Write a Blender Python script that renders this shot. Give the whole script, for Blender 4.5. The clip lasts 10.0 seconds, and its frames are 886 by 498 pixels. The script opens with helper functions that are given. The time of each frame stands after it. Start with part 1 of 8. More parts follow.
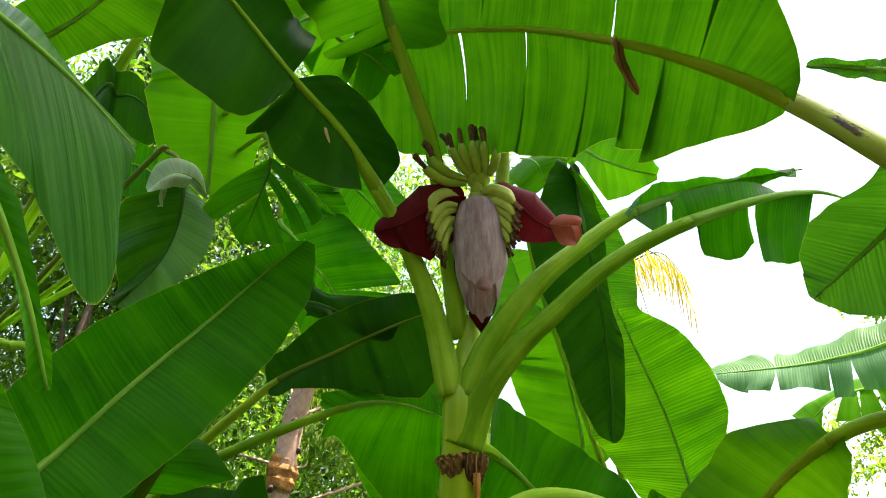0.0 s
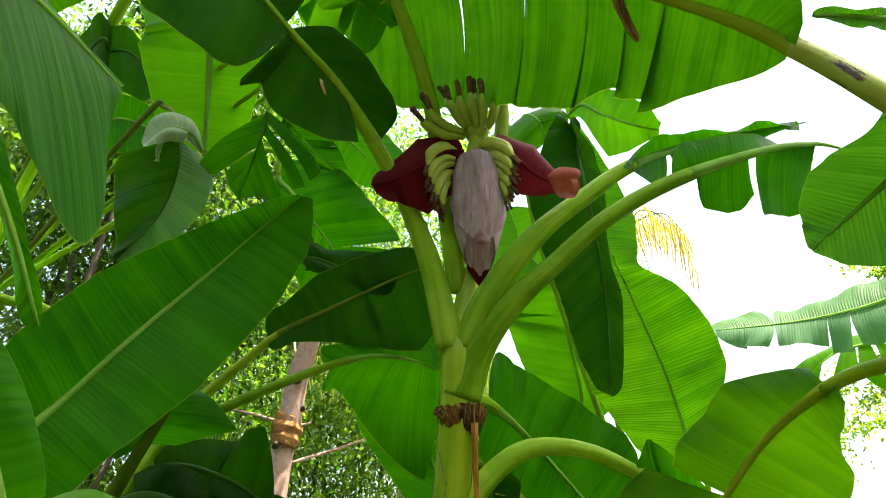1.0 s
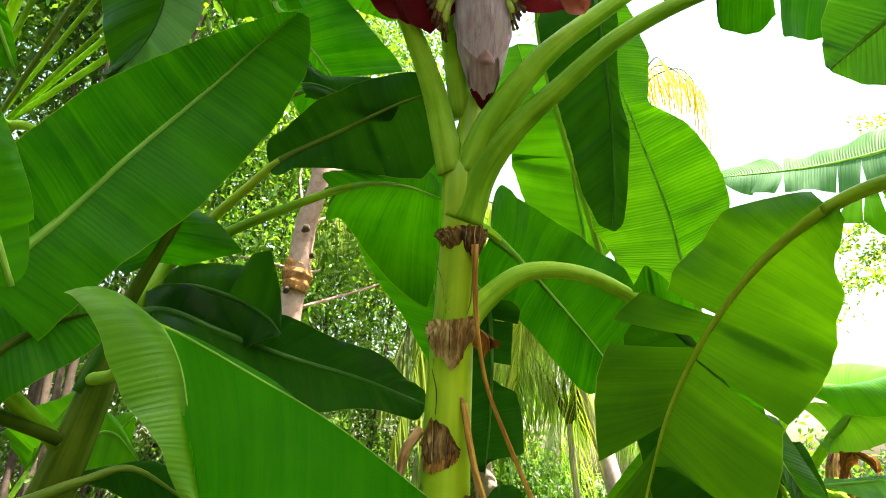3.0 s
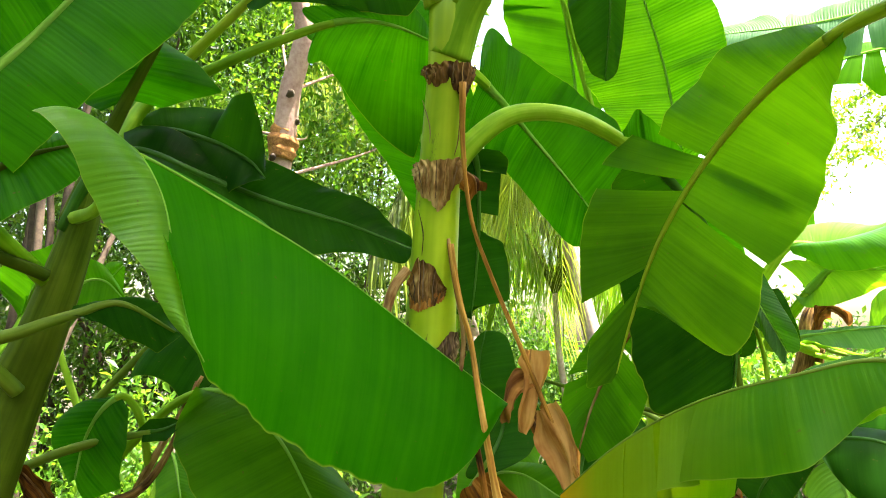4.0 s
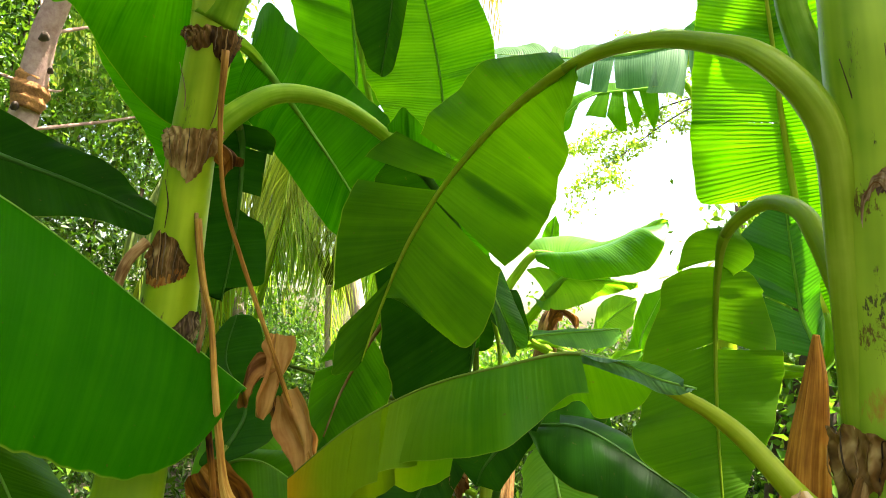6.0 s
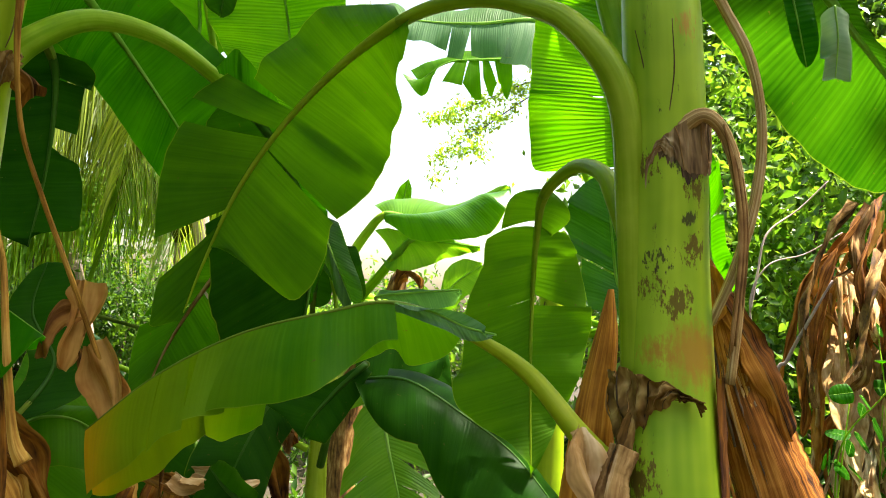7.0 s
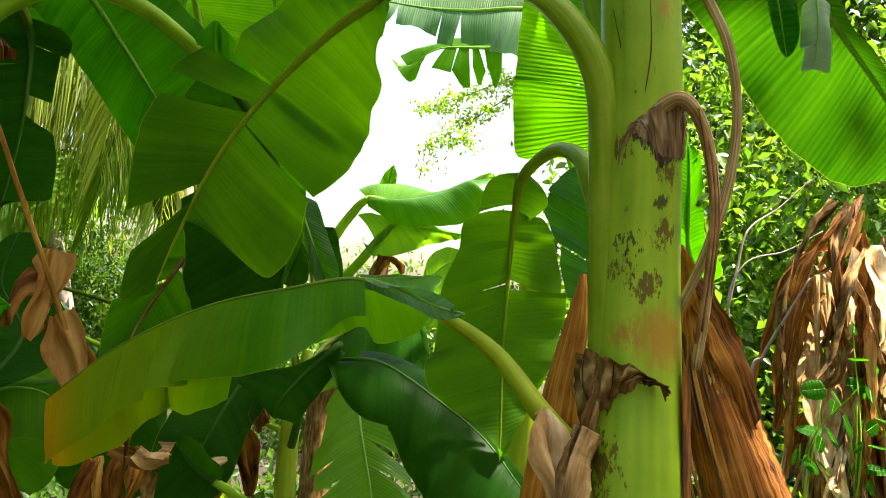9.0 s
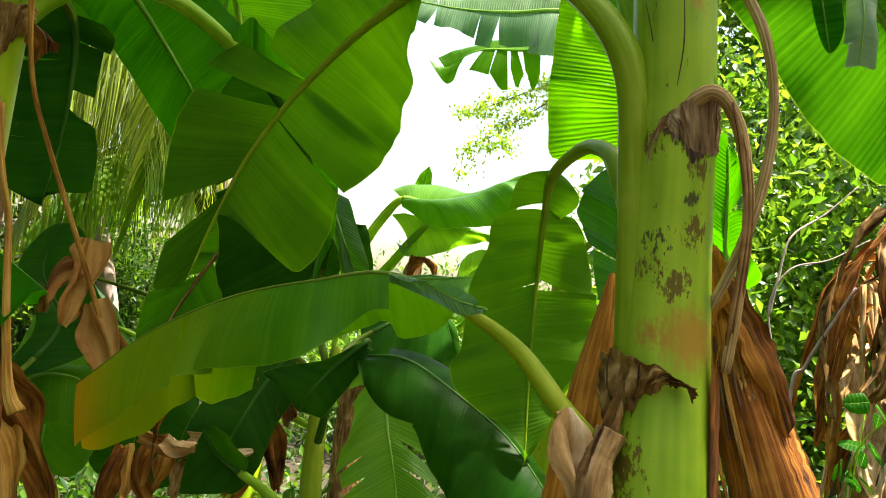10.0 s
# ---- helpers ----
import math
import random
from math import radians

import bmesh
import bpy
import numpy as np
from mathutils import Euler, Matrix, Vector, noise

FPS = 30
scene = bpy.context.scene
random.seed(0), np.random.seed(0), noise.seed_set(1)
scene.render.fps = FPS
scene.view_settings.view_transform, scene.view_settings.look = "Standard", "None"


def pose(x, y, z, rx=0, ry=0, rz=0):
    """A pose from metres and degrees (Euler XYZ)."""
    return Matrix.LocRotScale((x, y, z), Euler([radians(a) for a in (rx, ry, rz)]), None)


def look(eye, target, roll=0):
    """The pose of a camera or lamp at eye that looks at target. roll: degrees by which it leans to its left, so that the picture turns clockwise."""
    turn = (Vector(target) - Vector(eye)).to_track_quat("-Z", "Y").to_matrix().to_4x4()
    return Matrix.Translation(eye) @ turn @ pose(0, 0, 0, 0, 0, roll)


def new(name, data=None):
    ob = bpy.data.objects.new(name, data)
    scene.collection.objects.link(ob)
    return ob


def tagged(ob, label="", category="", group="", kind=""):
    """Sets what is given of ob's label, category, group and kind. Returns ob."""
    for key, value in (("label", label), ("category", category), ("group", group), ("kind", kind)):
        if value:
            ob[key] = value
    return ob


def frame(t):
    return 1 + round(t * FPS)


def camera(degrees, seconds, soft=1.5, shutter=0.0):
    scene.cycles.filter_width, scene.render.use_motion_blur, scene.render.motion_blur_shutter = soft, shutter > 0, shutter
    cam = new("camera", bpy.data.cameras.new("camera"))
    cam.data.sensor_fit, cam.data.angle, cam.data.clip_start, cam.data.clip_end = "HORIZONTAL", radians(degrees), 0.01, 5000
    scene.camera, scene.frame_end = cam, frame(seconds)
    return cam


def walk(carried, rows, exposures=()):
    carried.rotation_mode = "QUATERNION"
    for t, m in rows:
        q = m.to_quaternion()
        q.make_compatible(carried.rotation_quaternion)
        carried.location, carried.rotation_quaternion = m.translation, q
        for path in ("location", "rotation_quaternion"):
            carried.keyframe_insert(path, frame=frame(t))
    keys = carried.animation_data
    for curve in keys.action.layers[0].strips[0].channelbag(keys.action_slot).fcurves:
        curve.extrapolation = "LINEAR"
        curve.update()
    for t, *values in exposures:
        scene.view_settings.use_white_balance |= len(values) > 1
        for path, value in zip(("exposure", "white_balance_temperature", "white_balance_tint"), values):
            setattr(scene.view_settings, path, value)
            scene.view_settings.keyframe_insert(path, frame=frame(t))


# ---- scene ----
cam = camera(66.6, 10.0, soft=1.0)
METRES, EYE, TILT, LEAN, TURN = 0.5, 1.6, 33.0, 0.0, 0.0
ROWS = [
    (0.0, 0.0, 0.0, 0.0, 0.0, 0.0, -0.0),
    (0.5, 0.0093, 0.0062, -0.0243, -0.16, -1.91, -0.08),
    (1.0, 0.0249, 0.0042, -0.0452, 0.26, -3.15, 0.24),
    (1.5, 0.0408, -0.0065, -0.0709, 0.25, -5.32, 0.03),
    (2.0, 0.0544, 0.0028, -0.1161, 0.2, -8.31, -0.38),
    (3.5, 0.0565, -0.0086, -0.3142, 1.24, -19.49, 0.07),
    (4.0, 0.0703, -0.0164, -0.4131, 0.25, -24.82, -0.51),
    (4.5, 0.0835, -0.0138, -0.4474, -1.25, -26.05, -1.38),
    (5.0, 0.0839, -0.0212, -0.4432, -2.03, -25.62, -1.81),
    (5.5, 0.1224, -0.0393, -0.4268, -7.91, -24.8, -7.01),
    (6.0, 0.208, -0.0481, -0.4279, -14.32, -23.69, -12.61),
    (7.5, 0.4398, -0.1806, -0.4436, -25.82, -24.21, -20.97),
    (8.0, 0.4637, -0.1891, -0.4504, -26.04, -24.44, -21.89),
    (8.5, 0.464, -0.1824, -0.4591, -25.32, -24.36, -21.41),
    (9.0, 0.4529, -0.1751, -0.4669, -24.01, -24.38, -21.13),
    (9.5, 0.4779, -0.1882, -0.4739, -23.68, -24.93, -22.09),
    (10.0, 0.5087, -0.1951, -0.4902, -20.31, -25.23, -20.85),
]
walk(cam, [(t, pose(0, 0, EYE, TILT, LEAN, TURN) @ pose(METRES * x, METRES * y, METRES * z, 90 + pitch, roll, yaw)) for t, x, y, z, yaw, pitch, roll in ROWS],
     exposures=[(0.0, 2.6, 6900, 12), (2.0, 2.75, 6900, 12), (3.5, 3.15, 6900, 12), (5.0, 3.45, 6900, 12), (6.0, 2.8, 7000, 12), (7.5, 2.38, 7000, 13), (10.0, 2.3, 7000, 13)])

# ---- sky and sun ----
SUN_ELEVATION, SUN_AZIMUTH = 68.0, 116.0   # degrees; azimuth clockwise from +y
world = bpy.data.worlds.new("sky")
scene.world = world
world.use_nodes = True
wn = world.node_tree
sky = wn.nodes.new("ShaderNodeTexSky")
sky.sky_type = "NISHITA"
sky.sun_disc = False
sky.sun_elevation, sky.sun_rotation = radians(SUN_ELEVATION), radians(SUN_AZIMUTH)
sky.air_density, sky.dust_density, sky.ozone_density = 1.6, 5.0, 0.5
wn.nodes["Background"].inputs["Strength"].default_value = 0.10
wn.links.new(sky.outputs["Color"], wn.nodes["Background"].inputs["Color"])
lamp = bpy.data.lights.new("sun", "SUN")
lamp.energy, lamp.angle, lamp.color = 5.0, radians(0.6), (1.0, 0.95, 0.86)
sun = new("sun", lamp)
_e, _a = radians(SUN_ELEVATION), radians(SUN_AZIMUTH)
sun.matrix_world = look((20 * math.cos(_e) * math.sin(_a), 20 * math.cos(_e) * math.cos(_a), 20 * math.sin(_e)), (0, 0, 0))


# ---- materials ----
def material(name):
    m = bpy.data.materials.new(name)
    m.use_nodes = True
    nt = m.node_tree
    return m, nt, nt.nodes["Principled BSDF"], nt.nodes["Material Output"]


def node(nt, kind, **inputs):
    n = nt.nodes.new(kind)
    for k, v in inputs.items():
        key = k.replace("_", " ")
        if key in n.inputs:
            n.inputs[key].default_value = v
    return n


def noise_of(nt, source, scale, detail=3.0, stretch=(1, 1, 1), rough=0.55):
    mp = nt.nodes.new("ShaderNodeMapping")
    mp.inputs["Scale"].default_value = stretch
    nt.links.new(source, mp.inputs["Vector"])
    n = node(nt, "ShaderNodeTexNoise", Scale=scale, Detail=detail, Roughness=rough)
    nt.links.new(mp.outputs[0], n.inputs["Vector"])
    return n.outputs["Fac"]


def ramp(nt, fac, stops):
    r = nt.nodes.new("ShaderNodeValToRGB")
    e = r.color_ramp.elements
    while len(e) < len(stops):
        e.new(0.5)
    for el, (p, c) in zip(e, stops):
        el.position = p
        el.color = (*c, 1) if len(c) == 3 else c
    nt.links.new(fac, r.inputs["Fac"])
    return r.outputs["Color"]


def mix(nt, fac, a, b, blend="MIX"):
    m = nt.nodes.new("ShaderNodeMix")
    m.data_type, m.blend_type = "RGBA", blend
    for sock, v in ((m.inputs[0], fac), (m.inputs[6], a), (m.inputs[7], b)):
        if isinstance(v, (int, float)):
            sock.default_value = v
        elif isinstance(v, tuple):
            sock.default_value = (*v, 1)
        else:
            nt.links.new(v, sock)
    return m.outputs[2]


def maths(nt, op, a, b=0.0):
    m = nt.nodes.new("ShaderNodeMath")
    m.operation = op
    for sock, v in ((m.inputs[0], a), (m.inputs[1], b)):
        if isinstance(v, (int, float)):
            sock.default_value = v
        else:
            nt.links.new(v, sock)
    return m.outputs[0]


def bump(nt, bsdf, height, strength, distance=0.002):
    b = node(nt, "ShaderNodeBump", Strength=strength, Distance=distance)
    nt.links.new(height, b.inputs["Height"])
    for s in bsdf if isinstance(bsdf, (list, tuple)) else (bsdf,):
        nt.links.new(b.outputs[0], s.inputs["Normal"])


def leaf_material(name, dark, light, through_dark, through_light, share, rough=0.4, yellow=0.0, rib=1.0, grain=1.0, gloss=0.07, spread=0.32):
    """A banana blade: fine cross veins, broad bands, painted rib shading, stains; light passes through it."""
    m, nt, bsdf, out = material(name)
    uv = nt.nodes.new("ShaderNodeTexCoord").outputs["UV"]
    rnd = nt.nodes.new("ShaderNodeObjectInfo").outputs["Random"]
    fine = noise_of(nt, uv, 1.0, 2.0, (260, 5, 1))
    band = noise_of(nt, uv, 1.0, 2.0, (38, 1.6, 1))
    broad = noise_of(nt, uv, 7.0, 3.0)
    spots = noise_of(nt, uv, 55.0, 2.0, (1, 1, 1), 0.7)
    sep = nt.nodes.new("ShaderNodeSeparateXYZ")
    nt.links.new(uv, sep.inputs[0])
    warp = noise_of(nt, uv, 1.0, 2.0, (30, 4, 1))
    ribs = maths(nt, "SINE", maths(nt, "ADD", maths(nt, "MULTIPLY", sep.outputs[0], 2 * math.pi / 0.0115), maths(nt, "MULTIPLY", warp, 9.0)))
    fade = ramp(nt, sep.outputs[1], [(0.0, (1, 1, 1)), (0.05, (max(0.75, spread), max(0.75, spread), max(0.75, spread))), (0.13, (spread, spread, spread))])
    ribs = maths(nt, "MULTIPLY", maths(nt, "MULTIPLY", ribs, 0.5), fade)
    rim = nt.nodes.new("ShaderNodeAttribute")
    rim.attribute_name = "rim"
    f = maths(nt, "ADD", maths(nt, "MULTIPLY", maths(nt, "SUBTRACT", fine, 0.5), 0.42 * grain), maths(nt, "ADD", maths(nt, "MULTIPLY", maths(nt, "SUBTRACT", band, 0.5), 0.34 + 0.26 * grain), maths(nt, "ADD", maths(nt, "MULTIPLY", broad, 0.5), 0.19)))
    f = maths(nt, "ADD", f, maths(nt, "MULTIPLY", maths(nt, "SUBTRACT", rnd, 0.5), 0.18))
    # light and dark sides of the ribs put into the colour
    f = maths(nt, "ADD", f, maths(nt, "MULTIPLY", ribs, 0.13 * rib))
    base = ramp(nt, f, [(0.22, dark), (0.66, light)])
    trans = ramp(nt, f, [(0.22, through_dark), (0.66, through_light)])
    stain = ramp(nt, spots, [(0.70, (0, 0, 0)), (0.76, (1, 1, 1))])
    base = mix(nt, maths(nt, "MULTIPLY", stain, 0.55), base, (0.16, 0.11, 0.03))
    trans = mix(nt, maths(nt, "MULTIPLY", stain, 0.55), trans, (0.15, 0.12, 0.02))
    if yellow:
        g = maths(nt, "ADD", sep.outputs[0], maths(nt, "MULTIPLY", broad, 0.16))
        gy = ramp(nt, g, [(yellow, (0, 0, 0)), (min(1.0, yellow + 0.13), (1, 1, 1))])
        turn = ramp(nt, g, [(max(0.0, yellow - 0.34), (0, 0, 0)), (yellow, (1, 1, 1))])
        base = mix(nt, maths(nt, "MULTIPLY", turn, 0.8), base, (0.20, 0.29, 0.008))
        trans = mix(nt, maths(nt, "MULTIPLY", turn, 0.8), trans, (0.50, 0.62, 0.008))
        base = mix(nt, gy, base, (0.56, 0.31, 0.012))
        trans = mix(nt, gy, trans, (0.90, 0.50, 0.008))
    edge = ramp(nt, rim.outputs["Fac"], [(0.988, (0, 0, 0)), (0.996, (1, 1, 1))])
    base = mix(nt, maths(nt, "MULTIPLY", edge, 0.6), base, (0.24, 0.34, 0.03))
    trans = mix(nt, maths(nt, "MULTIPLY", edge, 0.6), trans, (0.36, 0.55, 0.03))
    nt.links.new(base, bsdf.inputs["Base Color"])
    bsdf.inputs["Roughness"].default_value = rough
    bsdf.inputs["Specular IOR Level"].default_value = gloss
    tr = nt.nodes.new("ShaderNodeBsdfTranslucent")
    nt.links.new(trans, tr.inputs["Color"])
    mx = nt.nodes.new("ShaderNodeMixShader")
    mx.inputs[0].default_value = share
    nt.links.new(bsdf.outputs[0], mx.inputs[1])
    nt.links.new(tr.outputs[0], mx.inputs[2])
    nt.links.new(mx.outputs[0], out.inputs["Surface"])
    h = maths(nt, "ADD", maths(nt, "ADD", maths(nt, "MULTIPLY", fine, 0.25 * grain), maths(nt, "MULTIPLY", band, 0.2 + 0.5 * grain)), maths(nt, "MULTIPLY", ribs, 0.45 * rib))
    bump(nt, (bsdf, tr), h, 0.35 + 0.35 * grain, 0.004)
    return m


def fibre_material(name, dark, mid, light, rough=0.75, share=0.0, stretch=(140, 6, 1), gloss=0.18):
    """Dry or stringy tissue, streaked along its length (u)."""
    m, nt, bsdf, out = material(name)
    uv = nt.nodes.new("ShaderNodeTexCoord").outputs["UV"]
    rnd = nt.nodes.new("ShaderNodeObjectInfo").outputs["Random"]
    s = (stretch[1], stretch[0], 1)
    streak = noise_of(nt, uv, 1.0, 3.0, s, 0.65)
    broad = noise_of(nt, uv, 9.0, 4.0)
    f = maths(nt, "ADD", maths(nt, "MULTIPLY", streak, 0.6), maths(nt, "MULTIPLY", broad, 0.4))
    f = maths(nt, "ADD", f, maths(nt, "MULTIPLY", maths(nt, "SUBTRACT", rnd, 0.5), 0.16))
    col = ramp(nt, f, [(0.36, dark), (0.50, mid), (0.64, light)])
    nt.links.new(col, bsdf.inputs["Base Color"])
    bsdf.inputs["Roughness"].default_value = rough
    bsdf.inputs["Specular IOR Level"].default_value = gloss
    bump(nt, bsdf, f, 0.8, 0.006)
    if share:
        tr = nt.nodes.new("ShaderNodeBsdfTranslucent")
        nt.links.new(col, tr.inputs["Color"])
        mx = nt.nodes.new("ShaderNodeMixShader")
        mx.inputs[0].default_value = share
        nt.links.new(bsdf.outputs[0], mx.inputs[1])
        nt.links.new(tr.outputs[0], mx.inputs[2])
        nt.links.new(mx.outputs[0], out.inputs["Surface"])
    return m


def stem_material(name, green, pale, amount, stains=()):
    """Waxy pseudostem: long pale streaks, brown and black blotches."""
    m, nt, bsdf, out = material(name)
    uv = nt.nodes.new("ShaderNodeTexCoord").outputs["UV"]
    streak = noise_of(nt, uv, 1.0, 2.0, (2.0, 30, 1), 0.5)
    broad = noise_of(nt, uv, 6.0, 3.0)
    f = maths(nt, "ADD", maths(nt, "MULTIPLY", streak, 0.5), maths(nt, "MULTIPLY", broad, 0.5))
    col = ramp(nt, f, [(0.35, green), (0.65, pale)])
    blot = noise_of(nt, uv, 1.0, 6.0, (11, 34, 1), 0.74)
    blot2 = noise_of(nt, uv, 3.5, 2.0)
    mask = ramp(nt, maths(nt, "ADD", blot, maths(nt, "MULTIPLY", blot2, 0.5)), [(amount, (0, 0, 0)), (amount + 0.07, (1, 1, 1))])
    brown = ramp(nt, noise_of(nt, uv, 60.0, 2.0), [(0.35, (0.018, 0.013, 0.012)), (0.65, (0.11, 0.06, 0.025))])
    col = mix(nt, mask, col, brown)
    where = nt.nodes.new("ShaderNodeTexCoord").outputs["Object"]
    ragged = maths(nt, "ADD", maths(nt, "MULTIPLY", noise_of(nt, uv, 1.0, 5.0, (45, 110, 1), 0.7), 0.8), maths(nt, "MULTIPLY", broad, 0.4))
    for place, size, tint, soft, torn in stains:
        gap = nt.nodes.new("ShaderNodeVectorMath")
        gap.operation = "DISTANCE"
        nt.links.new(where, gap.inputs[0])
        gap.inputs[1].default_value = place
        near_by = maths(nt, "SUBTRACT", maths(nt, "ADD", 1.0, maths(nt, "MULTIPLY", maths(nt, "SUBTRACT", ragged, 0.62), torn)), maths(nt, "DIVIDE", gap.outputs["Value"], size))
        spot = ramp(nt, near_by, [(0.0, (0, 0, 0)), (soft, (1, 1, 1))])
        col = mix(nt, maths(nt, "MULTIPLY", spot, 0.85), col, tint)
    nt.links.new(col, bsdf.inputs["Base Color"])
    bsdf.inputs["Roughness"].default_value = 0.42
    bsdf.inputs["Specular IOR Level"].default_value = 0.3
    bump(nt, bsdf, f, 0.35, 0.003)
    return m


def plain_material(name, a, b, scale, rough, strength=0.3, distance=0.002, share=0.0, coords="Object", gloss=0.4):
    m, nt, bsdf, out = material(name)
    c = nt.nodes.new("ShaderNodeTexCoord").outputs[coords]
    rnd = nt.nodes.new("ShaderNodeObjectInfo").outputs["Random"]
    n = noise_of(nt, c, scale, 5.0, (1, 1, 1), 0.65)
    big = noise_of(nt, c, scale * 0.17, 2.0)
    f = maths(nt, "ADD", maths(nt, "MULTIPLY", n, 0.6), maths(nt, "MULTIPLY", big, 0.4))
    f = maths(nt, "ADD", f, maths(nt, "MULTIPLY", maths(nt, "SUBTRACT", rnd, 0.5), 0.12))
    col = ramp(nt, f, [(0.32, a), (0.68, b)])
    nt.links.new(col, bsdf.inputs["Base Color"])
    bsdf.inputs["Roughness"].default_value = rough
    bsdf.inputs["Specular IOR Level"].default_value = gloss
    bump(nt, bsdf, f, strength, distance)
    if share:
        tr = nt.nodes.new("ShaderNodeBsdfTranslucent")
        nt.links.new(col, tr.inputs["Color"])
        mx = nt.nodes.new("ShaderNodeMixShader")
        mx.inputs[0].default_value = share
        nt.links.new(bsdf.outputs[0], mx.inputs[1])
        nt.links.new(tr.outputs[0], mx.inputs[2])
        nt.links.new(mx.outputs[0], out.inputs["Surface"])
    return m


def foliage_material(name, a, b, ta, tb, share=0.45, rough=0.45, gloss=0.25):
    """Small leaves; every leaf takes its own tint."""
    m, nt, bsdf, out = material(name)
    isl = nt.nodes.new("ShaderNodeNewGeometry").outputs["Random Per Island"]
    nt.links.new(ramp(nt, isl, [(0.0, a), (1.0, b)]), bsdf.inputs["Base Color"])
    bsdf.inputs["Roughness"].default_value = rough
    bsdf.inputs["Specular IOR Level"].default_value = gloss
    tr = nt.nodes.new("ShaderNodeBsdfTranslucent")
    nt.links.new(ramp(nt, isl, [(0.0, ta), (1.0, tb)]), tr.inputs["Color"])
    mx = nt.nodes.new("ShaderNodeMixShader")
    mx.inputs[0].default_value = share
    nt.links.new(bsdf.outputs[0], mx.inputs[1])
    nt.links.new(tr.outputs[0], mx.inputs[2])
    nt.links.new(mx.outputs[0], out.inputs["Surface"])
    return m


BLADE = leaf_material("banana_blade", (0.008, 0.0576, 0.0024), (0.024, 0.136, 0.004), (0.0176, 0.216, 0.0008), (0.096, 0.464, 0.0024), 0.5, rib=0.6, grain=0.7)
BLADE_FRESH = leaf_material("fresh_banana_blade", (0.012, 0.108, 0.00149), (0.024, 0.165, 0.00298), (0.034, 0.385, 0.000745), (0.068, 0.52, 0.00149), 0.5, rib=0.3, grain=0.5, spread=0.4, gloss=0.02)
BLADE_MATURE = leaf_material("mature_banana_blade", (0.020, 0.076, 0.004), (0.046, 0.15, 0.006), (0.062, 0.25, 0.0016), (0.165, 0.46, 0.004), 0.45, rib=0.3, grain=0.6)
BLADE_DULL = leaf_material("dull_olive_banana_blade", (0.038, 0.108, 0.006), (0.075, 0.18, 0.010), (0.075, 0.26, 0.002), (0.17, 0.44, 0.005), 0.45, 0.5, rib=0.35, grain=0.6, spread=0.4, gloss=0.06)
BLADE_YOUNG = leaf_material("young_banana_blade", (0.028, 0.104, 0.004), (0.068, 0.2, 0.008), (0.062, 0.31, 0.0016), (0.155, 0.55, 0.0048), 0.5, rib=0.3, grain=0.5)
BLADE_RIBBED = leaf_material("ribbed_banana_blade", (0.028, 0.104, 0.004), (0.068, 0.2, 0.008), (0.066, 0.34, 0.0016), (0.185, 0.59, 0.0048), 0.5, rib=1.1, spread=0.95)
# lighter blade copy with sunlight put into its colour
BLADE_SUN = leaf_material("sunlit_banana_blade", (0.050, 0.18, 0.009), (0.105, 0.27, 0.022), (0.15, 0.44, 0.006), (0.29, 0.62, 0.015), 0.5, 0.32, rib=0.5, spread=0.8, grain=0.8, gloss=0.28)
# blade copy with shade put into its darker colour
BLADE_DARK = leaf_material("shaded_banana_blade", (0.0064, 0.036, 0.0032), (0.0176, 0.08, 0.0056), (0.016, 0.136, 0.0016), (0.064, 0.288, 0.0032), 0.24, 0.38, rib=0.2, grain=0.45, gloss=0.02)
# own dark green of one low leaf; on two others it is painted shade
BLADE_DARKEST = leaf_material("darkest_banana_blade", (0.0045, 0.026, 0.0022), (0.012, 0.056, 0.004), (0.016, 0.136, 0.0016), (0.064, 0.288, 0.0032), 0.3, 0.33, rib=0.1, grain=0.4, gloss=0.02)
BLADE_GREY = leaf_material("bloomed_banana_blade", (0.036, 0.096, 0.028), (0.08, 0.16, 0.06), (0.04, 0.24, 0.0032), (0.104, 0.4, 0.0064), 0.38, 0.45, rib=0.9)
# bloomed blade made paler; sheen and sun on the leaf are in its colour
BLADE_SHEEN = leaf_material("bloomed_sheen_blade", (0.07, 0.16, 0.075), (0.15, 0.27, 0.14), (0.08, 0.30, 0.03), (0.18, 0.48, 0.06), 0.4, 0.5, rib=0.6)
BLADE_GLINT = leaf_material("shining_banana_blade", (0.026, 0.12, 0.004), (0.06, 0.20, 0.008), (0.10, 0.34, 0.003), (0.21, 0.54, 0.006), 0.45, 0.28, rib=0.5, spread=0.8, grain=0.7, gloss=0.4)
BLADE_PALE = leaf_material("waxy_underside_blade", (0.2, 0.312, 0.169), (0.4, 0.512, 0.338), (0.163, 0.4, 0.075), (0.312, 0.55, 0.15), 0.25, 0.5, rib=0.3, grain=0.5)
BLADE_YELLOW = leaf_material("yellowing_banana_blade", (0.026, 0.125, 0.003), (0.068, 0.22, 0.005), (0.085, 0.37, 0.002), (0.21, 0.56, 0.005), 0.45, 0.42, yellow=0.76, rib=0.3, grain=0.6)
PETIOLE = fibre_material("banana_petiole", (0.13, 0.31, 0.008), (0.24, 0.46, 0.018), (0.39, 0.61, 0.05), 0.42, stretch=(40, 2, 1), share=0.3, gloss=0.12)
PETIOLE_OLIVE = fibre_material("olive_petiole", (0.21, 0.35, 0.012), (0.32, 0.47, 0.022), (0.45, 0.59, 0.05), 0.4, stretch=(40, 2, 1), share=0.3, gloss=0.25)
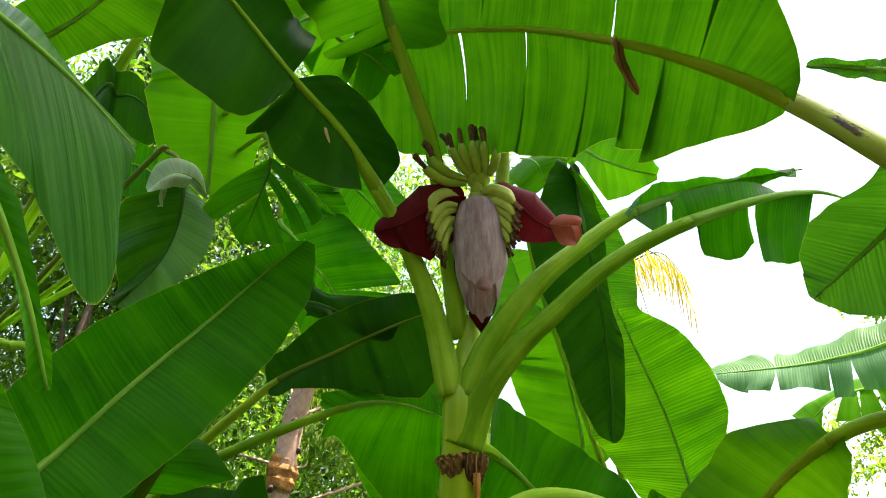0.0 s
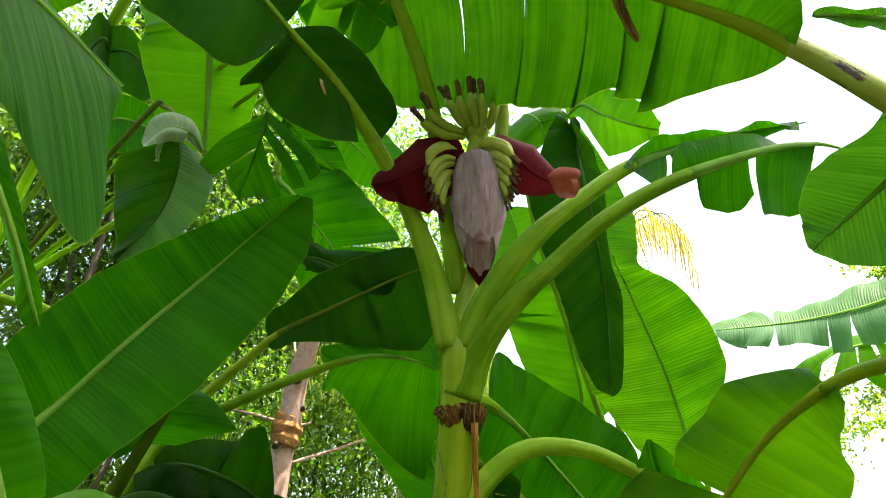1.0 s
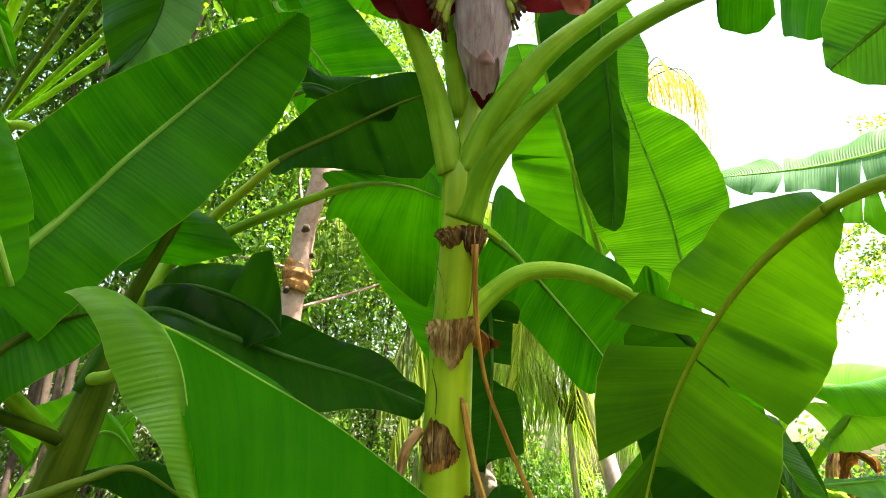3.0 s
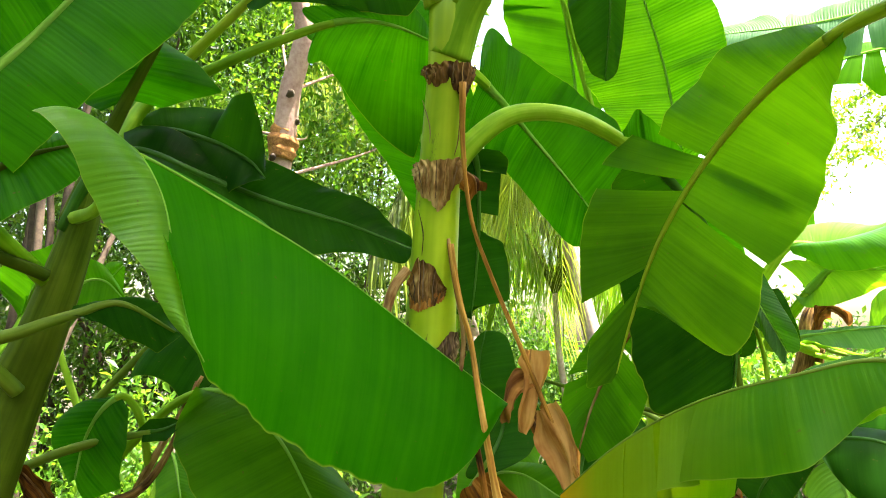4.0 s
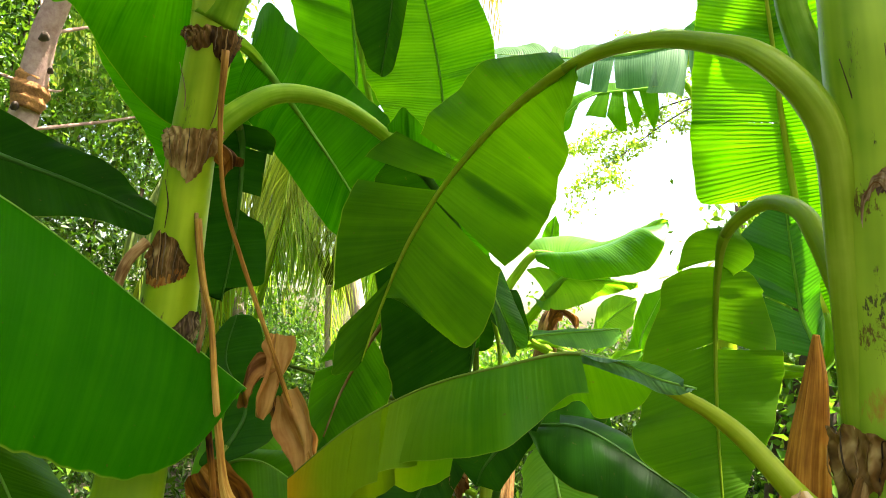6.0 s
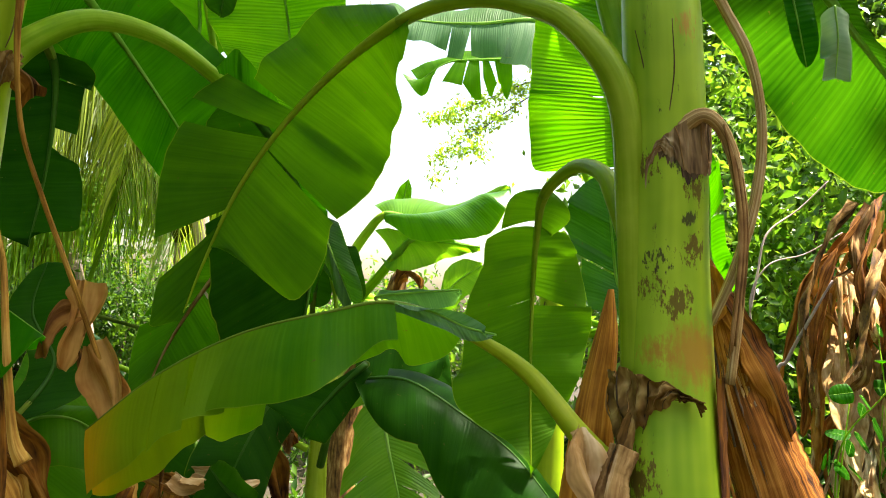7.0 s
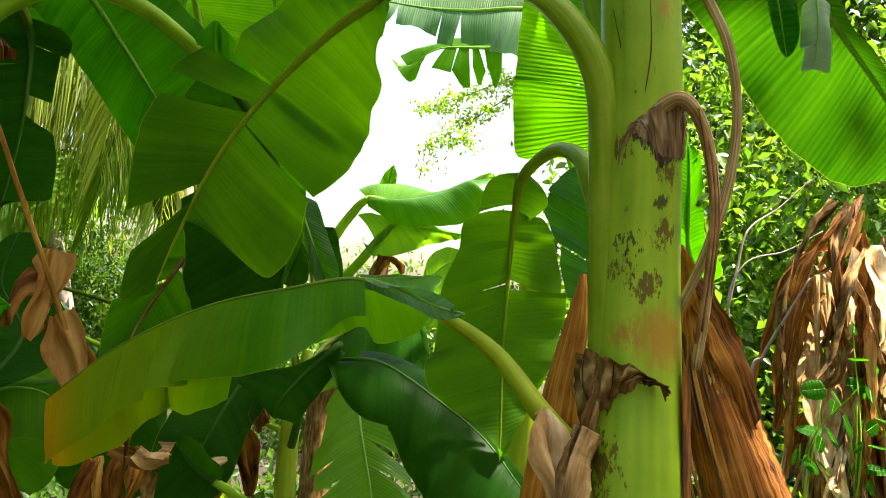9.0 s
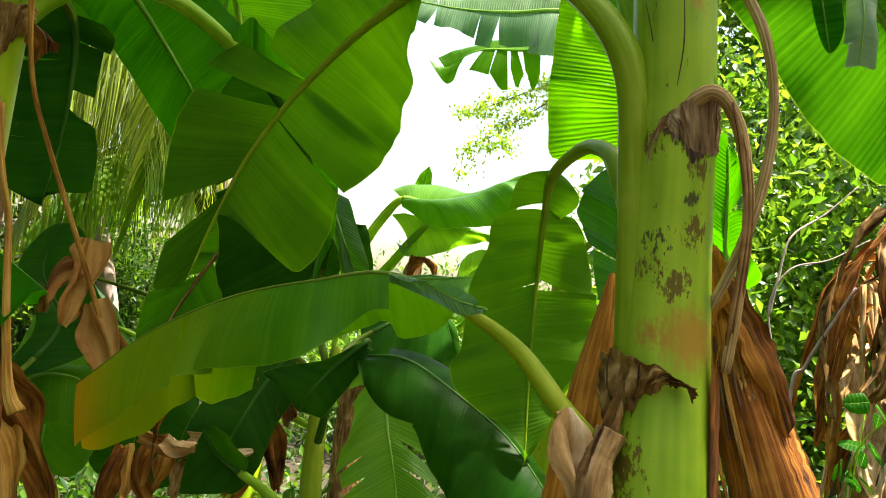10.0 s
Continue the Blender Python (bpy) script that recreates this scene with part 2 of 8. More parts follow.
PETIOLE_YELLOW = fibre_material("yellow_petiole", (0.27, 0.37, 0.01), (0.39, 0.49, 0.02), (0.53, 0.61, 0.05), 0.4, stretch=(40, 2, 1), share=0.35)
BLADE_VEINED = leaf_material("veined_banana_blade", (0.026, 0.098, 0.014), (0.060, 0.18, 0.030), (0.035, 0.26, 0.006), (0.11, 0.47, 0.014), 0.42, rib=0.35, grain=1.1, spread=0.8, gloss=0.16)
# copy between plain and dimmed blade; the half light is in its colour
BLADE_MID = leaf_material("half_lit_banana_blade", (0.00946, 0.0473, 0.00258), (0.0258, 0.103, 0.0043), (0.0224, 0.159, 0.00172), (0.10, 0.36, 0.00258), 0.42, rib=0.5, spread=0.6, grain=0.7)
# darker, less translucent blade copy; the shade is in its colour
BLADE_DIM = leaf_material("dimmed_banana_blade", (0.0096, 0.048, 0.0032), (0.0272, 0.108, 0.0056), (0.0176, 0.12, 0.0016), (0.064, 0.248, 0.0032), 0.3, rib=1.1, spread=0.95)
MIDRIB = fibre_material("banana_midrib", (0.17, 0.42, 0.035), (0.25, 0.52, 0.06), (0.37, 0.64, 0.13), 0.45, stretch=(90, 3, 1), share=0.4)
PETIOLE_DARK = fibre_material("dark_petiole", (0.036, 0.066, 0.004), (0.066, 0.108, 0.007), (0.105, 0.155, 0.012), 0.55, stretch=(40, 2, 1), share=0.1, gloss=0.05)
# stains of the spotted stem, from the foot of its plant
FOOT = Vector((1.067, 0.892, 0.000))
RUST, SOOT, UMBER = (0.40, 0.20, 0.025), (0.035, 0.018, 0.016), (0.11, 0.045, 0.012)
STAINS = [(Vector(q) - FOOT, r, c, s, w) for q, r, c, s, w in [
    ((1.074, 0.790, 1.354), 0.062, RUST, 0.6, 2.0), ((1.035, 0.832, 1.354), 0.030, RUST, 0.6, 3.0), ((1.041, 0.793, 1.433), 0.016, UMBER, 0.5, 11.0), ((1.060, 0.777, 1.521), 0.018, UMBER, 0.3, 9.0),
    ((1.046, 0.780, 1.569), 0.012, SOOT, 0.3, 6.0), ((1.024, 0.773, 1.665), 0.022, SOOT, 0.4, 7.0), ((1.004, 0.837, 1.648), 0.022, UMBER, 0.3, 7.0), ((1.004, 0.835, 1.153), 0.05, UMBER, 0.3, 6.0),
    ((1.025, 0.837, 1.459), 0.020, UMBER, 0.4, 8.0), ((1.000, 0.754, 1.865), 0.025, RUST, 0.6, 4.0), ((1.053, 0.772, 1.615), 0.018, UMBER, 0.3, 7.0), ((1.030, 0.826, 1.497), 0.016, SOOT, 0.3, 9.0)]]
PETIOLE_SPOT = stem_material("spotted_petiole", (0.22, 0.30, 0.02), (0.38, 0.46, 0.07), 0.80)
STEM = stem_material("banana_stem", (0.15, 0.28, 0.004), (0.35, 0.49, 0.014), 0.90)
STEM_SPOT = stem_material("spotted_banana_stem", (0.14, 0.29, 0.005), (0.37, 0.53, 0.03), 0.905, STAINS)
DEAD = fibre_material("dead_sheath", (0.035, 0.015, 0.006), (0.24, 0.12, 0.035), (0.54, 0.35, 0.14), 0.8, share=0.1, stretch=(70, 9, 1))
DEAD_RED = fibre_material("rust_brown_sheath", (0.035, 0.010, 0.003), (0.30, 0.115, 0.014), (0.55, 0.28, 0.055), 0.8, share=0.12, stretch=(70, 7, 1))
DEAD_PALE = fibre_material("pale_dead_leaf", (0.16, 0.075, 0.022), (0.50, 0.30, 0.11), (0.78, 0.60, 0.34), 0.8, share=0.2, stretch=(60, 9, 1))
DEAD_BLACK = fibre_material("blackened_sheath", (0.016, 0.010, 0.006), (0.10, 0.060, 0.030), (0.38, 0.27, 0.14), 0.7)
DEAD_RUST = fibre_material("rust_red_fibrous_sheath", (0.020, 0.006, 0.002), (0.25, 0.085, 0.010), (0.52, 0.23, 0.04), 0.8, share=0.08, stretch=(150, 4, 1))
DEAD_FADED = fibre_material("faded_sheath", (0.06, 0.030, 0.014), (0.32, 0.20, 0.09), (0.56, 0.44, 0.27), 0.8, stretch=(90, 8, 1))
DEAD_BUFF = fibre_material("buff_dead_leaf", (0.13, 0.042, 0.008), (0.38, 0.165, 0.032), (0.58, 0.32, 0.085), 0.65, share=0.25, stretch=(45, 5, 1))
# stronger orange than the dry petiole; light shining through is put into the colour
DEAD_AMBER = fibre_material("amber_dry_sheath", (0.24, 0.075, 0.006), (0.56, 0.22, 0.02), (0.74, 0.40, 0.06), 0.7, stretch=(90, 4, 1))
DEAD_GREY = fibre_material("weathered_sheath", (0.032, 0.015, 0.004), (0.20, 0.105, 0.024), (0.48, 0.32, 0.11), 0.8, stretch=(60, 14, 1))
MIDRIB_DARK = fibre_material("dark_green_midrib", (0.03, 0.12, 0.008), (0.05, 0.17, 0.014), (0.09, 0.24, 0.03), 0.45, stretch=(90, 3, 1), share=0.35)
PETIOLE_MOSS = fibre_material("moss_green_petiole", (0.09, 0.16, 0.010), (0.15, 0.24, 0.018), (0.23, 0.33, 0.035), 0.45, stretch=(40, 2, 1), share=0.25)
MIDRIB_TAN = fibre_material("olive_yellow_midrib", (0.28, 0.42, 0.015), (0.39, 0.52, 0.028), (0.50, 0.62, 0.055), 0.5, stretch=(90, 3, 1), share=0.45, gloss=0.08)
BARK = plain_material("tree_bark", (0.22, 0.12, 0.09), (0.50, 0.345, 0.275), 22.0, 0.85, 0.8, 0.01)
DEAD_ORANGE = fibre_material("orange_dry_petiole", (0.17, 0.068, 0.008), (0.41, 0.20, 0.028), (0.62, 0.38, 0.085), 0.6)
DRY_STALK = fibre_material("striped_dry_petiole", (0.09, 0.045, 0.014), (0.36, 0.225, 0.075), (0.64, 0.48, 0.24), 0.65, stretch=(260, 2, 1))
BARK_SCAR = plain_material("peeling_orange_bark", (0.10, 0.035, 0.010), (0.42, 0.20, 0.05), 60.0, 0.9, 1.0, 0.01)
BARK_DARK = plain_material("dark_bark", (0.03, 0.02, 0.014), (0.10, 0.07, 0.045), 30.0, 0.9, 0.8, 0.01)
BARK_PALM = plain_material("palm_bark", (0.24, 0.17, 0.14), (0.50, 0.40, 0.35), 30.0, 0.9, 0.5, 0.01)
SOIL = plain_material("leaf_litter_soil", (0.014, 0.0112, 0.0063), (0.0525, 0.042, 0.021), 9.0, 0.95, 1.0, 0.03)
BELL = fibre_material("waxy_purple_bract", (0.25, 0.13, 0.15), (0.36, 0.235, 0.265), (0.47, 0.36, 0.39), 0.6, stretch=(80, 16, 1))
LIP = plain_material("brown_bract_lip", (0.13, 0.045, 0.035), (0.26, 0.13, 0.11), 40.0, 0.6, 0.4, 0.002)
BRACT = plain_material("crimson_bract", (0.066, 0.00264, 0.00528), (0.158, 0.0088, 0.0114), 14.0, 0.5, 0.4, 0.003, share=0.35, gloss=0.08)
BRACT_TIP = plain_material("salmon_bract", (0.20, 0.035, 0.02), (0.36, 0.09, 0.045), 20.0, 0.4, 0.3, 0.002, share=0.2, gloss=0.15)
FRUIT = plain_material("young_banana", (0.19, 0.30, 0.018), (0.38, 0.49, 0.06), 30.0, 0.4, 0.25, 0.002)
FRUIT_PALE = plain_material("pale_floret", (0.26, 0.34, 0.025), (0.46, 0.51, 0.08), 40.0, 0.45, 0.25, 0.002)
FLORET_TIP = plain_material("withered_floret", (0.012, 0.007, 0.006), (0.20, 0.10, 0.035), 120.0, 0.85, 0.6, 0.003)
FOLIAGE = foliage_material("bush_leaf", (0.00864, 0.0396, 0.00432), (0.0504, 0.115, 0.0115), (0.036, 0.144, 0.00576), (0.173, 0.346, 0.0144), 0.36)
# lit copy of the bush leaf, sunlight put into its colour
FOLIAGE_SUNLIT = foliage_material("sunlit_bush_leaf", (0.022, 0.085, 0.006), (0.10, 0.22, 0.02), (0.09, 0.28, 0.008), (0.32, 0.54, 0.03), 0.4, 0.36, 0.45)
FOLIAGE_SPRAY = foliage_material("spray_leaf", (0.04, 0.11, 0.012), (0.15, 0.28, 0.02), (0.20, 0.44, 0.012), (0.52, 0.72, 0.03), 0.55)
PALM_LEAF = foliage_material("palm_leaflet", (0.045, 0.075, 0.012), (0.20, 0.27, 0.03), (0.20, 0.33, 0.012), (0.62, 0.72, 0.06), 0.52, 0.34, 0.6)
PALM_BRIGHT = foliage_material("bright_palm_leaflet", (0.06, 0.17, 0.008), (0.16, 0.32, 0.02), (0.20, 0.46, 0.008), (0.52, 0.76, 0.03), 0.55, 0.34, 0.6)
PALM_YELLOW = foliage_material("yellow_palm_leaflet", (0.22, 0.18, 0.012), (0.40, 0.32, 0.03), (0.36, 0.28, 0.01), (0.56, 0.44, 0.03), 0.5)


# ---- builders ----
def thing(name, base, label, category, group="", kind=""):
    ob = new(name)
    ob.location = base
    groups = {"banana plant": "banana plants of the grove", "tree": "trees of the wood", "bush": "bushes under the trees", "palm tree": "palms behind"}
    return tagged(ob, label, category, group or groups.get(category, ""), kind)


def root_of(ob):
    while ob.parent:
        ob = ob.parent
    return ob


def part(name, verts, faces, uvs, mat, parent=None, label="", smooth=True, rim=None):
    """Links a mesh, given in world metres, as one object under a thing or a part."""
    base = Vector(root_of(parent).location) if parent else Vector((0, 0, 0))
    me = bpy.data.meshes.new(name)
    v = np.asarray(verts, float) - np.array(base)
    me.from_pydata(v.tolist(), [], [tuple(int(i) for i in f) for f in faces])
    if uvs is not None:
        layer = me.uv_layers.new(name="UVMap")
        idx = np.empty(len(me.loops), np.int32)
        me.loops.foreach_get("vertex_index", idx)
        layer.data.foreach_set("uv", np.asarray(uvs, np.float32)[idx].ravel())
    if rim is not None:
        me.attributes.new("rim", "FLOAT", "POINT").data.foreach_set("value", np.asarray(rim, np.float32))
    me.materials.append(mat)
    if smooth:
        me.polygons.foreach_set("use_smooth", [True] * len(me.polygons))
    ob = new(name, me)
    if parent:
        ob.parent = parent
    if label:
        ob["label"] = label
    return ob


def spline(pts, u):
    """Catmull-Rom through pts at the index u (array)."""
    p = np.asarray(pts, float)
    p = np.vstack([2 * p[0] - p[1], p, 2 * p[-1] - p[-2]])
    u = np.clip(np.asarray(u, float), 0, len(pts) - 1)
    i = np.minimum(u.astype(int), len(pts) - 2)
    t = (u - i)[:, None]
    a, b, c, d = p[i], p[i + 1], p[i + 2], p[i + 3]
    return 0.5 * (2 * b + (c - a) * t + (2 * a - 5 * b + 4 * c - d) * t ** 2 + (3 * b - a - 3 * c + d) * t ** 3)


def unit(a):
    return a / np.maximum(np.linalg.norm(a, axis=-1, keepdims=True), 1e-9)


def tube_mesh(pts, radii, seg=10, n=24, rough=0.0, cap=True, seed=0, squash=1.0):
    """A round, tapered rod along a smooth line through pts."""
    rng = np.random.RandomState(seed)
    u = np.linspace(0, len(pts) - 1, n)
    c = spline(pts, u)
    r = np.interp(u, np.linspace(0, len(pts) - 1, len(radii)), radii)
    t = unit(np.gradient(c, axis=0))
    side = np.cross(t[0], (0.3, -1.0, 0.2))
    side /= np.linalg.norm(side)
    verts, uvs = [], []
    length = np.concatenate([[0], np.cumsum(np.linalg.norm(np.diff(c, axis=0), axis=1))])
    ph = rng.rand(4) * 6.28
    for k in range(n):
        side = side - t[k] * np.dot(side, t[k])
        side /= np.linalg.norm(side)
        other = np.cross(t[k], side)
        for j in range(seg + 1):
            a = 2 * math.pi * j / seg
            rr = r[k] * (1 + rough * (math.sin(2 * a + ph[0] + 5 * length[k]) * 0.5 + math.sin(5 * a + ph[1] + 21 * length[k]) * 0.3 + (rng.rand() - 0.5) * 0.5 * (j < seg)))
            verts.append(c[k] + rr * (math.cos(a) * side + squash * math.sin(a) * other))
            uvs.append((length[k], a * float(r.mean())))
    faces = []
    w = seg + 1
    for k in range(n - 1):
        for j in range(seg):
            faces.append((k * w + j, k * w + j + 1, (k + 1) * w + j + 1, (k + 1) * w + j))
    if cap:
        for k, flip in ((0, True), (n - 1, False)):
            verts.append(c[k])
            uvs.append((length[k], 0))
            m = len(verts) - 1
            for j in range(seg):
                f = (k * w + j, k * w + j + 1, m)
                faces.append(f[::-1] if flip else f)
    return verts, faces, uvs


def tube(name, pts, radii, mat, parent=None, label="", **kw):
    return part(name, *tube_mesh(pts, radii, **kw), mat, parent, label)


def outline(x, base, tip):
    """Half width of a blade along its length, 0 to 1."""
    a = np.clip(x / base, 0, 1)
    b = np.clip((x - (1 - tip)) / tip, 0, 1)
    return np.clip((1 - (1 - a) ** 2.2), 0, 1) ** 0.6 * np.sqrt(np.clip(1 - b ** 2.2, 0, 1))


def half_blade(mid, b0, edges, tears, wave, arch, base, tip, seed, droop, rough=0.0, gap=0.012):
    """One half of a blade: from the midrib out to the edge points (index along mid, place)."""
    rng = np.random.RandomState(seed)
    last = len(mid) - 1
    fine = np.linspace(b0, last, 400)
    c_f = spline(mid, fine)
    arc = np.concatenate([[0], np.cumsum(np.linalg.norm(np.diff(c_f, axis=0), axis=1))])
    total = arc[-1]
    strips = [[]]
    for e in edges:
        if e is None:
            strips.append([])
        else:
            strips[-1].append(e)
    strips = [sorted(q) for q in strips if q] if None in edges else None
    if strips:
        bounds = [[float(np.interp(q[z][0], fine, arc / total)) for z in (0, -1)] for q in strips]
    else:
        keys = sorted(edges)
        cuts = []
        if tears:
            cuts = np.sort((np.arange(tears) + 0.2 + 0.6 * rng.rand(tears)) / tears * 0.92 + 0.05)
        bounds = np.concatenate([[0], cuts, [1]])
        bounds = list(zip(bounds[:-1], bounds[1:]))
    m = 9
    verts, faces, uvs = [], [], []
    ph = rng.rand(6) * 6.28
    k1, k2, k3 = 2 * math.pi / (0.16 + 0.1 * rng.rand()), 2 * math.pi / (0.055 + 0.03 * rng.rand()), 2 * math.pi / 0.41
    for s, (x0, x1) in enumerate(bounds):
        n = max(5, int(90 * (x1 - x0)))
        dep0, dep1 = (rng.uniform(0.05, 0.55) if s > 0 else 9), (rng.uniform(0.05, 0.55) if s < len(bounds) - 1 else 9)
        gap0, gap1 = rng.uniform(0.0, gap, 2)
        loose = tears > 0 and not strips
        sag = droop * rng.uniform(-0.35, 1.0) * loose
        slant = rng.uniform(-0.03, 0.05) * loose
        short = rng.uniform(0.9, 1.04) if loose else 1.0
        if strips:
            keys, gap0, gap1 = strips[s], -0.004, -0.004
            dep0, dep1 = (0.0 if s else 9), (0.0 if s < len(bounds) - 1 else 9)
        ks = np.array([k for k, _ in keys])
        kx = np.interp(ks, fine, arc / total)
        off = np.array([p for _, p in keys]) - spline(mid, ks)
        if not strips:
            off = off / np.maximum(outline(kx, base, tip), 0.45)[:, None]
        start = len(verts)
        v = np.tile(np.linspace(0, 1, m + 1), n + 1)
        i = np.repeat(np.arange(n + 1), m + 1)
        g0, g1 = gap0 * np.maximum(0, v - dep0) / 0.6, gap1 * np.maximum(0, v - dep1) / 0.6
        x = x0 + g0 + (x1 - x0 - g0 - g1) * i / n
        a = x * total
        u = np.interp(a, arc, fine)
        c = spline(mid, u)
        t = unit(spline(mid, np.minimum(u + 0.02, last)) - spline(mid, np.maximum(u - 0.02, 0)))
        if strips:
            taps = np.linspace(-0.018, 0.018, 5)
            o = np.stack([np.mean([np.interp(x + z * np.clip(np.minimum(x - x0, x1 - x) / 0.018, 0, 1), kx, off[:, q]) for z in taps], 0) for q in range(3)], 1)
            w = np.ones_like(x)
        else:
            o = np.stack([np.interp(x, kx, off[:, q]) for q in range(3)], 1)
            w = outline(x, base, tip) * short
        w = w * (1 + 0.007 * np.sin(a * 43 + ph[0]) + 0.005 * np.sin(a * 117 + ph[1]))
        nn = unit(np.cross(t, o))
        nn = nn * np.where(nn[:, 2] - 0.5 * nn[:, 1] < 0, -1.0, 1.0)[:, None]
        size = np.linalg.norm(o, axis=1)
        lift = arch * size * w * 4 * v * (1 - v)
        lift = lift + wave * v ** 1.6 * w * (np.sin(k1 * a + ph[2] - 2.0 * v) + 0.14 * np.sin(k2 * a + ph[3]) + 0.9 * np.sin(k3 * a + ph[4] + 1.5 * v))
        p = c + o * (w * v)[:, None] + nn * lift[:, None] + t * (slant * v * v)[:, None]
        p[:, 2] -= sag * size * w * v * v
        if strips and len(strips) > 1:
            p += nn * (rng.uniform(-0.025, 0.025) * size * v ** 1.5)[:, None]
        if rough:
            for q in range(len(p)):
                z = Vector(p[q] * 14.0 + seed)
                p[q] += np.array(noise.noise_vector(z) + 0.5 * noise.noise_vector(z * 2.7)) * rough * (0.15 + v[q])
        verts.extend(p.tolist())
        uvs.extend(np.stack([a, v * size * w], 1).tolist())
        for i in range(n):
            for j in range(m):
                q = start + i * (m + 1) + j
                faces.append((q, q + 1, q + m + 2, q + m + 1))
    return verts, faces, uvs


COUNT = [0]


def leaf(plant, mid, b0, left=(), right=(), r=(0.016, 0.003), tears=(0, 0), wave=0.008, arch=(0.06, 0.06), base=0.12, tip=0.35,
         mat=None, rib=None, label="", droop=0.12, rough=0.0, name="leaf", mats=None, gap=0.012, midrib=None):
    """A leaf of a plant: petiole and midrib along mid; the blade begins at the index b0."""
    COUNT[0] += 1
    seed = COUNT[0] * 7 + 3
    mat = mat or BLADE
    petiole = rib or (PETIOLE_MOSS if mat is BLADE_DARK else PETIOLE)
    midrib = midrib or (MIDRIB_DARK if mat is BLADE_DARK else MIDRIB)
    if b0 < 0.5 or (rib and rib not in (PETIOLE, PETIOLE_YELLOW, PETIOLE_OLIVE, PETIOLE_SPOT)):
        ob = tube(name, mid, r, rib or midrib, plant, label, n=max(30, 7 * len(mid)), seg=10, rough=0.03, seed=seed)
    else:
        last = len(mid) - 1
        cut = min(b0 + 0.25, last - 0.5)
        pu, mu = np.linspace(0, cut, 4 * int(cut + 2)), np.linspace(cut - 0.02, last, 4 * int(last - cut + 2))
        keys = np.linspace(0, last, len(r))
        ob = tube(name, spline(mid, pu), np.interp(pu, keys, r), petiole, plant, label, n=max(30, 7 * int(cut + 2)), seg=10, rough=0.03, seed=seed)
        slim = 0.62 + 0.38 * np.exp(-(mu - cut) * 1.1)
        tube("midrib", spline(mid, mu), np.interp(mu, keys, r) * slim, midrib, ob, n=max(20, 7 * int(last - cut + 2)), seg=8, rough=0.03, seed=seed)
    for k, side in enumerate((left, right)):
        if side:
            data = half_blade(mid, b0, side, tears[k], wave, arch[k], base, tip, seed + k, droop, rough, gap)
            part("blade_half", *data, (mats[k] if mats else mat), ob, rim=np.tile(np.linspace(0, 1, 10), len(data[0]) // 10))
    return ob




def dead_blade(parent, pts, width, mat, seed, label="", name="dead_leaf", facing=(0.2, -1, 0.1), folds=2.5, crush=0.012, twist=0.8):
    """A dry blade, crumpled into sharp folds, hanging along pts."""
    rng = np.random.RandomState(seed)
    n, m = 26, 17
    c = spline(pts, np.linspace(0, len(pts) - 1, n))
    t = unit(np.gradient(c, axis=0))
    arc = np.concatenate([[0], np.cumsum(np.linalg.norm(np.diff(c, axis=0), axis=1))])
    ph, tw = rng.rand(3) * 6.28, rng.uniform(-twist, twist, 2)
    knots = np.linspace(0, n - 1, 8)
    rag = np.stack([np.interp(np.arange(n), knots, rng.uniform(0.62, 1.12, 8)) for _ in range(2)], 1)
    verts, uvs, faces = [], [], []
    for i in range(n):
        x = i / (n - 1)
        f = np.array(facing, float)
        a = tw[0] + tw[1] * 2 * x
        s0 = unit(np.cross(t[i], f))
        f = unit(np.cross(s0, t[i]))
        s = s0 * math.cos(a) + f * math.sin(a)
        f = f * math.cos(a) - s0 * math.sin(a)
        w = width * (math.sin(math.pi * min(1, 0.12 + 0.88 * x) ** 0.8) ** 0.5 * 0.75 + 0.25) * (1 + 0.2 * math.sin(7 * x + ph[2]))
        for j in range(m):
            v = -1 + 2 * j / (m - 1)
            edge = rag[i, int(v > 0)] if abs(v) > 0.5 else 1.0
            k = v * folds + 1.3 * x * math.sin(ph[1]) + ph[0]
            tri = abs((k % 2) - 1) * 2 - 1
            d = np.array(noise.noise_vector(Vector(c[i] * 9) + Vector((v * 1.6, seed, 0)))) * crush * 1.3 + rng.normal(size=3) * crush * 0.04
            verts.append(c[i] + s * v * w * edge + f * (tri * width * 0.28 + 0.25 * width * v * v) + d)
            uvs.append((arc[i], v * width))
    for i in range(n - 1):
        for j in range(m - 1):
            q = i * m + j
            faces += [(q, q + 1, q + m), (q + 1, q + m + 1, q + m)] if (i + j) % 2 else [(q, q + 1, q + m + 1), (q, q + m + 1, q + m)]
    return part(name, verts, faces, uvs, mat, parent, label)


# ---- ground ----
def ground_sheet():
    n = 60
    xs = np.concatenate([[-400, -120, -40], np.linspace(-14, 18, n), [45, 120, 400]])
    ys = np.concatenate([[-400, -120, -40], np.linspace(-8, 24, n), [50, 120, 400]])
    verts, faces, uvs = [], [], []
    for y in ys:
        for x in xs:
            verts.append((x, y, 0.05 * noise.noise(Vector((x * 0.6, y * 0.6, 0))) + 0.02 * noise.noise(Vector((x * 3, y * 3, 4)))))
            uvs.append((x, y))
    w = len(xs)
    for j in range(len(ys) - 1):
        for i in range(w - 1):
            faces.append((j * w + i, j * w + i + 1, (j + 1) * w + i + 1, (j + 1) * w + i))
    return tagged(part("ground", verts, faces, uvs, SOIL), "dark soil under the plants, strewn with dry litter", "ground", kind="structure")


ground_sheet()

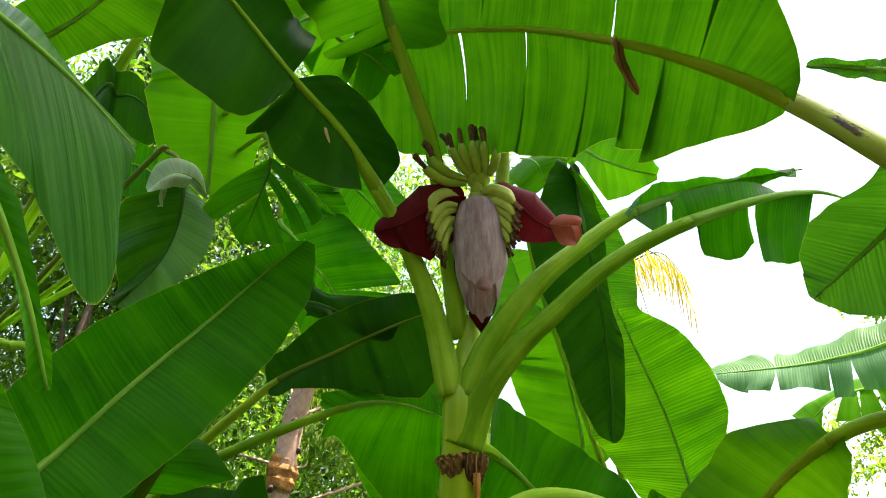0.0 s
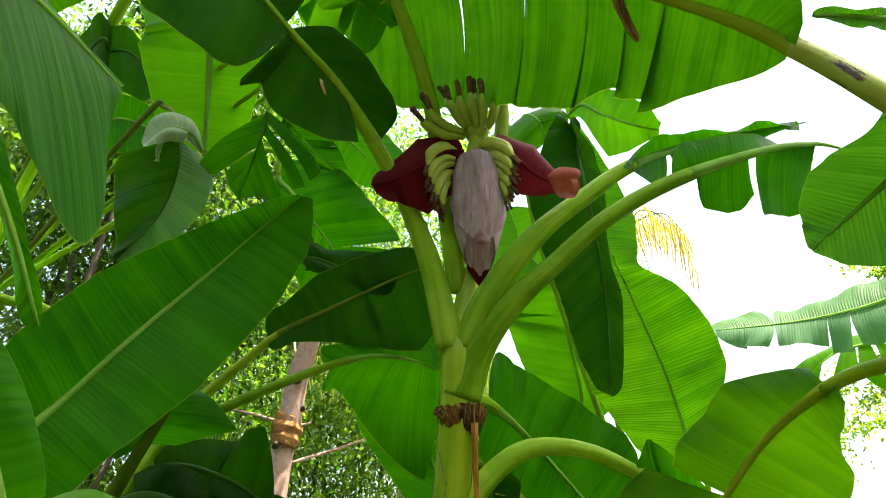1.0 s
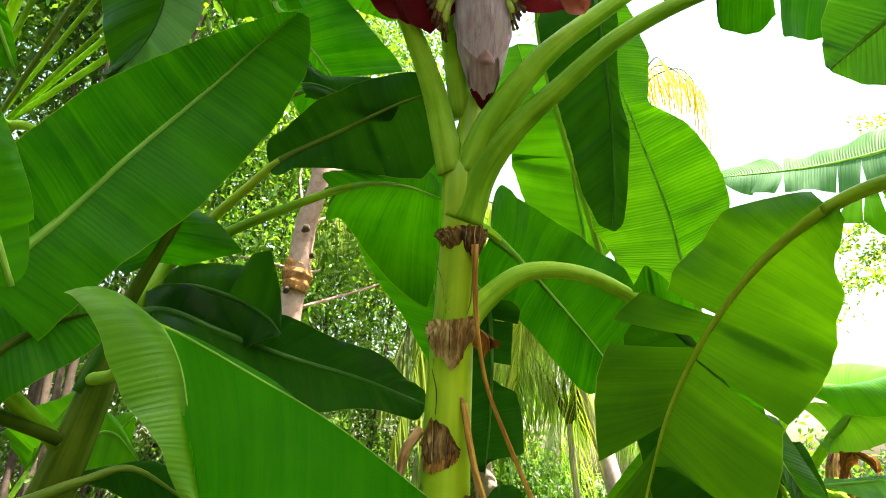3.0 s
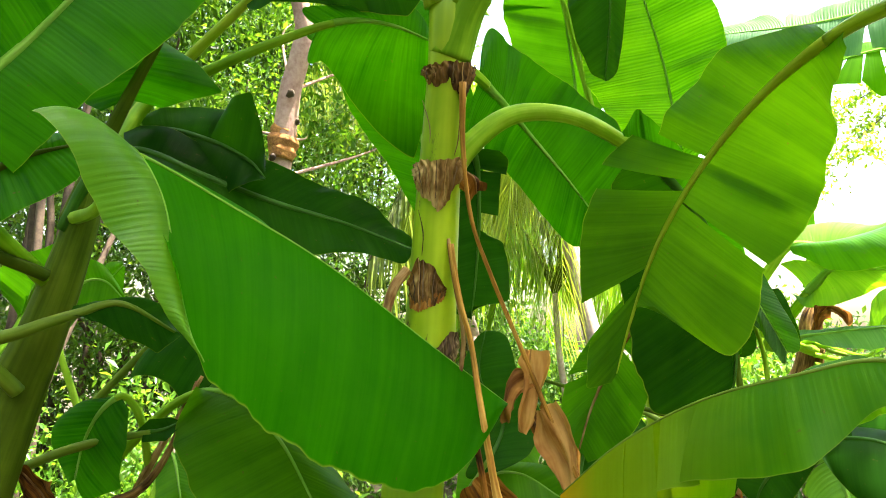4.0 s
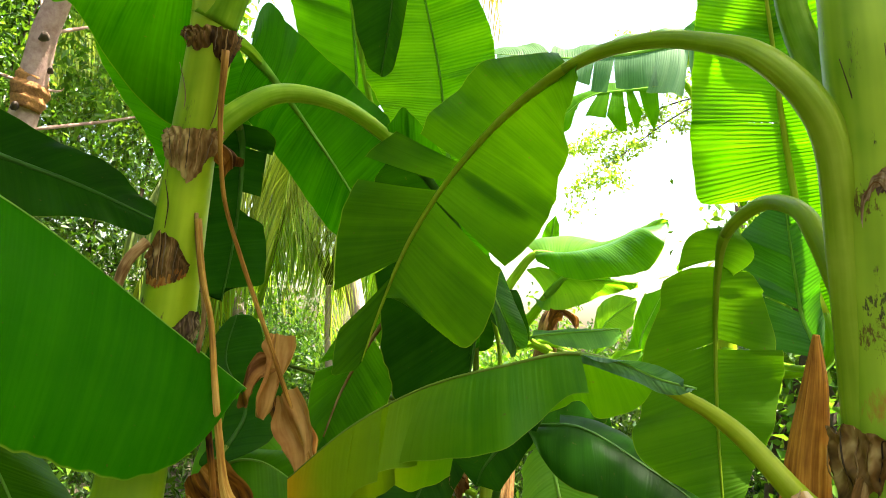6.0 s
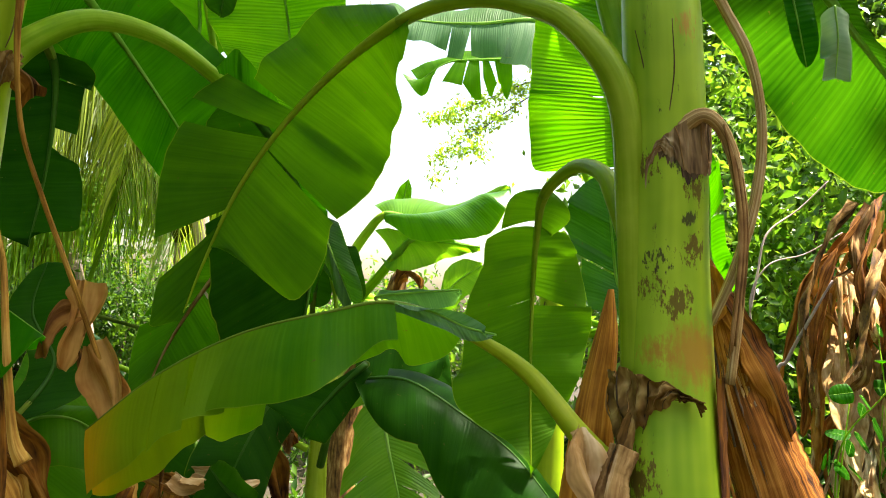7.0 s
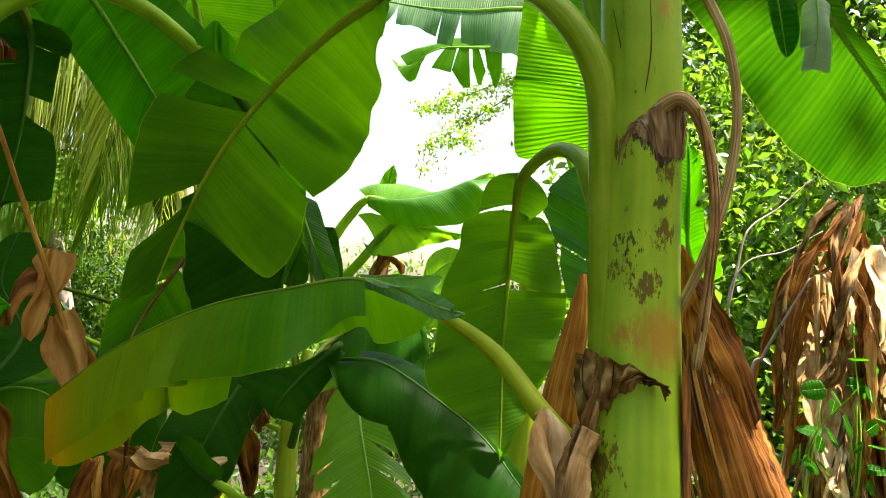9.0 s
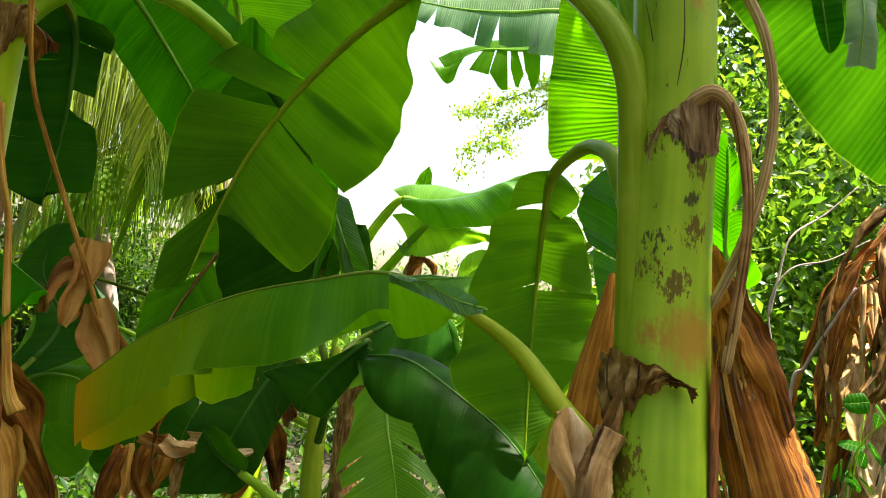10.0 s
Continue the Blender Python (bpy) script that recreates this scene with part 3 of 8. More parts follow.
# ---- the flowering banana plant ----
main = thing("banana_plant", (-0.045, 1.62, 0.0), "tall flowering banana plant with a purple bell and torn leaves", "banana plant")
tube("pseudostem", [(-0.045, 1.62, -0.03), (-0.045, 1.62, 0.7), (-0.018, 1.712, 1.274), (0.005, 1.707, 1.444), (0.017, 1.667, 1.684), (0.031, 1.604, 1.901), (0.044, 1.553, 2.050), (0.049, 1.529, 2.167), (0.061, 1.542, 2.272), (0.073, 1.524, 2.387)],
     [0.085, 0.075, 0.066, 0.062, 0.054, 0.047, 0.047, 0.05, 0.036, 0.02], STEM, main, "green waxy pseudostem", n=60, seg=20, rough=0.02)
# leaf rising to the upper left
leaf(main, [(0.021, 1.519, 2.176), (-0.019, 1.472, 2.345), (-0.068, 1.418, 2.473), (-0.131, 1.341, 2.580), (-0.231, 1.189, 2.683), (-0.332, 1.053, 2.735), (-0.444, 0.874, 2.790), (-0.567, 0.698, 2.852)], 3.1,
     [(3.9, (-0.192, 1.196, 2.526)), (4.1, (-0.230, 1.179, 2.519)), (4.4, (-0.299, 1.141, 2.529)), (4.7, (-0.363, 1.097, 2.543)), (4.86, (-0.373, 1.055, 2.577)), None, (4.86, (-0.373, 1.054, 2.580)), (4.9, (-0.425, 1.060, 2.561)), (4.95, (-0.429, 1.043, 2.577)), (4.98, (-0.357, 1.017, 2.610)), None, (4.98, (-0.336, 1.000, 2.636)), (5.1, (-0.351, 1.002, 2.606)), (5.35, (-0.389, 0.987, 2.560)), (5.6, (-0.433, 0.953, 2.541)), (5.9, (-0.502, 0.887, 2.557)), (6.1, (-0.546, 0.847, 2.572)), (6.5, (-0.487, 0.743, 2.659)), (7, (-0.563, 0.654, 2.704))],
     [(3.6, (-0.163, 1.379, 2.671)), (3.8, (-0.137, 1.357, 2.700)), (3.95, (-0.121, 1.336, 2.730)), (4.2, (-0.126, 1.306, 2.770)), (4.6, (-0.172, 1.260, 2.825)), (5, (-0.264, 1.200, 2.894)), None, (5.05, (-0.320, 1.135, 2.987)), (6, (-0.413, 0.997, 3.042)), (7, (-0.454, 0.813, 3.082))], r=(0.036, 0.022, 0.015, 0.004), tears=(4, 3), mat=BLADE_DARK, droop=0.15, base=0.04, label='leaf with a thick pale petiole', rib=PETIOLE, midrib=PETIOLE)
# leaf straight up behind the flower
leaf(main, [(0.044, 1.543, 2.333), (0.009, 1.451, 2.579), (-0.028, 1.308, 2.762), (-0.077, 1.199, 2.872), (-0.130, 1.085, 2.967), (-0.163, 0.957, 3.006), (-0.220, 0.748, 3.073)], 3.7,
     [(4.5, (-0.308, 1.091, 2.933)), (5.5, (-0.447, 0.932, 3.012))], [(4.5, (-0.006, 1.057, 2.995)), (5.5, (0.021, 0.892, 3.105))], r=(0.03, 0.02, 0.016, 0.006), tears=(4, 2), mat=BLADE_YOUNG, droop=0.2)
# two leaves reaching right and away
leaf(main, [(0.064, 1.518, 2.175), (0.122, 1.464, 2.295), (0.236, 1.425, 2.432), (0.374, 1.421, 2.550), (0.489, 1.429, 2.639), (0.656, 1.497, 2.753), (0.889, 1.611, 2.895), (1.169, 1.699, 3.013)], 3.8,
     [None, (3.85, (0.457, 1.362, 2.591)), (4.05, (0.481, 1.350, 2.640)), (4.4, (0.532, 1.367, 2.680)), (5, (0.616, 1.414, 2.732)), (6, (0.855, 1.540, 2.859)), (6.9, (1.085, 1.628, 2.953))],
     [(4.05, (0.490, 1.414, 2.617)), (4.2, (0.523, 1.440, 2.604)), (4.5, (0.571, 1.477, 2.609)), (4.75, (0.600, 1.495, 2.636)), None, (4.8, (0.636, 1.494, 2.649)), (5, (0.669, 1.495, 2.698)), (6, (0.862, 1.586, 2.821)), (6.9, (1.112, 1.651, 2.949))], r=(0.042, 0.024, 0.016, 0.004), tears=(0, 2), mat=BLADE, droop=0.15)
leaf(main, [(0.044, 1.548, 2.064), (0.087, 1.510, 2.172), (0.161, 1.467, 2.260), (0.256, 1.426, 2.336), (0.401, 1.376, 2.450), (0.576, 1.356, 2.545), (0.802, 1.349, 2.626), (0.981, 1.414, 2.698), (1.112, 1.480, 2.726)], 4.9,
     [None, (4.95, (0.569, 1.368, 2.565)), (5.03, (0.567, 1.347, 2.602)), (5.15, (0.594, 1.327, 2.640)), (5.5, (0.691, 1.333, 2.662)), (6, (0.809, 1.366, 2.686)), (6.4, (0.907, 1.422, 2.690)), (7, (1.024, 1.508, 2.708))],
     [(5.2, (0.635, 1.377, 2.546)), (5.25, (0.635, 1.409, 2.500)), (5.5, (0.711, 1.424, 2.488)), (5.72, (0.756, 1.424, 2.498)), (5.8, (0.774, 1.406, 2.532)), None, (5.9, (0.792, 1.406, 2.540)), (5.95, (0.792, 1.439, 2.494)), (6.5, (0.898, 1.481, 2.516)), (7, (0.984, 1.516, 2.551))], r=(0.05, 0.026, 0.017, 0.004), tears=(1, 3), mat=BLADE, droop=0.12)
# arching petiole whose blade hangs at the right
# its hanging half takes the shade-coloured blade copy
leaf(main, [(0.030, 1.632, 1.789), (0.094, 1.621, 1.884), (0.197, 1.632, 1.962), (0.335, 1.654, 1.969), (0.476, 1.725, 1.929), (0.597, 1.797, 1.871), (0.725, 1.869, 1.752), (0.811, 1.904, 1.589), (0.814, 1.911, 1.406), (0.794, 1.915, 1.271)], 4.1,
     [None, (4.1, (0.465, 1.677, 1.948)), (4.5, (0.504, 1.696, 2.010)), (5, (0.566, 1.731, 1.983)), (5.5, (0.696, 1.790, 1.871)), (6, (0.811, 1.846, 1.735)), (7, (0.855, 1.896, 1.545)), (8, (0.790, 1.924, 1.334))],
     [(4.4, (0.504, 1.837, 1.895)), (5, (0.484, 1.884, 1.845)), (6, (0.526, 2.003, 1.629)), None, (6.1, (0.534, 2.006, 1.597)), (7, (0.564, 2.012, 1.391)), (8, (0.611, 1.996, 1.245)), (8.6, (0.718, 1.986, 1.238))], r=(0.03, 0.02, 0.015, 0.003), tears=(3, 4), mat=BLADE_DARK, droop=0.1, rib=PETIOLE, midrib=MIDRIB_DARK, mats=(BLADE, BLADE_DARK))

# ---- the plant with the spotted stem ----
near = thing("banana_plant", (1.067, 0.892, 0.000), "banana plant with a spotted pale green stem and dry sheaths", "banana plant")
tube("pseudostem", [(1.050, 0.892, -0.033), (1.065, 0.795, 0.829), (1.070, 0.821, 1.091), (1.086, 0.848, 1.285), (1.075, 0.853, 1.493), (1.046, 0.836, 1.700), (1.011, 0.823, 1.903), (0.980, 0.821, 2.138), (0.957, 0.817, 2.296)],
     [0.10, 0.09, 0.077, 0.072, 0.069, 0.066, 0.064, 0.05, 0.03], STEM_SPOT, near, "pale green stem with brown and black blotches", n=60, seg=24, rough=0.012)
# big leaf arching over to the left
leaf(near, [(1.023, 0.829, 0.989), (1.038, 0.874, 1.300), (1.008, 0.868, 1.572), (0.971, 0.850, 1.725), (0.933, 0.856, 1.807), (0.889, 0.897, 1.880), (0.865, 0.964, 1.929), (0.825, 1.110, 1.992), (0.775, 1.294, 2.012), (0.713, 1.499, 1.958), (0.629, 1.639, 1.829), (0.554, 1.724, 1.669), (0.505, 1.780, 1.504), (0.469, 1.807, 1.359)], 7.9,
     [(8.1, (0.786, 1.397, 2.079)), (8.4, (0.735, 1.458, 2.096)), (8.8, (0.670, 1.549, 2.096)), (9.2, (0.624, 1.620, 2.041)), (9.55, (0.569, 1.663, 1.987)), (9.8, (0.556, 1.689, 1.944)), None, (9.82, (0.488, 1.694, 1.931)), (9.95, (0.449, 1.708, 1.904)), (10.12, (0.427, 1.724, 1.874)), None, (10.25, (0.409, 1.741, 1.806)), (10.6, (0.385, 1.766, 1.743)), (11, (0.379, 1.792, 1.646)), (11.3, (0.385, 1.806, 1.538)), None, (11.5, (0.407, 1.817, 1.434)), (12, (0.398, 1.819, 1.371)), (12.6, (0.398, 1.821, 1.315)), (13, (0.457, 1.811, 1.336))],
     [(7.95, (0.755, 1.254, 1.962)), (8.15, (0.776, 1.296, 1.938)), (8.3, (0.775, 1.328, 1.926)), (8.5, (0.800, 1.371, 1.896)), (8.8, (0.833, 1.430, 1.859)), (9.2, (0.846, 1.494, 1.812)), (9.5, (0.862, 1.531, 1.778)), (9.9, (0.858, 1.574, 1.718)), (10.15, (0.837, 1.600, 1.671)), (10.38, (0.778, 1.623, 1.617)), None, (10.4, (0.763, 1.627, 1.597)), (10.8, (0.768, 1.653, 1.539)), (11.1, (0.753, 1.679, 1.462)), (11.4, (0.719, 1.708, 1.396)), (11.6, (0.653, 1.717, 1.435)), (11.9, (0.536, 1.726, 1.522))], r=(0.026, 0.027, 0.027, 0.025, 0.021, 0.0165, 0.0145, 0.0125, 0.0105, 0.008, 0.003), tears=(4, 3), mat=BLADE_MATURE, rib=PETIOLE_OLIVE, midrib=MIDRIB_TAN, droop=0.06, base=0.06, tip=0.3)
# leaf that hangs to the left, folded along its midrib, its tip gone yellow
leaf(near, [(0.986, 0.855, 1.158), (0.942, 0.906, 1.217), (0.903, 0.988, 1.299), (0.835, 1.052, 1.353), (0.733, 1.172, 1.406), (0.616, 1.250, 1.377), (0.489, 1.325, 1.329), (0.367, 1.400, 1.245), (0.268, 1.474, 1.138)], 3.1,
     [(3.4, (0.835, 1.113, 1.347)), (3.7, (0.835, 1.139, 1.320)), (4, (0.786, 1.198, 1.292)), (4.4, (0.755, 1.214, 1.326)), (5, (0.661, 1.281, 1.262)), (5.4, (0.553, 1.354, 1.227)), None, (5.45, (0.562, 1.378, 1.163)), (6, (0.499, 1.424, 1.113)), (6.4, (0.468, 1.430, 1.131)), None, (6.45, (0.469, 1.430, 1.128)), (6.8, (0.435, 1.443, 1.100)), (7.2, (0.400, 1.458, 1.051)), (7.6, (0.328, 1.496, 1.017)), (8, (0.296, 1.517, 1.011))],
     [(4.02, (0.716, 1.118, 1.343)), (4.3, (0.686, 1.144, 1.333)), (4.6, (0.653, 1.164, 1.285)), (5, (0.579, 1.132, 1.245)), (5.5, (0.511, 1.214, 1.226)), (6, (0.440, 1.286, 1.200)), None, (6, (0.464, 1.283, 1.194)), (6.45, (0.414, 1.305, 1.179)), None, (6.55, (0.411, 1.321, 1.157)), (6.75, (0.376, 1.345, 1.140)), (6.9, (0.366, 1.354, 1.120)), None, (6.92, (0.358, 1.359, 1.120)), (7.4, (0.333, 1.391, 1.084)), (7.6, (0.304, 1.424, 1.056)), (8, (0.282, 1.453, 1.029))], r=(0.021, 0.019, 0.016, 0.011, 0.006, 0.005, 0.004, 0.003, 0.002), tears=(2, 3), mat=BLADE_YELLOW, rib=PETIOLE_YELLOW, midrib=PETIOLE_MOSS, droop=0.05, arch=(0.05, 0.05), tip=0.06)
leaf(near, [(0.728, 1.176, 1.406), (0.768, 1.103, 1.395), (0.811, 1.054, 1.372), (0.834, 0.993, 1.362)], 0,
     [None, (0.05, (0.732, 1.160, 1.410)), (0.8, (0.758, 1.097, 1.401)), (1.6, (0.800, 1.048, 1.385)), (2.4, (0.831, 1.006, 1.360)), (3, (0.834, 0.993, 1.362))],
     [None, (0.05, (0.728, 1.165, 1.392)), (0.8, (0.770, 1.104, 1.373)), (1.6, (0.809, 1.057, 1.350)), (2.4, (0.827, 1.022, 1.350)), (3, (0.834, 0.993, 1.360))], r=(0.003, 0.002), mat=BLADE_SHEEN, name='leaf_fold', base=0.3, label='rolled green base of the folded blade')
# drooping leaf just behind the stem
leaf(near, [(1.085, 0.935, 1.518), (1.075, 0.978, 1.626), (1.086, 1.030, 1.686), (1.113, 1.141, 1.720), (1.122, 1.250, 1.678), (1.174, 1.339, 1.599), (1.206, 1.386, 1.451), (1.208, 1.380, 1.246), (1.201, 1.350, 1.030)], 3.8,
     [(3.9, (1.124, 1.276, 1.695)), (4.1, (1.096, 1.317, 1.687)), (4.4, (1.090, 1.351, 1.667)), (4.7, (1.096, 1.376, 1.617)), None, (4.85, (1.125, 1.369, 1.617)), (4.92, (1.081, 1.401, 1.609)), (5.1, (1.078, 1.417, 1.574)), (5.4, (1.088, 1.434, 1.514)), (5.65, (1.073, 1.459, 1.464)), (6, (1.068, 1.477, 1.387)), None, (6.02, (1.069, 1.478, 1.383)), (6.3, (1.073, 1.479, 1.311)), (6.6, (1.067, 1.476, 1.254)), (6.75, (1.047, 1.481, 1.242)), (7, (1.052, 1.471, 1.182)), (7.3, (1.099, 1.430, 1.140)), (7.6, (1.159, 1.380, 1.107)), (8, (1.187, 1.344, 1.055))],
     [(3.9, (1.169, 1.284, 1.696)), (4.15, (1.207, 1.289, 1.682)), (4.35, (1.237, 1.292, 1.655)), (4.6, (1.235, 1.315, 1.626)), (4.75, (1.216, 1.339, 1.606)), None, (4.8, (1.217, 1.341, 1.609)), (5, (1.253, 1.328, 1.619)), (5.3, (1.291, 1.324, 1.565)), (5.6, (1.311, 1.328, 1.516)), (5.75, (1.332, 1.326, 1.465)), (5.95, (1.329, 1.334, 1.426)), None, (6.1, (1.339, 1.326, 1.435)), (6.5, (1.340, 1.321, 1.383)), (6.9, (1.319, 1.330, 1.271)), (7.3, (1.288, 1.341, 1.187)), (7.7, (1.256, 1.346, 1.126)), (8, (1.217, 1.362, 1.050))], r=(0.022, 0.016, 0.01, 0.003), tears=(2, 3), mat=BLADE_DULL, droop=0.05, base=0.05, rib=PETIOLE_OLIVE, midrib=PETIOLE_OLIVE)
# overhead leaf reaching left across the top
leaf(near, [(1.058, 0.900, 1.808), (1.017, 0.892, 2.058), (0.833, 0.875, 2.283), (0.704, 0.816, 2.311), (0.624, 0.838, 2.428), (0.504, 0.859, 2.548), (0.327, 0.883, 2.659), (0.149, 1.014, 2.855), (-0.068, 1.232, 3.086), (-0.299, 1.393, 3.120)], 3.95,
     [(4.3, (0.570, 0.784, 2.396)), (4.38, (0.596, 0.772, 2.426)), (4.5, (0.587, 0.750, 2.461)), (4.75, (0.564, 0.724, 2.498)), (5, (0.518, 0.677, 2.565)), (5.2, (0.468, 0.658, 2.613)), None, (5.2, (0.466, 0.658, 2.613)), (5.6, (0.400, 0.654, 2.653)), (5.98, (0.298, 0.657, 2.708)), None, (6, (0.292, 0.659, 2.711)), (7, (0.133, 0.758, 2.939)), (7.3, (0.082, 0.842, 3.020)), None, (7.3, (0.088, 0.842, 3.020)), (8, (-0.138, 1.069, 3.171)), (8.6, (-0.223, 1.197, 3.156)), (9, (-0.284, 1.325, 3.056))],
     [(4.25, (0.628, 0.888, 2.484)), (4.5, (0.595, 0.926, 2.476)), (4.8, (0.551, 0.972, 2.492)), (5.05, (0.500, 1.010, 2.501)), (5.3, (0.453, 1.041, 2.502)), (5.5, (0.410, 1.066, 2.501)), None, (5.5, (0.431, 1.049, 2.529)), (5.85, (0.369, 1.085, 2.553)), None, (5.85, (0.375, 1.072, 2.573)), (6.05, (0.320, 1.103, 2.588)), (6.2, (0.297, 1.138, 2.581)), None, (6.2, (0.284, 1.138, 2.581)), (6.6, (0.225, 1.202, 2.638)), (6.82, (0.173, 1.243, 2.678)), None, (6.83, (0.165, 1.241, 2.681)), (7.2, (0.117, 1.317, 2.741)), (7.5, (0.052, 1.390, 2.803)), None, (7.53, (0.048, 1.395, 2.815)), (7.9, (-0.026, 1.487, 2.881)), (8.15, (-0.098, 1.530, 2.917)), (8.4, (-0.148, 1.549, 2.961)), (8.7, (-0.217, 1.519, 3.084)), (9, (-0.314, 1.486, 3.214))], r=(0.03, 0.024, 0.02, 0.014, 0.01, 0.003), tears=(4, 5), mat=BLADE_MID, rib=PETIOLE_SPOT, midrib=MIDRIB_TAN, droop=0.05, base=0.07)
# broad leaf end at the right
leaf(near, [(1.067, 0.900, 1.767), (1.042, 1.000, 2.100), (1.013, 0.929, 2.467), (0.976, 1.060, 2.438), (0.908, 1.158, 2.382), (0.801, 1.282, 2.303)], 1.9,
     [None, (1.95, (0.937, 0.888, 2.499)), (2.5, (0.849, 0.995, 2.441)), (3, (0.813, 1.074, 2.434)), (4, (0.768, 1.169, 2.425)), (4.6, (0.775, 1.242, 2.379)), (5, (0.809, 1.307, 2.324))],
     [None, (1.95, (1.107, 0.968, 2.364)), (3, (1.074, 1.137, 2.288)), (4, (0.953, 1.246, 2.241)), (4.6, (0.858, 1.274, 2.263)), (5, (0.806, 1.283, 2.296))], r=(0.03, 0.018, 0.003), mat=BLADE_GREY, tip=0.5)
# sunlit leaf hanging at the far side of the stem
# shade on much of this leaf comes from the dimmed blade colour
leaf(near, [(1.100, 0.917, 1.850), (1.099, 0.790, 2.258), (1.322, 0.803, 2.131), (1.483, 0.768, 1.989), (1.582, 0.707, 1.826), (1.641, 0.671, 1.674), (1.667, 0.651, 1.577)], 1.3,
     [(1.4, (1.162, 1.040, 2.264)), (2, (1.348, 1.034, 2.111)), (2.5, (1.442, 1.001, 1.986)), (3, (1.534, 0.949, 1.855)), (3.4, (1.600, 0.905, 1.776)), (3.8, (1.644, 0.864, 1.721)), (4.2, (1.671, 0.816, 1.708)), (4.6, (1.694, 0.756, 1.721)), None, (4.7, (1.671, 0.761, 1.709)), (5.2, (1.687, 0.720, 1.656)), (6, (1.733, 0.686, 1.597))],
     [None, (1.4, (1.243, 0.771, 2.330)), (2, (1.417, 0.771, 2.189)), (2.7, (1.445, 0.737, 2.030)), (3, (1.458, 0.713, 1.937)), (3.5, (1.515, 0.687, 1.858)), (4, (1.544, 0.669, 1.796)), (5, (1.594, 0.629, 1.660)), (6, (1.603, 0.619, 1.571))], r=(0.026, 0.016, 0.008, 0.003), tears=(0, 3), mat=BLADE_DIM, droop=0.2)

# ---- plant at the left: the large leaves there ----
left = thing("banana_plant", (-1.042, 1.458, 0.000), "banana plant with broad dark leaves and a leaning stem", "banana plant")
tube("pseudostem", [(-1.042, 1.458, -0.033), (-0.975, 1.458, 0.683), (-0.876, 1.552, 1.261), (-0.810, 1.548, 1.454), (-0.751, 1.555, 1.688), (-0.737, 1.554, 1.778)], [0.085, 0.08, 0.06, 0.047, 0.034, 0.02], PETIOLE_DARK, left, "dark green leaning stem", n=40, seg=16, rough=0.02)
leaf(left, [(-0.787, 1.567, 1.689), (-0.746, 1.553, 1.777), (-0.694, 1.527, 1.875), (-0.638, 1.516, 1.992), (-0.590, 1.504, 2.076)], 2.6,
     [None, (2.3, (-0.645, 1.486, 1.910)), (2.6, (-0.699, 1.490, 1.911)), (2.8, (-0.735, 1.490, 1.928)), (3.2, (-0.743, 1.474, 1.983)), (3.6, (-0.662, 1.446, 2.017)), (4, (-0.573, 1.439, 2.049))],
     [None, (2.3, (-0.709, 1.666, 1.974)), (2.6, (-0.658, 1.665, 1.988)), (2.9, (-0.592, 1.663, 2.006)), (3.2, (-0.496, 1.648, 2.018)), (3.6, (-0.548, 1.621, 2.078)), (4, (-0.624, 1.617, 2.125))], r=(0.024, 0.016, 0.009), rib=PETIOLE_DARK, mat=BLADE)
# broad leaf, midrib from the lower left
leaf(left, [(-0.801, 1.525, 1.548), (-0.870, 1.213, 1.752), (-0.821, 1.233, 1.833), (-0.740, 1.275, 1.956), (-0.645, 1.320, 2.119), (-0.519, 1.368, 2.306), (-0.428, 1.395, 2.439), (-0.347, 1.412, 2.544)], 1.6,
     [None, (1.7, (-0.848, 1.149, 1.886)), (2, (-0.832, 1.149, 1.940)), (3, (-0.786, 1.163, 2.061)), (4, (-0.701, 1.204, 2.202)), (5, (-0.569, 1.289, 2.358)), (6, (-0.463, 1.348, 2.462)), (6.5, (-0.383, 1.365, 2.504)), (7, (-0.324, 1.392, 2.521))],
     [None, (1.8, (-0.752, 1.307, 1.727)), (2, (-0.720, 1.307, 1.764)), (3, (-0.633, 1.315, 1.870)), (4, (-0.502, 1.366, 2.027)), (5, (-0.391, 1.422, 2.221)), (6, (-0.322, 1.434, 2.385)), (6.6, (-0.315, 1.428, 2.478)), (7, (-0.325, 1.425, 2.535))], r=(0.018, 0.010, 0.003), mat=BLADE, tip=0.16, wave=0.006)
leaf(left, [(-0.773, 1.604, 1.787), (-0.723, 1.716, 1.997), (-0.618, 1.716, 2.121), (-0.508, 1.672, 2.204), (-0.413, 1.626, 2.260), (-0.273, 1.620, 2.334), (-0.126, 1.566, 2.381), (-0.015, 1.550, 2.417)], 3.7,
     [(4.3, (-0.409, 1.592, 2.326)), (5, (-0.324, 1.569, 2.401)), (6, (-0.156, 1.556, 2.468))],
     [(4.3, (-0.377, 1.605, 2.226)), (5, (-0.242, 1.633, 2.229)), (6, (-0.058, 1.658, 2.221))], r=(0.018, 0.012, 0.003), rib=PETIOLE_OLIVE, mat=BLADE_DARK, midrib=PETIOLE_MOSS)
leaf(left, [(-0.741, 1.611, 1.830), (-0.682, 1.683, 2.009), (-0.546, 1.666, 2.075), (-0.368, 1.645, 2.146), (-0.215, 1.651, 2.201), (-0.104, 1.702, 2.219), (-0.002, 1.760, 2.205)], 3.6,
     [(4.5, (-0.214, 1.636, 2.234)), (5.5, (-0.047, 1.724, 2.277))], [(4, (-0.301, 1.831, 2.176)), (5, (-0.220, 1.961, 2.105)), (5.6, (-0.055, 2.057, 1.977))], r=(0.018, 0.012, 0.004), mat=BLADE)
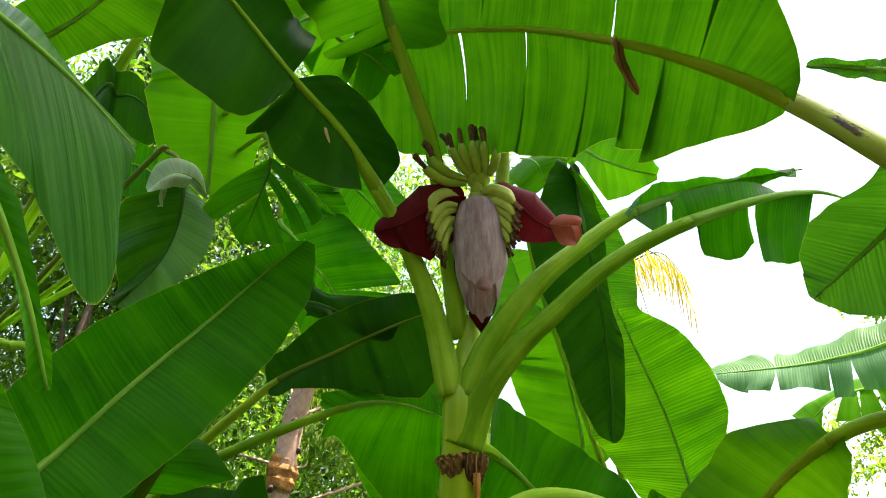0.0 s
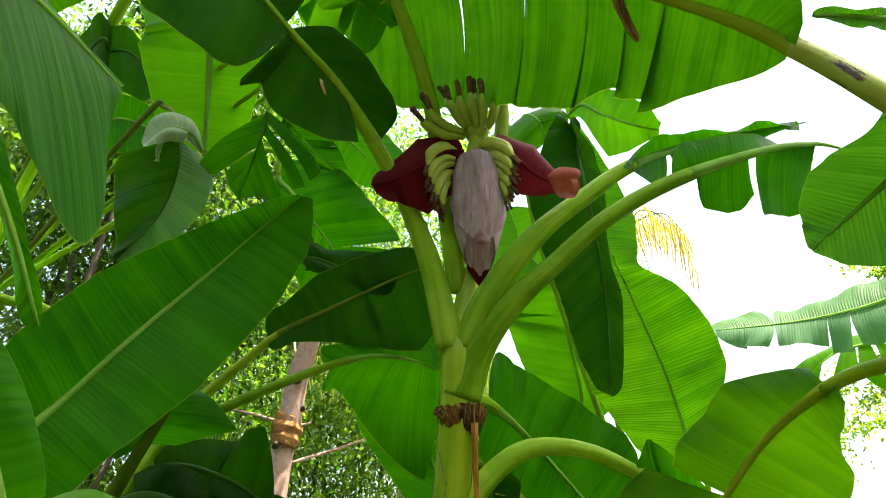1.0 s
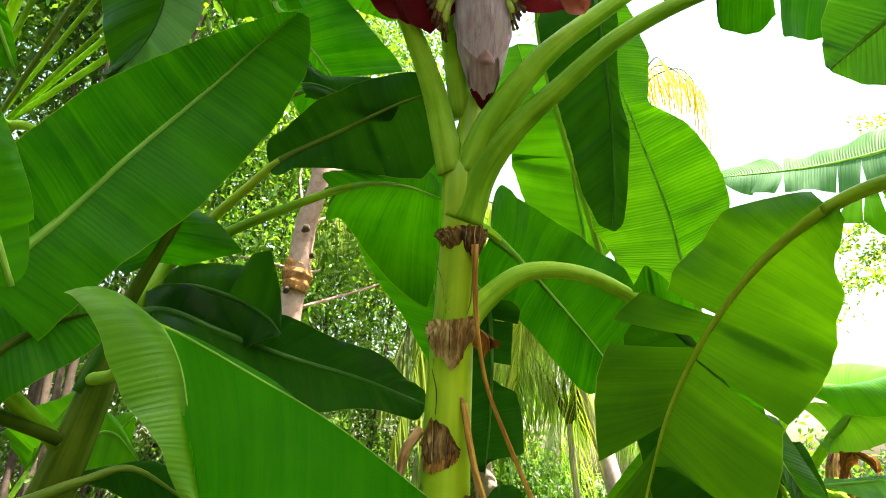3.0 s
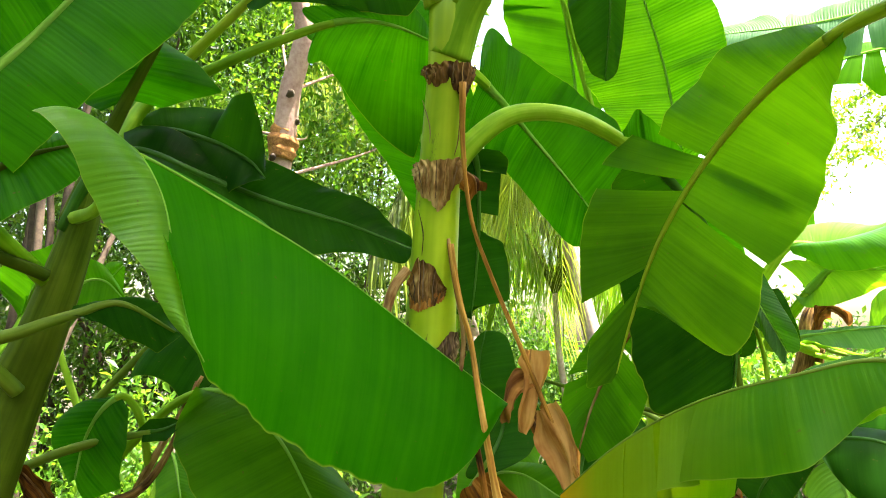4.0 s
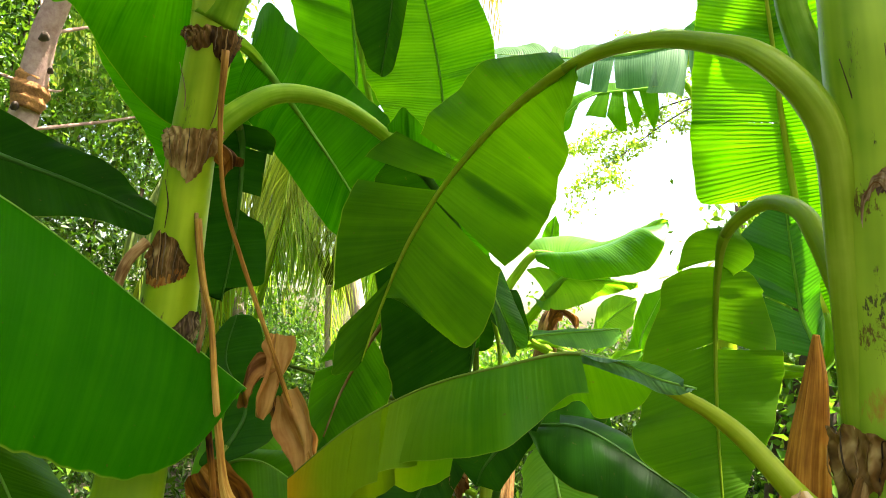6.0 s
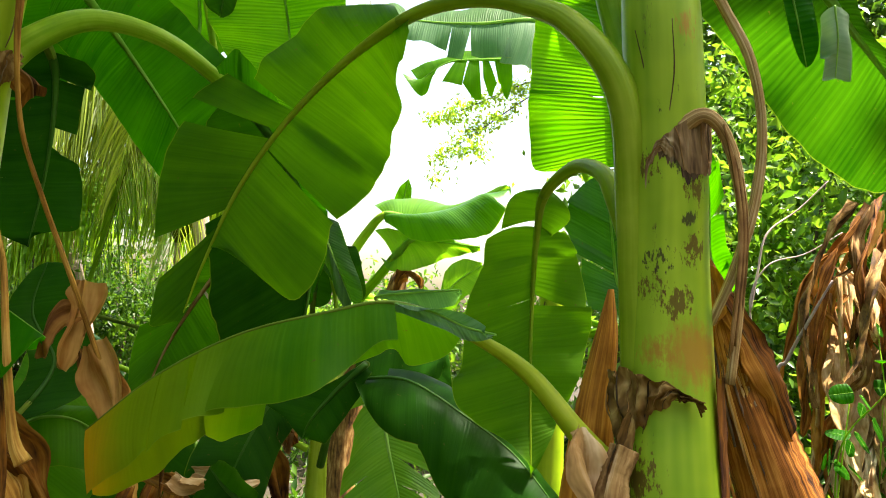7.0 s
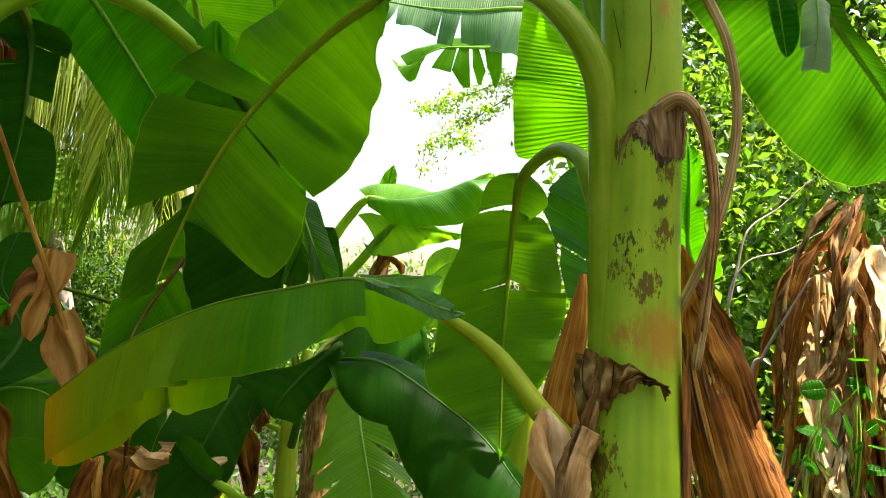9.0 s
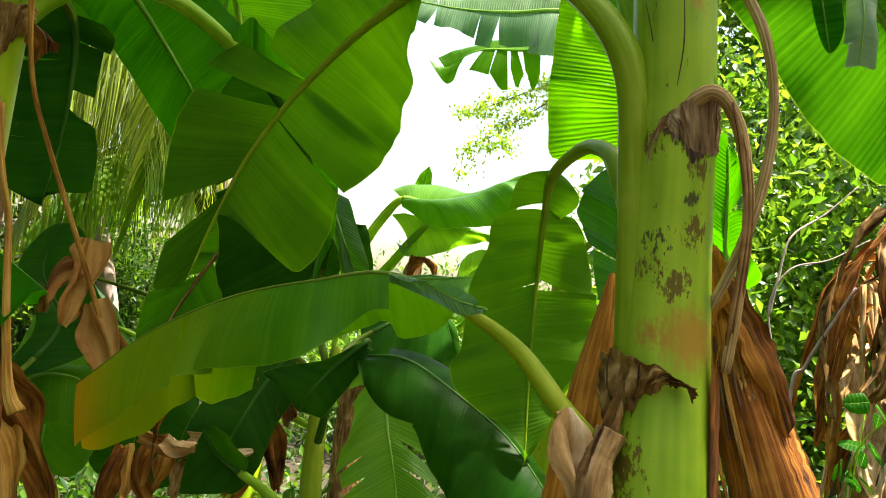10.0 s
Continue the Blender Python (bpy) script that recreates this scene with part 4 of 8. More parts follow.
leaf(left, [(-0.255, 2.023, 2.386), (-0.138, 2.031, 2.296), (-0.059, 2.103, 2.117), (0.013, 2.163, 1.895), (0.032, 2.187, 1.755)], 0.1,
     [(1, (-0.329, 1.971, 2.269)), (2, (-0.247, 2.042, 2.115)), (3, (-0.109, 2.108, 1.932))],
     [(1, (0.010, 2.032, 2.410)), (2, (0.119, 2.113, 2.215)), (3, (0.157, 2.188, 1.956))], r=(0.01, 0.003), mat=BLADE)
# the long leaf in front, folded on its midrib
leaf(left, [(-0.779, 1.552, 1.686), (-0.647, 1.414, 1.688), (-0.583, 1.299, 1.745), (-0.503, 1.242, 1.749), (-0.371, 1.368, 1.683), (-0.201, 1.496, 1.584), (0.007, 1.628, 1.426), (0.187, 1.684, 1.292)], 2.9,
     [(4, (-0.341, 1.582, 1.668)), (5, (-0.183, 1.718, 1.506)), (6, (0.005, 1.776, 1.333))],
     [None, (2.95, (-0.397, 1.200, 1.536)), (3.1, (-0.379, 1.217, 1.442)), (3.5, (-0.347, 1.233, 1.365)), (4, (-0.314, 1.264, 1.323)), (4.6, (-0.254, 1.310, 1.267)), (5, (-0.191, 1.341, 1.220)), (5.6, (-0.110, 1.420, 1.167)), (6, (-0.027, 1.461, 1.142)), (6.35, (0.032, 1.523, 1.141)), (6.6, (0.079, 1.559, 1.165)), (6.8, (0.120, 1.571, 1.209)), (7, (0.162, 1.569, 1.286))], r=(0.016, 0.012, 0.006, 0.004, 0.0035, 0.003, 0.0025, 0.002), mat=BLADE, tip=0.22, base=0.02, arch=(0.04, 0.07), wave=0.006, mats=(BLADE_FRESH, BLADE_FRESH))
leaf(left, [(-0.523, 1.170, 1.759), (-0.478, 1.199, 1.739), (-0.439, 1.218, 1.667), (-0.412, 1.221, 1.565), (-0.379, 1.217, 1.445), (-0.355, 1.227, 1.392)], 0,
     [(0.5, (-0.565, 1.065, 1.759)), (1.5, (-0.515, 1.103, 1.672)), (2.5, (-0.478, 1.139, 1.595)), (3.5, (-0.429, 1.174, 1.509)), (4.4, (-0.384, 1.207, 1.436))], r=(0.0022, 0.0015), mat=BLADE_SUN, name="leaf_fold", base=0.05, tip=0.2, arch=(0.15, 0.0), label="turned-over margin of the long leaf")

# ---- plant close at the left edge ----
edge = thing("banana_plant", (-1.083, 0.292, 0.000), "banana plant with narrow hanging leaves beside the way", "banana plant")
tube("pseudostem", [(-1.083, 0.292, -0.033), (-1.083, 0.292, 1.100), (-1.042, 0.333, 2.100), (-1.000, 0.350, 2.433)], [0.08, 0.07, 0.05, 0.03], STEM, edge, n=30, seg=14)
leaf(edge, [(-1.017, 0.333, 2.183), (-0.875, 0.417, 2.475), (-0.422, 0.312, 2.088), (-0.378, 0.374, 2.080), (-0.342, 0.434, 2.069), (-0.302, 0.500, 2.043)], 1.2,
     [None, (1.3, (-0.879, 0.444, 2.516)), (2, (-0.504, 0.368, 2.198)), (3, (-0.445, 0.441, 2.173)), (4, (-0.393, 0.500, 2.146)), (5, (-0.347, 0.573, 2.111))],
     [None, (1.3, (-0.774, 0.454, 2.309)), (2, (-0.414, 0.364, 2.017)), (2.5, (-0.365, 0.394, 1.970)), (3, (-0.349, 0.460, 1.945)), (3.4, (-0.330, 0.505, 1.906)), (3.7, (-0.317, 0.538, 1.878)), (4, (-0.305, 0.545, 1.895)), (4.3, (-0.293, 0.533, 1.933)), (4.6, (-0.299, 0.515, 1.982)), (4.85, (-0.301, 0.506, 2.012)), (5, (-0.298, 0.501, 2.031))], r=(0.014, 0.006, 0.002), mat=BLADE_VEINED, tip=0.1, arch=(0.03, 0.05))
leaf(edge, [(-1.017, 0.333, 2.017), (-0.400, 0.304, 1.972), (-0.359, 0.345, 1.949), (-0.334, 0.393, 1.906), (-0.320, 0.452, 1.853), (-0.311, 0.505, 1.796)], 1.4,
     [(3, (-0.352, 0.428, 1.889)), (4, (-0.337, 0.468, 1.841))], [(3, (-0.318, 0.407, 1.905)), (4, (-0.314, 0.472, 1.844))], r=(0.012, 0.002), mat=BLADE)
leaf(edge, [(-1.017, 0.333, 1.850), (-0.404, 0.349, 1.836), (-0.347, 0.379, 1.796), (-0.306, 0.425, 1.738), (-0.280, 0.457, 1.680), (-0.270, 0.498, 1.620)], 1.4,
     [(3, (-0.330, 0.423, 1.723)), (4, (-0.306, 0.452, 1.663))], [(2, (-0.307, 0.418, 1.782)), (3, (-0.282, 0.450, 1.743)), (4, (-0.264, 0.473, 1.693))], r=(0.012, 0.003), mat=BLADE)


# ---- the flower and young fruit ----
def shell(name, top, bottom, profile, facing, half, end, mat, parent, label="", lip=0.0, seed=0, n=26, m=30, wob=0.0):
    """A bract wrapped round an axis: profile is (share of length, radius); end(a) is how far down it reaches at the angle share a, -1 to 1."""
    top, bottom = np.array(top), np.array(bottom)
    ax = bottom - top
    length = np.linalg.norm(ax)
    ax /= length
    f = np.array(facing, float)
    f = f - ax * np.dot(f, ax)
    f /= np.linalg.norm(f)
    s = np.cross(ax, f)
    px, pr = zip(*profile)
    verts, faces, uvs = [], [], []
    for i in range(n + 1):
        for j in range(m + 1):
            a = -1 + 2 * j / m
            th = radians(half) * a
            x = end(a) * i / n
            r = np.interp(x, px, pr)
            r += lip * max(0.0, (i / n - 0.86) / 0.14) ** 2
            r *= 1 + 0.025 * math.sin(4 * th + seed + 9 * x) + 0.012 * math.sin(13 * th + 3 * seed) + wob * noise.noise(Vector((x * 6, th * 2, seed)))
            verts.append(top + ax * x * length + r * (math.cos(th) * f + math.sin(th) * s))
            uvs.append((x * length, th * r))
    for i in range(n):
        for j in range(m):
            q = i * (m + 1) + j
            faces.append((q, q + 1, q + m + 2, q + m + 1))
    return part(name, verts, faces, uvs, mat, parent, label)


BELL_TOP, BELL_TIP = (0.093, 1.378, 2.648), (0.094, 1.487, 2.328)
stalk = tube("flower_stalk", [(0.078, 1.564, 2.343), (0.135, 1.585, 2.669), (0.173, 1.506, 2.852), (0.153, 1.420, 2.904), (0.111, 1.357, 2.802), (0.090, 1.353, 2.706), (0.085, 1.363, 2.668), (0.090, 1.395, 2.625)],
             [0.022, 0.02, 0.02, 0.02, 0.021, 0.02, 0.015, 0.02], FRUIT, main, "thick green flower stalk", n=50, seg=14, rough=0.05)
core = [(0, 0.026), (0.04, 0.049), (0.2, 0.064), (0.42, 0.066), (0.6, 0.058), (0.75, 0.044), (0.88, 0.026), (1.0, 0.003)]
bell = shell("flower_bell", BELL_TOP, BELL_TIP, core, (0, -1, 0), 180, lambda a: 1.0, BELL, main, "closed purple flower bell with a waxy bloom", m=40)
for k, (face, half, reach, grow, lip) in enumerate([((0.1, -1, 0), 96, 0.72, 1.05, 0.004), ((-1, 0.2, 0), 92, 0.86, 1.025, 0.002), ((1, 0.25, 0), 92, 0.88, 1.03, 0.002), ((0.0, 1, 0), 92, 0.8, 1.06, 0.002)]):
    shell("bract", BELL_TOP, BELL_TIP, [(x, r * grow) for x, r in core], face, half, lambda a, e=reach: e - 0.34 * abs(a) ** 1.7, BELL, bell, lip=lip, seed=k * 2.1, wob=0.03)
shell("tip", (0.093, 1.476, 2.374), (0.094, 1.490, 2.323), [(0, 0.0305), (0.3, 0.0245), (0.7, 0.0125), (1, 0.0012)], (0, -1, 0), 180, lambda a: 1.0, BRACT, bell, "dark red tip of the bell", m=20, n=10)
shell("lip", (0.098, 1.398, 2.431), (0.097, 1.408, 2.388), [(0, 0.004), (0.4, 0.017), (0.8, 0.023), (1, 0.018)], (0.1, -1, 0), 100, lambda a: 1 - 0.6 * a * a, LIP, bell, "brownish lip of the outer bract", m=16, n=10)

# bracts bent back
leaf(main, [(0.057, 1.364, 2.641), (0.008, 1.340, 2.619), (-0.054, 1.335, 2.568), (-0.115, 1.337, 2.532), (-0.168, 1.352, 2.531)], 0.02,
     [(1, (0.006, 1.350, 2.674)), (2, (-0.060, 1.344, 2.666)), (3, (-0.124, 1.344, 2.577))], [(1, (0.030, 1.399, 2.536)), (2, (-0.030, 1.399, 2.474)), (3, (-0.098, 1.360, 2.485))],
     r=(0.004, 0.002), mat=BRACT, rib=BRACT, wave=0.004, arch=(0.12, 0.12), base=0.1, tip=0.3, name="bract", label="crimson bract bent back")
leaf(main, [(0.126, 1.359, 2.641), (0.169, 1.333, 2.614), (0.220, 1.331, 2.551), (0.271, 1.326, 2.514), (0.306, 1.318, 2.515)], 0.02,
     [(1, (0.173, 1.343, 2.668)), (2, (0.233, 1.341, 2.646)), (3, (0.276, 1.336, 2.558))], [(1, (0.153, 1.378, 2.555)), (2, (0.195, 1.371, 2.512)), (3, (0.263, 1.335, 2.488))],
     r=(0.004, 0.002), mat=BRACT, rib=BRACT, wave=0.004, arch=(0.12, 0.12), base=0.1, tip=0.25, name="bract", label="crimson bract bent back, its end rolled up")
leaf(main, [(0.253, 1.312, 2.524), (0.280, 1.298, 2.508), (0.324, 1.305, 2.513)], 0,
     [(1, (0.299, 1.294, 2.536))], [(1, (0.294, 1.322, 2.468))], r=(0.002, 0.001), mat=BRACT_TIP, rib=BRACT_TIP, wave=0.003, arch=(0.15, 0.15), base=0.35, tip=0.5, name="bract_end", label="salmon inner face of the rolled bract")


def finger(points, r, parent, tip_len=0.3, pale=False, name="banana", slim=0.6):
    """A young banana with its withered flower at the end."""
    pts = [np.array(p) for p in points]
    ob = tube(name, pts, [r * 0.6, r, r * 1.08, r, r * 0.55], FRUIT_PALE if pale else FRUIT, parent, n=16, seg=9, rough=0.05, seed=COUNT[0])
    COUNT[0] += 1
    d = (pts[-1] - pts[-2])
    d = d / np.linalg.norm(d)
    rng = np.random.RandomState(COUNT[0])
    e = pts[-1] + d * tip_len * 0.06 + rng.uniform(-1, 1, 3) * 0.004
    tube("withered_floret", [pts[-1] - d * 0.004, (pts[-1] + e) / 2 + rng.uniform(-1, 1, 3) * 0.002, e, e + rng.uniform(-1, 1, 3) * 0.006], [r * 0.55, r * slim, r * 1.2 * slim, r * 0.3], FLORET_TIP, ob, n=10, seg=7, rough=0.35, seed=COUNT[0])
    return ob


cluster = tube("fruit_cluster", [(0.092, 1.357, 2.728), (0.090, 1.360, 2.697), (0.089, 1.365, 2.678)], [0.024, 0.034, 0.022], FRUIT, main, "young bananas in one whorl", n=12, seg=14, rough=0.06)
finger([(0.058, 1.356, 2.679), (0.009, 1.333, 2.668), (-0.034, 1.305, 2.676), (-0.045, 1.290, 2.680)], 0.0118, cluster, 0.62)
finger([(0.061, 1.348, 2.687), (0.016, 1.327, 2.689), (-0.017, 1.305, 2.703), (-0.027, 1.293, 2.717)], 0.0118, cluster, 0.62)
finger([(0.069, 1.343, 2.694), (0.047, 1.321, 2.709), (0.031, 1.304, 2.729), (0.024, 1.297, 2.749)], 0.0115, cluster, 0.62)
finger([(0.078, 1.341, 2.696), (0.063, 1.316, 2.713), (0.051, 1.298, 2.735), (0.046, 1.290, 2.757)], 0.0115, cluster, 0.62)
finger([(0.089, 1.333, 2.691), (0.083, 1.308, 2.709), (0.077, 1.288, 2.733), (0.074, 1.279, 2.755)], 0.0115, cluster, 0.62)
finger([(0.104, 1.339, 2.696), (0.106, 1.313, 2.714), (0.104, 1.293, 2.737), (0.103, 1.286, 2.758)], 0.0115, cluster, 0.62)
finger([(0.118, 1.340, 2.693), (0.129, 1.316, 2.708), (0.134, 1.299, 2.727), (0.137, 1.294, 2.746)], 0.0115, cluster, 0.62)
finger([(0.097, 1.362, 2.721), (0.094, 1.349, 2.750), (0.092, 1.336, 2.778), (0.090, 1.328, 2.799)], 0.0115, cluster, 0.62)
finger([(0.075, 1.369, 2.727), (0.046, 1.357, 2.757), (0.024, 1.349, 2.779), (0.015, 1.344, 2.798)], 0.0115, cluster, 0.62)
frill = tube("floret_cluster", [(0.088, 1.367, 2.662), (0.090, 1.381, 2.644)], [0.02, 0.03], FRUIT_PALE, main, "pale florets beneath the bracts, tips withered", n=6, seg=12)
SIDES = [
    [(0.040, 1.363, 2.647), (0.023, 1.390, 2.560), (-0.020, 1.334, 2.638), (0.005, 1.374, 2.527), (-0.032, 1.341, 2.585), (-0.030, 1.362, 2.528), (0.005, 1.385, 2.488)],
    [(0.097, 1.359, 2.654), (0.143, 1.387, 2.566), (0.143, 1.328, 2.650), (0.154, 1.372, 2.532), (0.174, 1.330, 2.606), (0.177, 1.353, 2.545), (0.160, 1.375, 2.507)]]
for side in SIDES:
    base_top, base_low, bend_top, bend_low, *ends = [np.array(q) for q in side]
    for k in range(20):
        f, layer = (k % 10) / 9, k // 10
        back = np.array((0.0, 0.03 * layer - 0.006 * (k % 2), 0.004 * (k % 3)))
        start = base_top + (base_low - base_top) * f + back
        bend = bend_top + (bend_low - bend_top) * f + back
        end = (1 - f) ** 2 * ends[0] + 2 * f * (1 - f) * ends[1] + f * f * ends[2] + back
        finger([start, start * 0.4 + bend * 0.6, bend * 0.55 + end * 0.45, end], 0.0125 - 0.004 * f - 0.001 * layer, frill, 0.42, True, "floret", 0.4)


# ---- dry sheaths and dead petioles ----
def wrap(plant, top, bottom, radius, facing, half_top, half_bottom, mat, label, flare=0.02, rough=0.012, seed=0, name="dry_sheath"):
    """The dried remnant of a leaf sheath round a stem: ragged at the top, narrowing downward."""
    top, bottom = np.array(top), np.array(bottom)
    ax = unit(bottom - top)
    f = np.array(facing, float)
    f = unit(f - ax * np.dot(f, ax))
    s = np.cross(ax, f)
    n, m = 22, 26
    verts, faces, uvs = [], [], []
    for i in range(n + 1):
        t = i / n
        half = radians(half_top + (half_bottom - half_top) * t ** 0.7)
        for j in range(m + 1):
            a = -1 + 2 * j / m
            th = half * a
            rip = 0.10 * noise.noise(Vector((a * 5, seed, 1))) + 0.05 * noise.noise(Vector((a * 17, seed, 3)))
            rip2 = 0.22 * noise.noise(Vector((a * 6, seed, 7))) + 0.12 * noise.noise(Vector((a * 19, seed, 9)))
            lo, hi = 1 + rip2, rip
            x = hi + (lo - hi) * t
            p = top + (bottom - top) * x
            r = radius + 0.003 + flare * max(0, 1 - t * 3.2) ** 2 + 0.003 * math.sin(th * 11 + seed)
            q = p + r * (math.cos(th) * f + math.sin(th) * s)
            d = noise.noise_vector(Vector(q * 38) + Vector((seed, 0, 0))) + 0.5 * noise.noise_vector(Vector(q * 90))
            out = math.cos(th) * f + math.sin(th) * s
            q = q + out * abs(d.x) * rough + np.array(d) * rough * 0.3
            verts.append(q)
            uvs.append((x * 0.15, th * radius))
    for i in range(n):
        for j in range(m):
            q = i * (m + 1) + j
            faces.append((q, q + 1, q + m + 2, q + m + 1))
    return part(name, verts, faces, uvs, mat, plant, label)


MAIN_AXIS = [(-0.045, 1.62, -0.03), (-0.045, 1.62, 0.7), (-0.018, 1.712, 1.274), (0.005, 1.707, 1.444), (0.017, 1.667, 1.684), (0.031, 1.604, 1.901), (0.044, 1.553, 2.050), (0.049, 1.529, 2.167), (0.061, 1.542, 2.272), (0.073, 1.524, 2.387)]
MAIN_GIRTH = [0.085, 0.075, 0.066, 0.062, 0.054, 0.047, 0.047, 0.05, 0.036, 0.02]
NEAR_AXIS = [(1.050, 0.892, -0.033), (1.065, 0.795, 0.829), (1.070, 0.821, 1.091), (1.086, 0.848, 1.285), (1.075, 0.853, 1.493), (1.046, 0.836, 1.700), (1.011, 0.823, 1.903), (0.980, 0.821, 2.138), (0.957, 0.817, 2.296)]
NEAR_GIRTH = [0.10, 0.09, 0.077, 0.072, 0.069, 0.066, 0.064, 0.05, 0.03]


def stem_patch(plant, axis, girth, facing, columns, mat, label, seed, lift=0.004, fold=0.006, folds=3.0, flare=0.004, crumple=0.003, rag=0.010, gather=0.0, tails=0, name="dry_sheath"):
    """A shrivelled sheath on a stem. columns: angle from facing, upper and lower edge; the folds draw together towards the angle gather."""
    f = np.array(facing, float)
    f /= np.linalg.norm(f)
    s = np.array((-f[1], f[0], 0.0))
    u = np.linspace(0, len(axis) - 1, 300)
    line = spline(axis, u)
    rad = np.interp(u, np.linspace(0, len(axis) - 1, len(girth)), girth)
    ang, hi, lo = (np.array(q) for q in zip(*columns))
    n, m = 26, 56
    verts, uvs, faces = [], [], []

    def place(t, a, extra=0.0):
        top = np.interp(a, ang, hi) + rag * 0.6 * noise.noise(Vector((a * 0.11, seed, 0.5)))
        low = np.interp(a, ang, lo) + rag * (noise.noise(Vector((a * 0.09, seed, 4.0))) + 0.6 * noise.noise(Vector((a * 0.31, seed, 8.0))))
        z = top + (min(low, top - 0.004) - top) * t
        c = np.array([np.interp(z, line[:, 2], line[:, q]) for q in (0, 1)] + [z])
        k = (a - gather) * folds / 40.0 * (1 + 0.9 * t) + 1.6 * noise.noise(Vector((a * 0.03, t * 1.5, seed)))
        ridge = (1 - abs(k % 2 - 1)) ** 1.5
        r = np.interp(z, line[:, 2], rad) + 0.002 + lift * math.sin(math.pi * min(1.0, 0.25 + 0.75 * t)) + fold * ridge * math.sin(math.pi * min(1.0, 0.12 + 0.8 * t)) ** 0.6 + flare * max(0.0, 1 - 6 * t) + extra
        th = radians(a)
        q = c + r * (math.cos(th) * f + math.sin(th) * s)
        return q + np.array(noise.noise_vector(Vector(q * 55) + Vector((seed, 0, 0)))) * crumple + np.array(noise.noise_vector(Vector(q * 140))) * crumple * 0.4

    for i in range(n + 1):
        for j in range(m + 1):
            a = ang[0] + (ang[-1] - ang[0]) * j / m
            verts.append(place(i / n, a))
            uvs.append(((hi.mean() - verts[-1][2]), radians(a) * 0.06 * (1 - 0.3 * i / n)))
    for i in range(n):
        for j in range(m):
            q = i * (m + 1) + j
            faces.append((q, q + 1, q + m + 2, q + m + 1))
    ob = part(name, verts, faces, uvs, mat, plant, label)
    rng = np.random.RandomState(seed)
    for k in range(tails):
        a = ang[0] + (ang[-1] - ang[0]) * (k + rng.rand()) / tails
        tube("dry_strand", [place(t, a + (gather - a) * 0.3 * t, 0.001) for t in np.linspace(0.0, rng.uniform(0.7, 1.05), 6)], [0.0006, 0.0012, 0.0012, 0.0006], (DEAD, DEAD_BLACK, DEAD_PALE)[k % 3], ob, n=14, seg=5, rough=0.3, seed=seed + k)
    return ob


stem_patch(main, MAIN_AXIS, MAIN_GIRTH, (0, -1, 0), [(-86, 2.030, 2.024), (-83, 2.038, 2.020), (-26, 2.033, 1.989), (3, 2.033, 2.001), (31, 2.037, 1.974), (59, 2.042, 1.964), (89, 2.042, 2.028), (90, 2.051, 2.007)], DEAD_GREY, "dark shrivelled sheath remnant", 1, lift=0.006, fold=0.009, folds=4.0, gather=22, tails=8)
stem_patch(main, MAIN_AXIS, MAIN_GIRTH, (0, -1, 0), [(-81, 1.837, 1.794), (-43, 1.838, 1.762), (-20, 1.832, 1.747), (3, 1.835, 1.724), (20, 1.835, 1.737), (43, 1.842, 1.783), (73, 1.846, 1.797)], DEAD_GREY, "shrivelled sheath remnant drawn out to a dark tail", 2, lift=0.006, fold=0.010, folds=4.0, gather=10, tails=9)
stem_patch(main, MAIN_AXIS, MAIN_GIRTH, (0, -1, 0), [(-54, 1.547, 1.510), (-40, 1.556, 1.505), (-29, 1.566, 1.499), (-13, 1.560, 1.502), (2, 1.555, 1.512), (18, 1.550, 1.522), (28, 1.541, 1.525)], DEAD_RED, "rust-stained foot of a papery sheath", 3, lift=0.001, fold=0.001, crumple=0.001, flare=0.0)
stem_patch(main, MAIN_AXIS, MAIN_GIRTH, (0, -1, 0), [(-55, 1.554, 1.518), (-42, 1.594, 1.514), (-31, 1.618, 1.507), (-15, 1.613, 1.508), (1, 1.595, 1.517), (17, 1.570, 1.528), (28, 1.550, 1.528)], DEAD_GREY, "saddle of papery brown sheath", 7, lift=0.004, fold=0.003, folds=5.0, flare=0.008, gather=-15, rag=0.016, tails=10)
stem_patch(main, MAIN_AXIS, MAIN_GIRTH, (0, -1, 0), [(14, 1.416, 1.401), (26, 1.434, 1.391), (43, 1.457, 1.383), (77, 1.448, 1.375), (89, 1.423, 1.391)], DEAD_BLACK, "grey dried sheath", 4, lift=0.004, fold=0.005)
# brown edges where one sheath overlaps the next
for pts in [[(-0.015, 1.560, 1.970), (0.003, 1.564, 1.903), (-0.001, 1.585, 1.842)], [(0.070, 1.553, 1.940), (0.066, 1.571, 1.879), (0.056, 1.585, 1.842)], [(0.015, 1.497, 2.138), (0.031, 1.499, 2.083), (0.049, 1.511, 2.044)], [(-0.022, 1.617, 1.729), (-0.011, 1.617, 1.676), (-0.013, 1.627, 1.626)]]:
    tube("sheath_edge", pts, [0.0008, 0.0016, 0.0008], DEAD_BLACK, main, n=16, seg=6, rough=0.3)
def dead_petiole(pts, rr, m):
    tube("dead_petiole", pts, rr, m, main, "dry brown petiole hanging beside the stem", n=40, seg=8, rough=0.15)


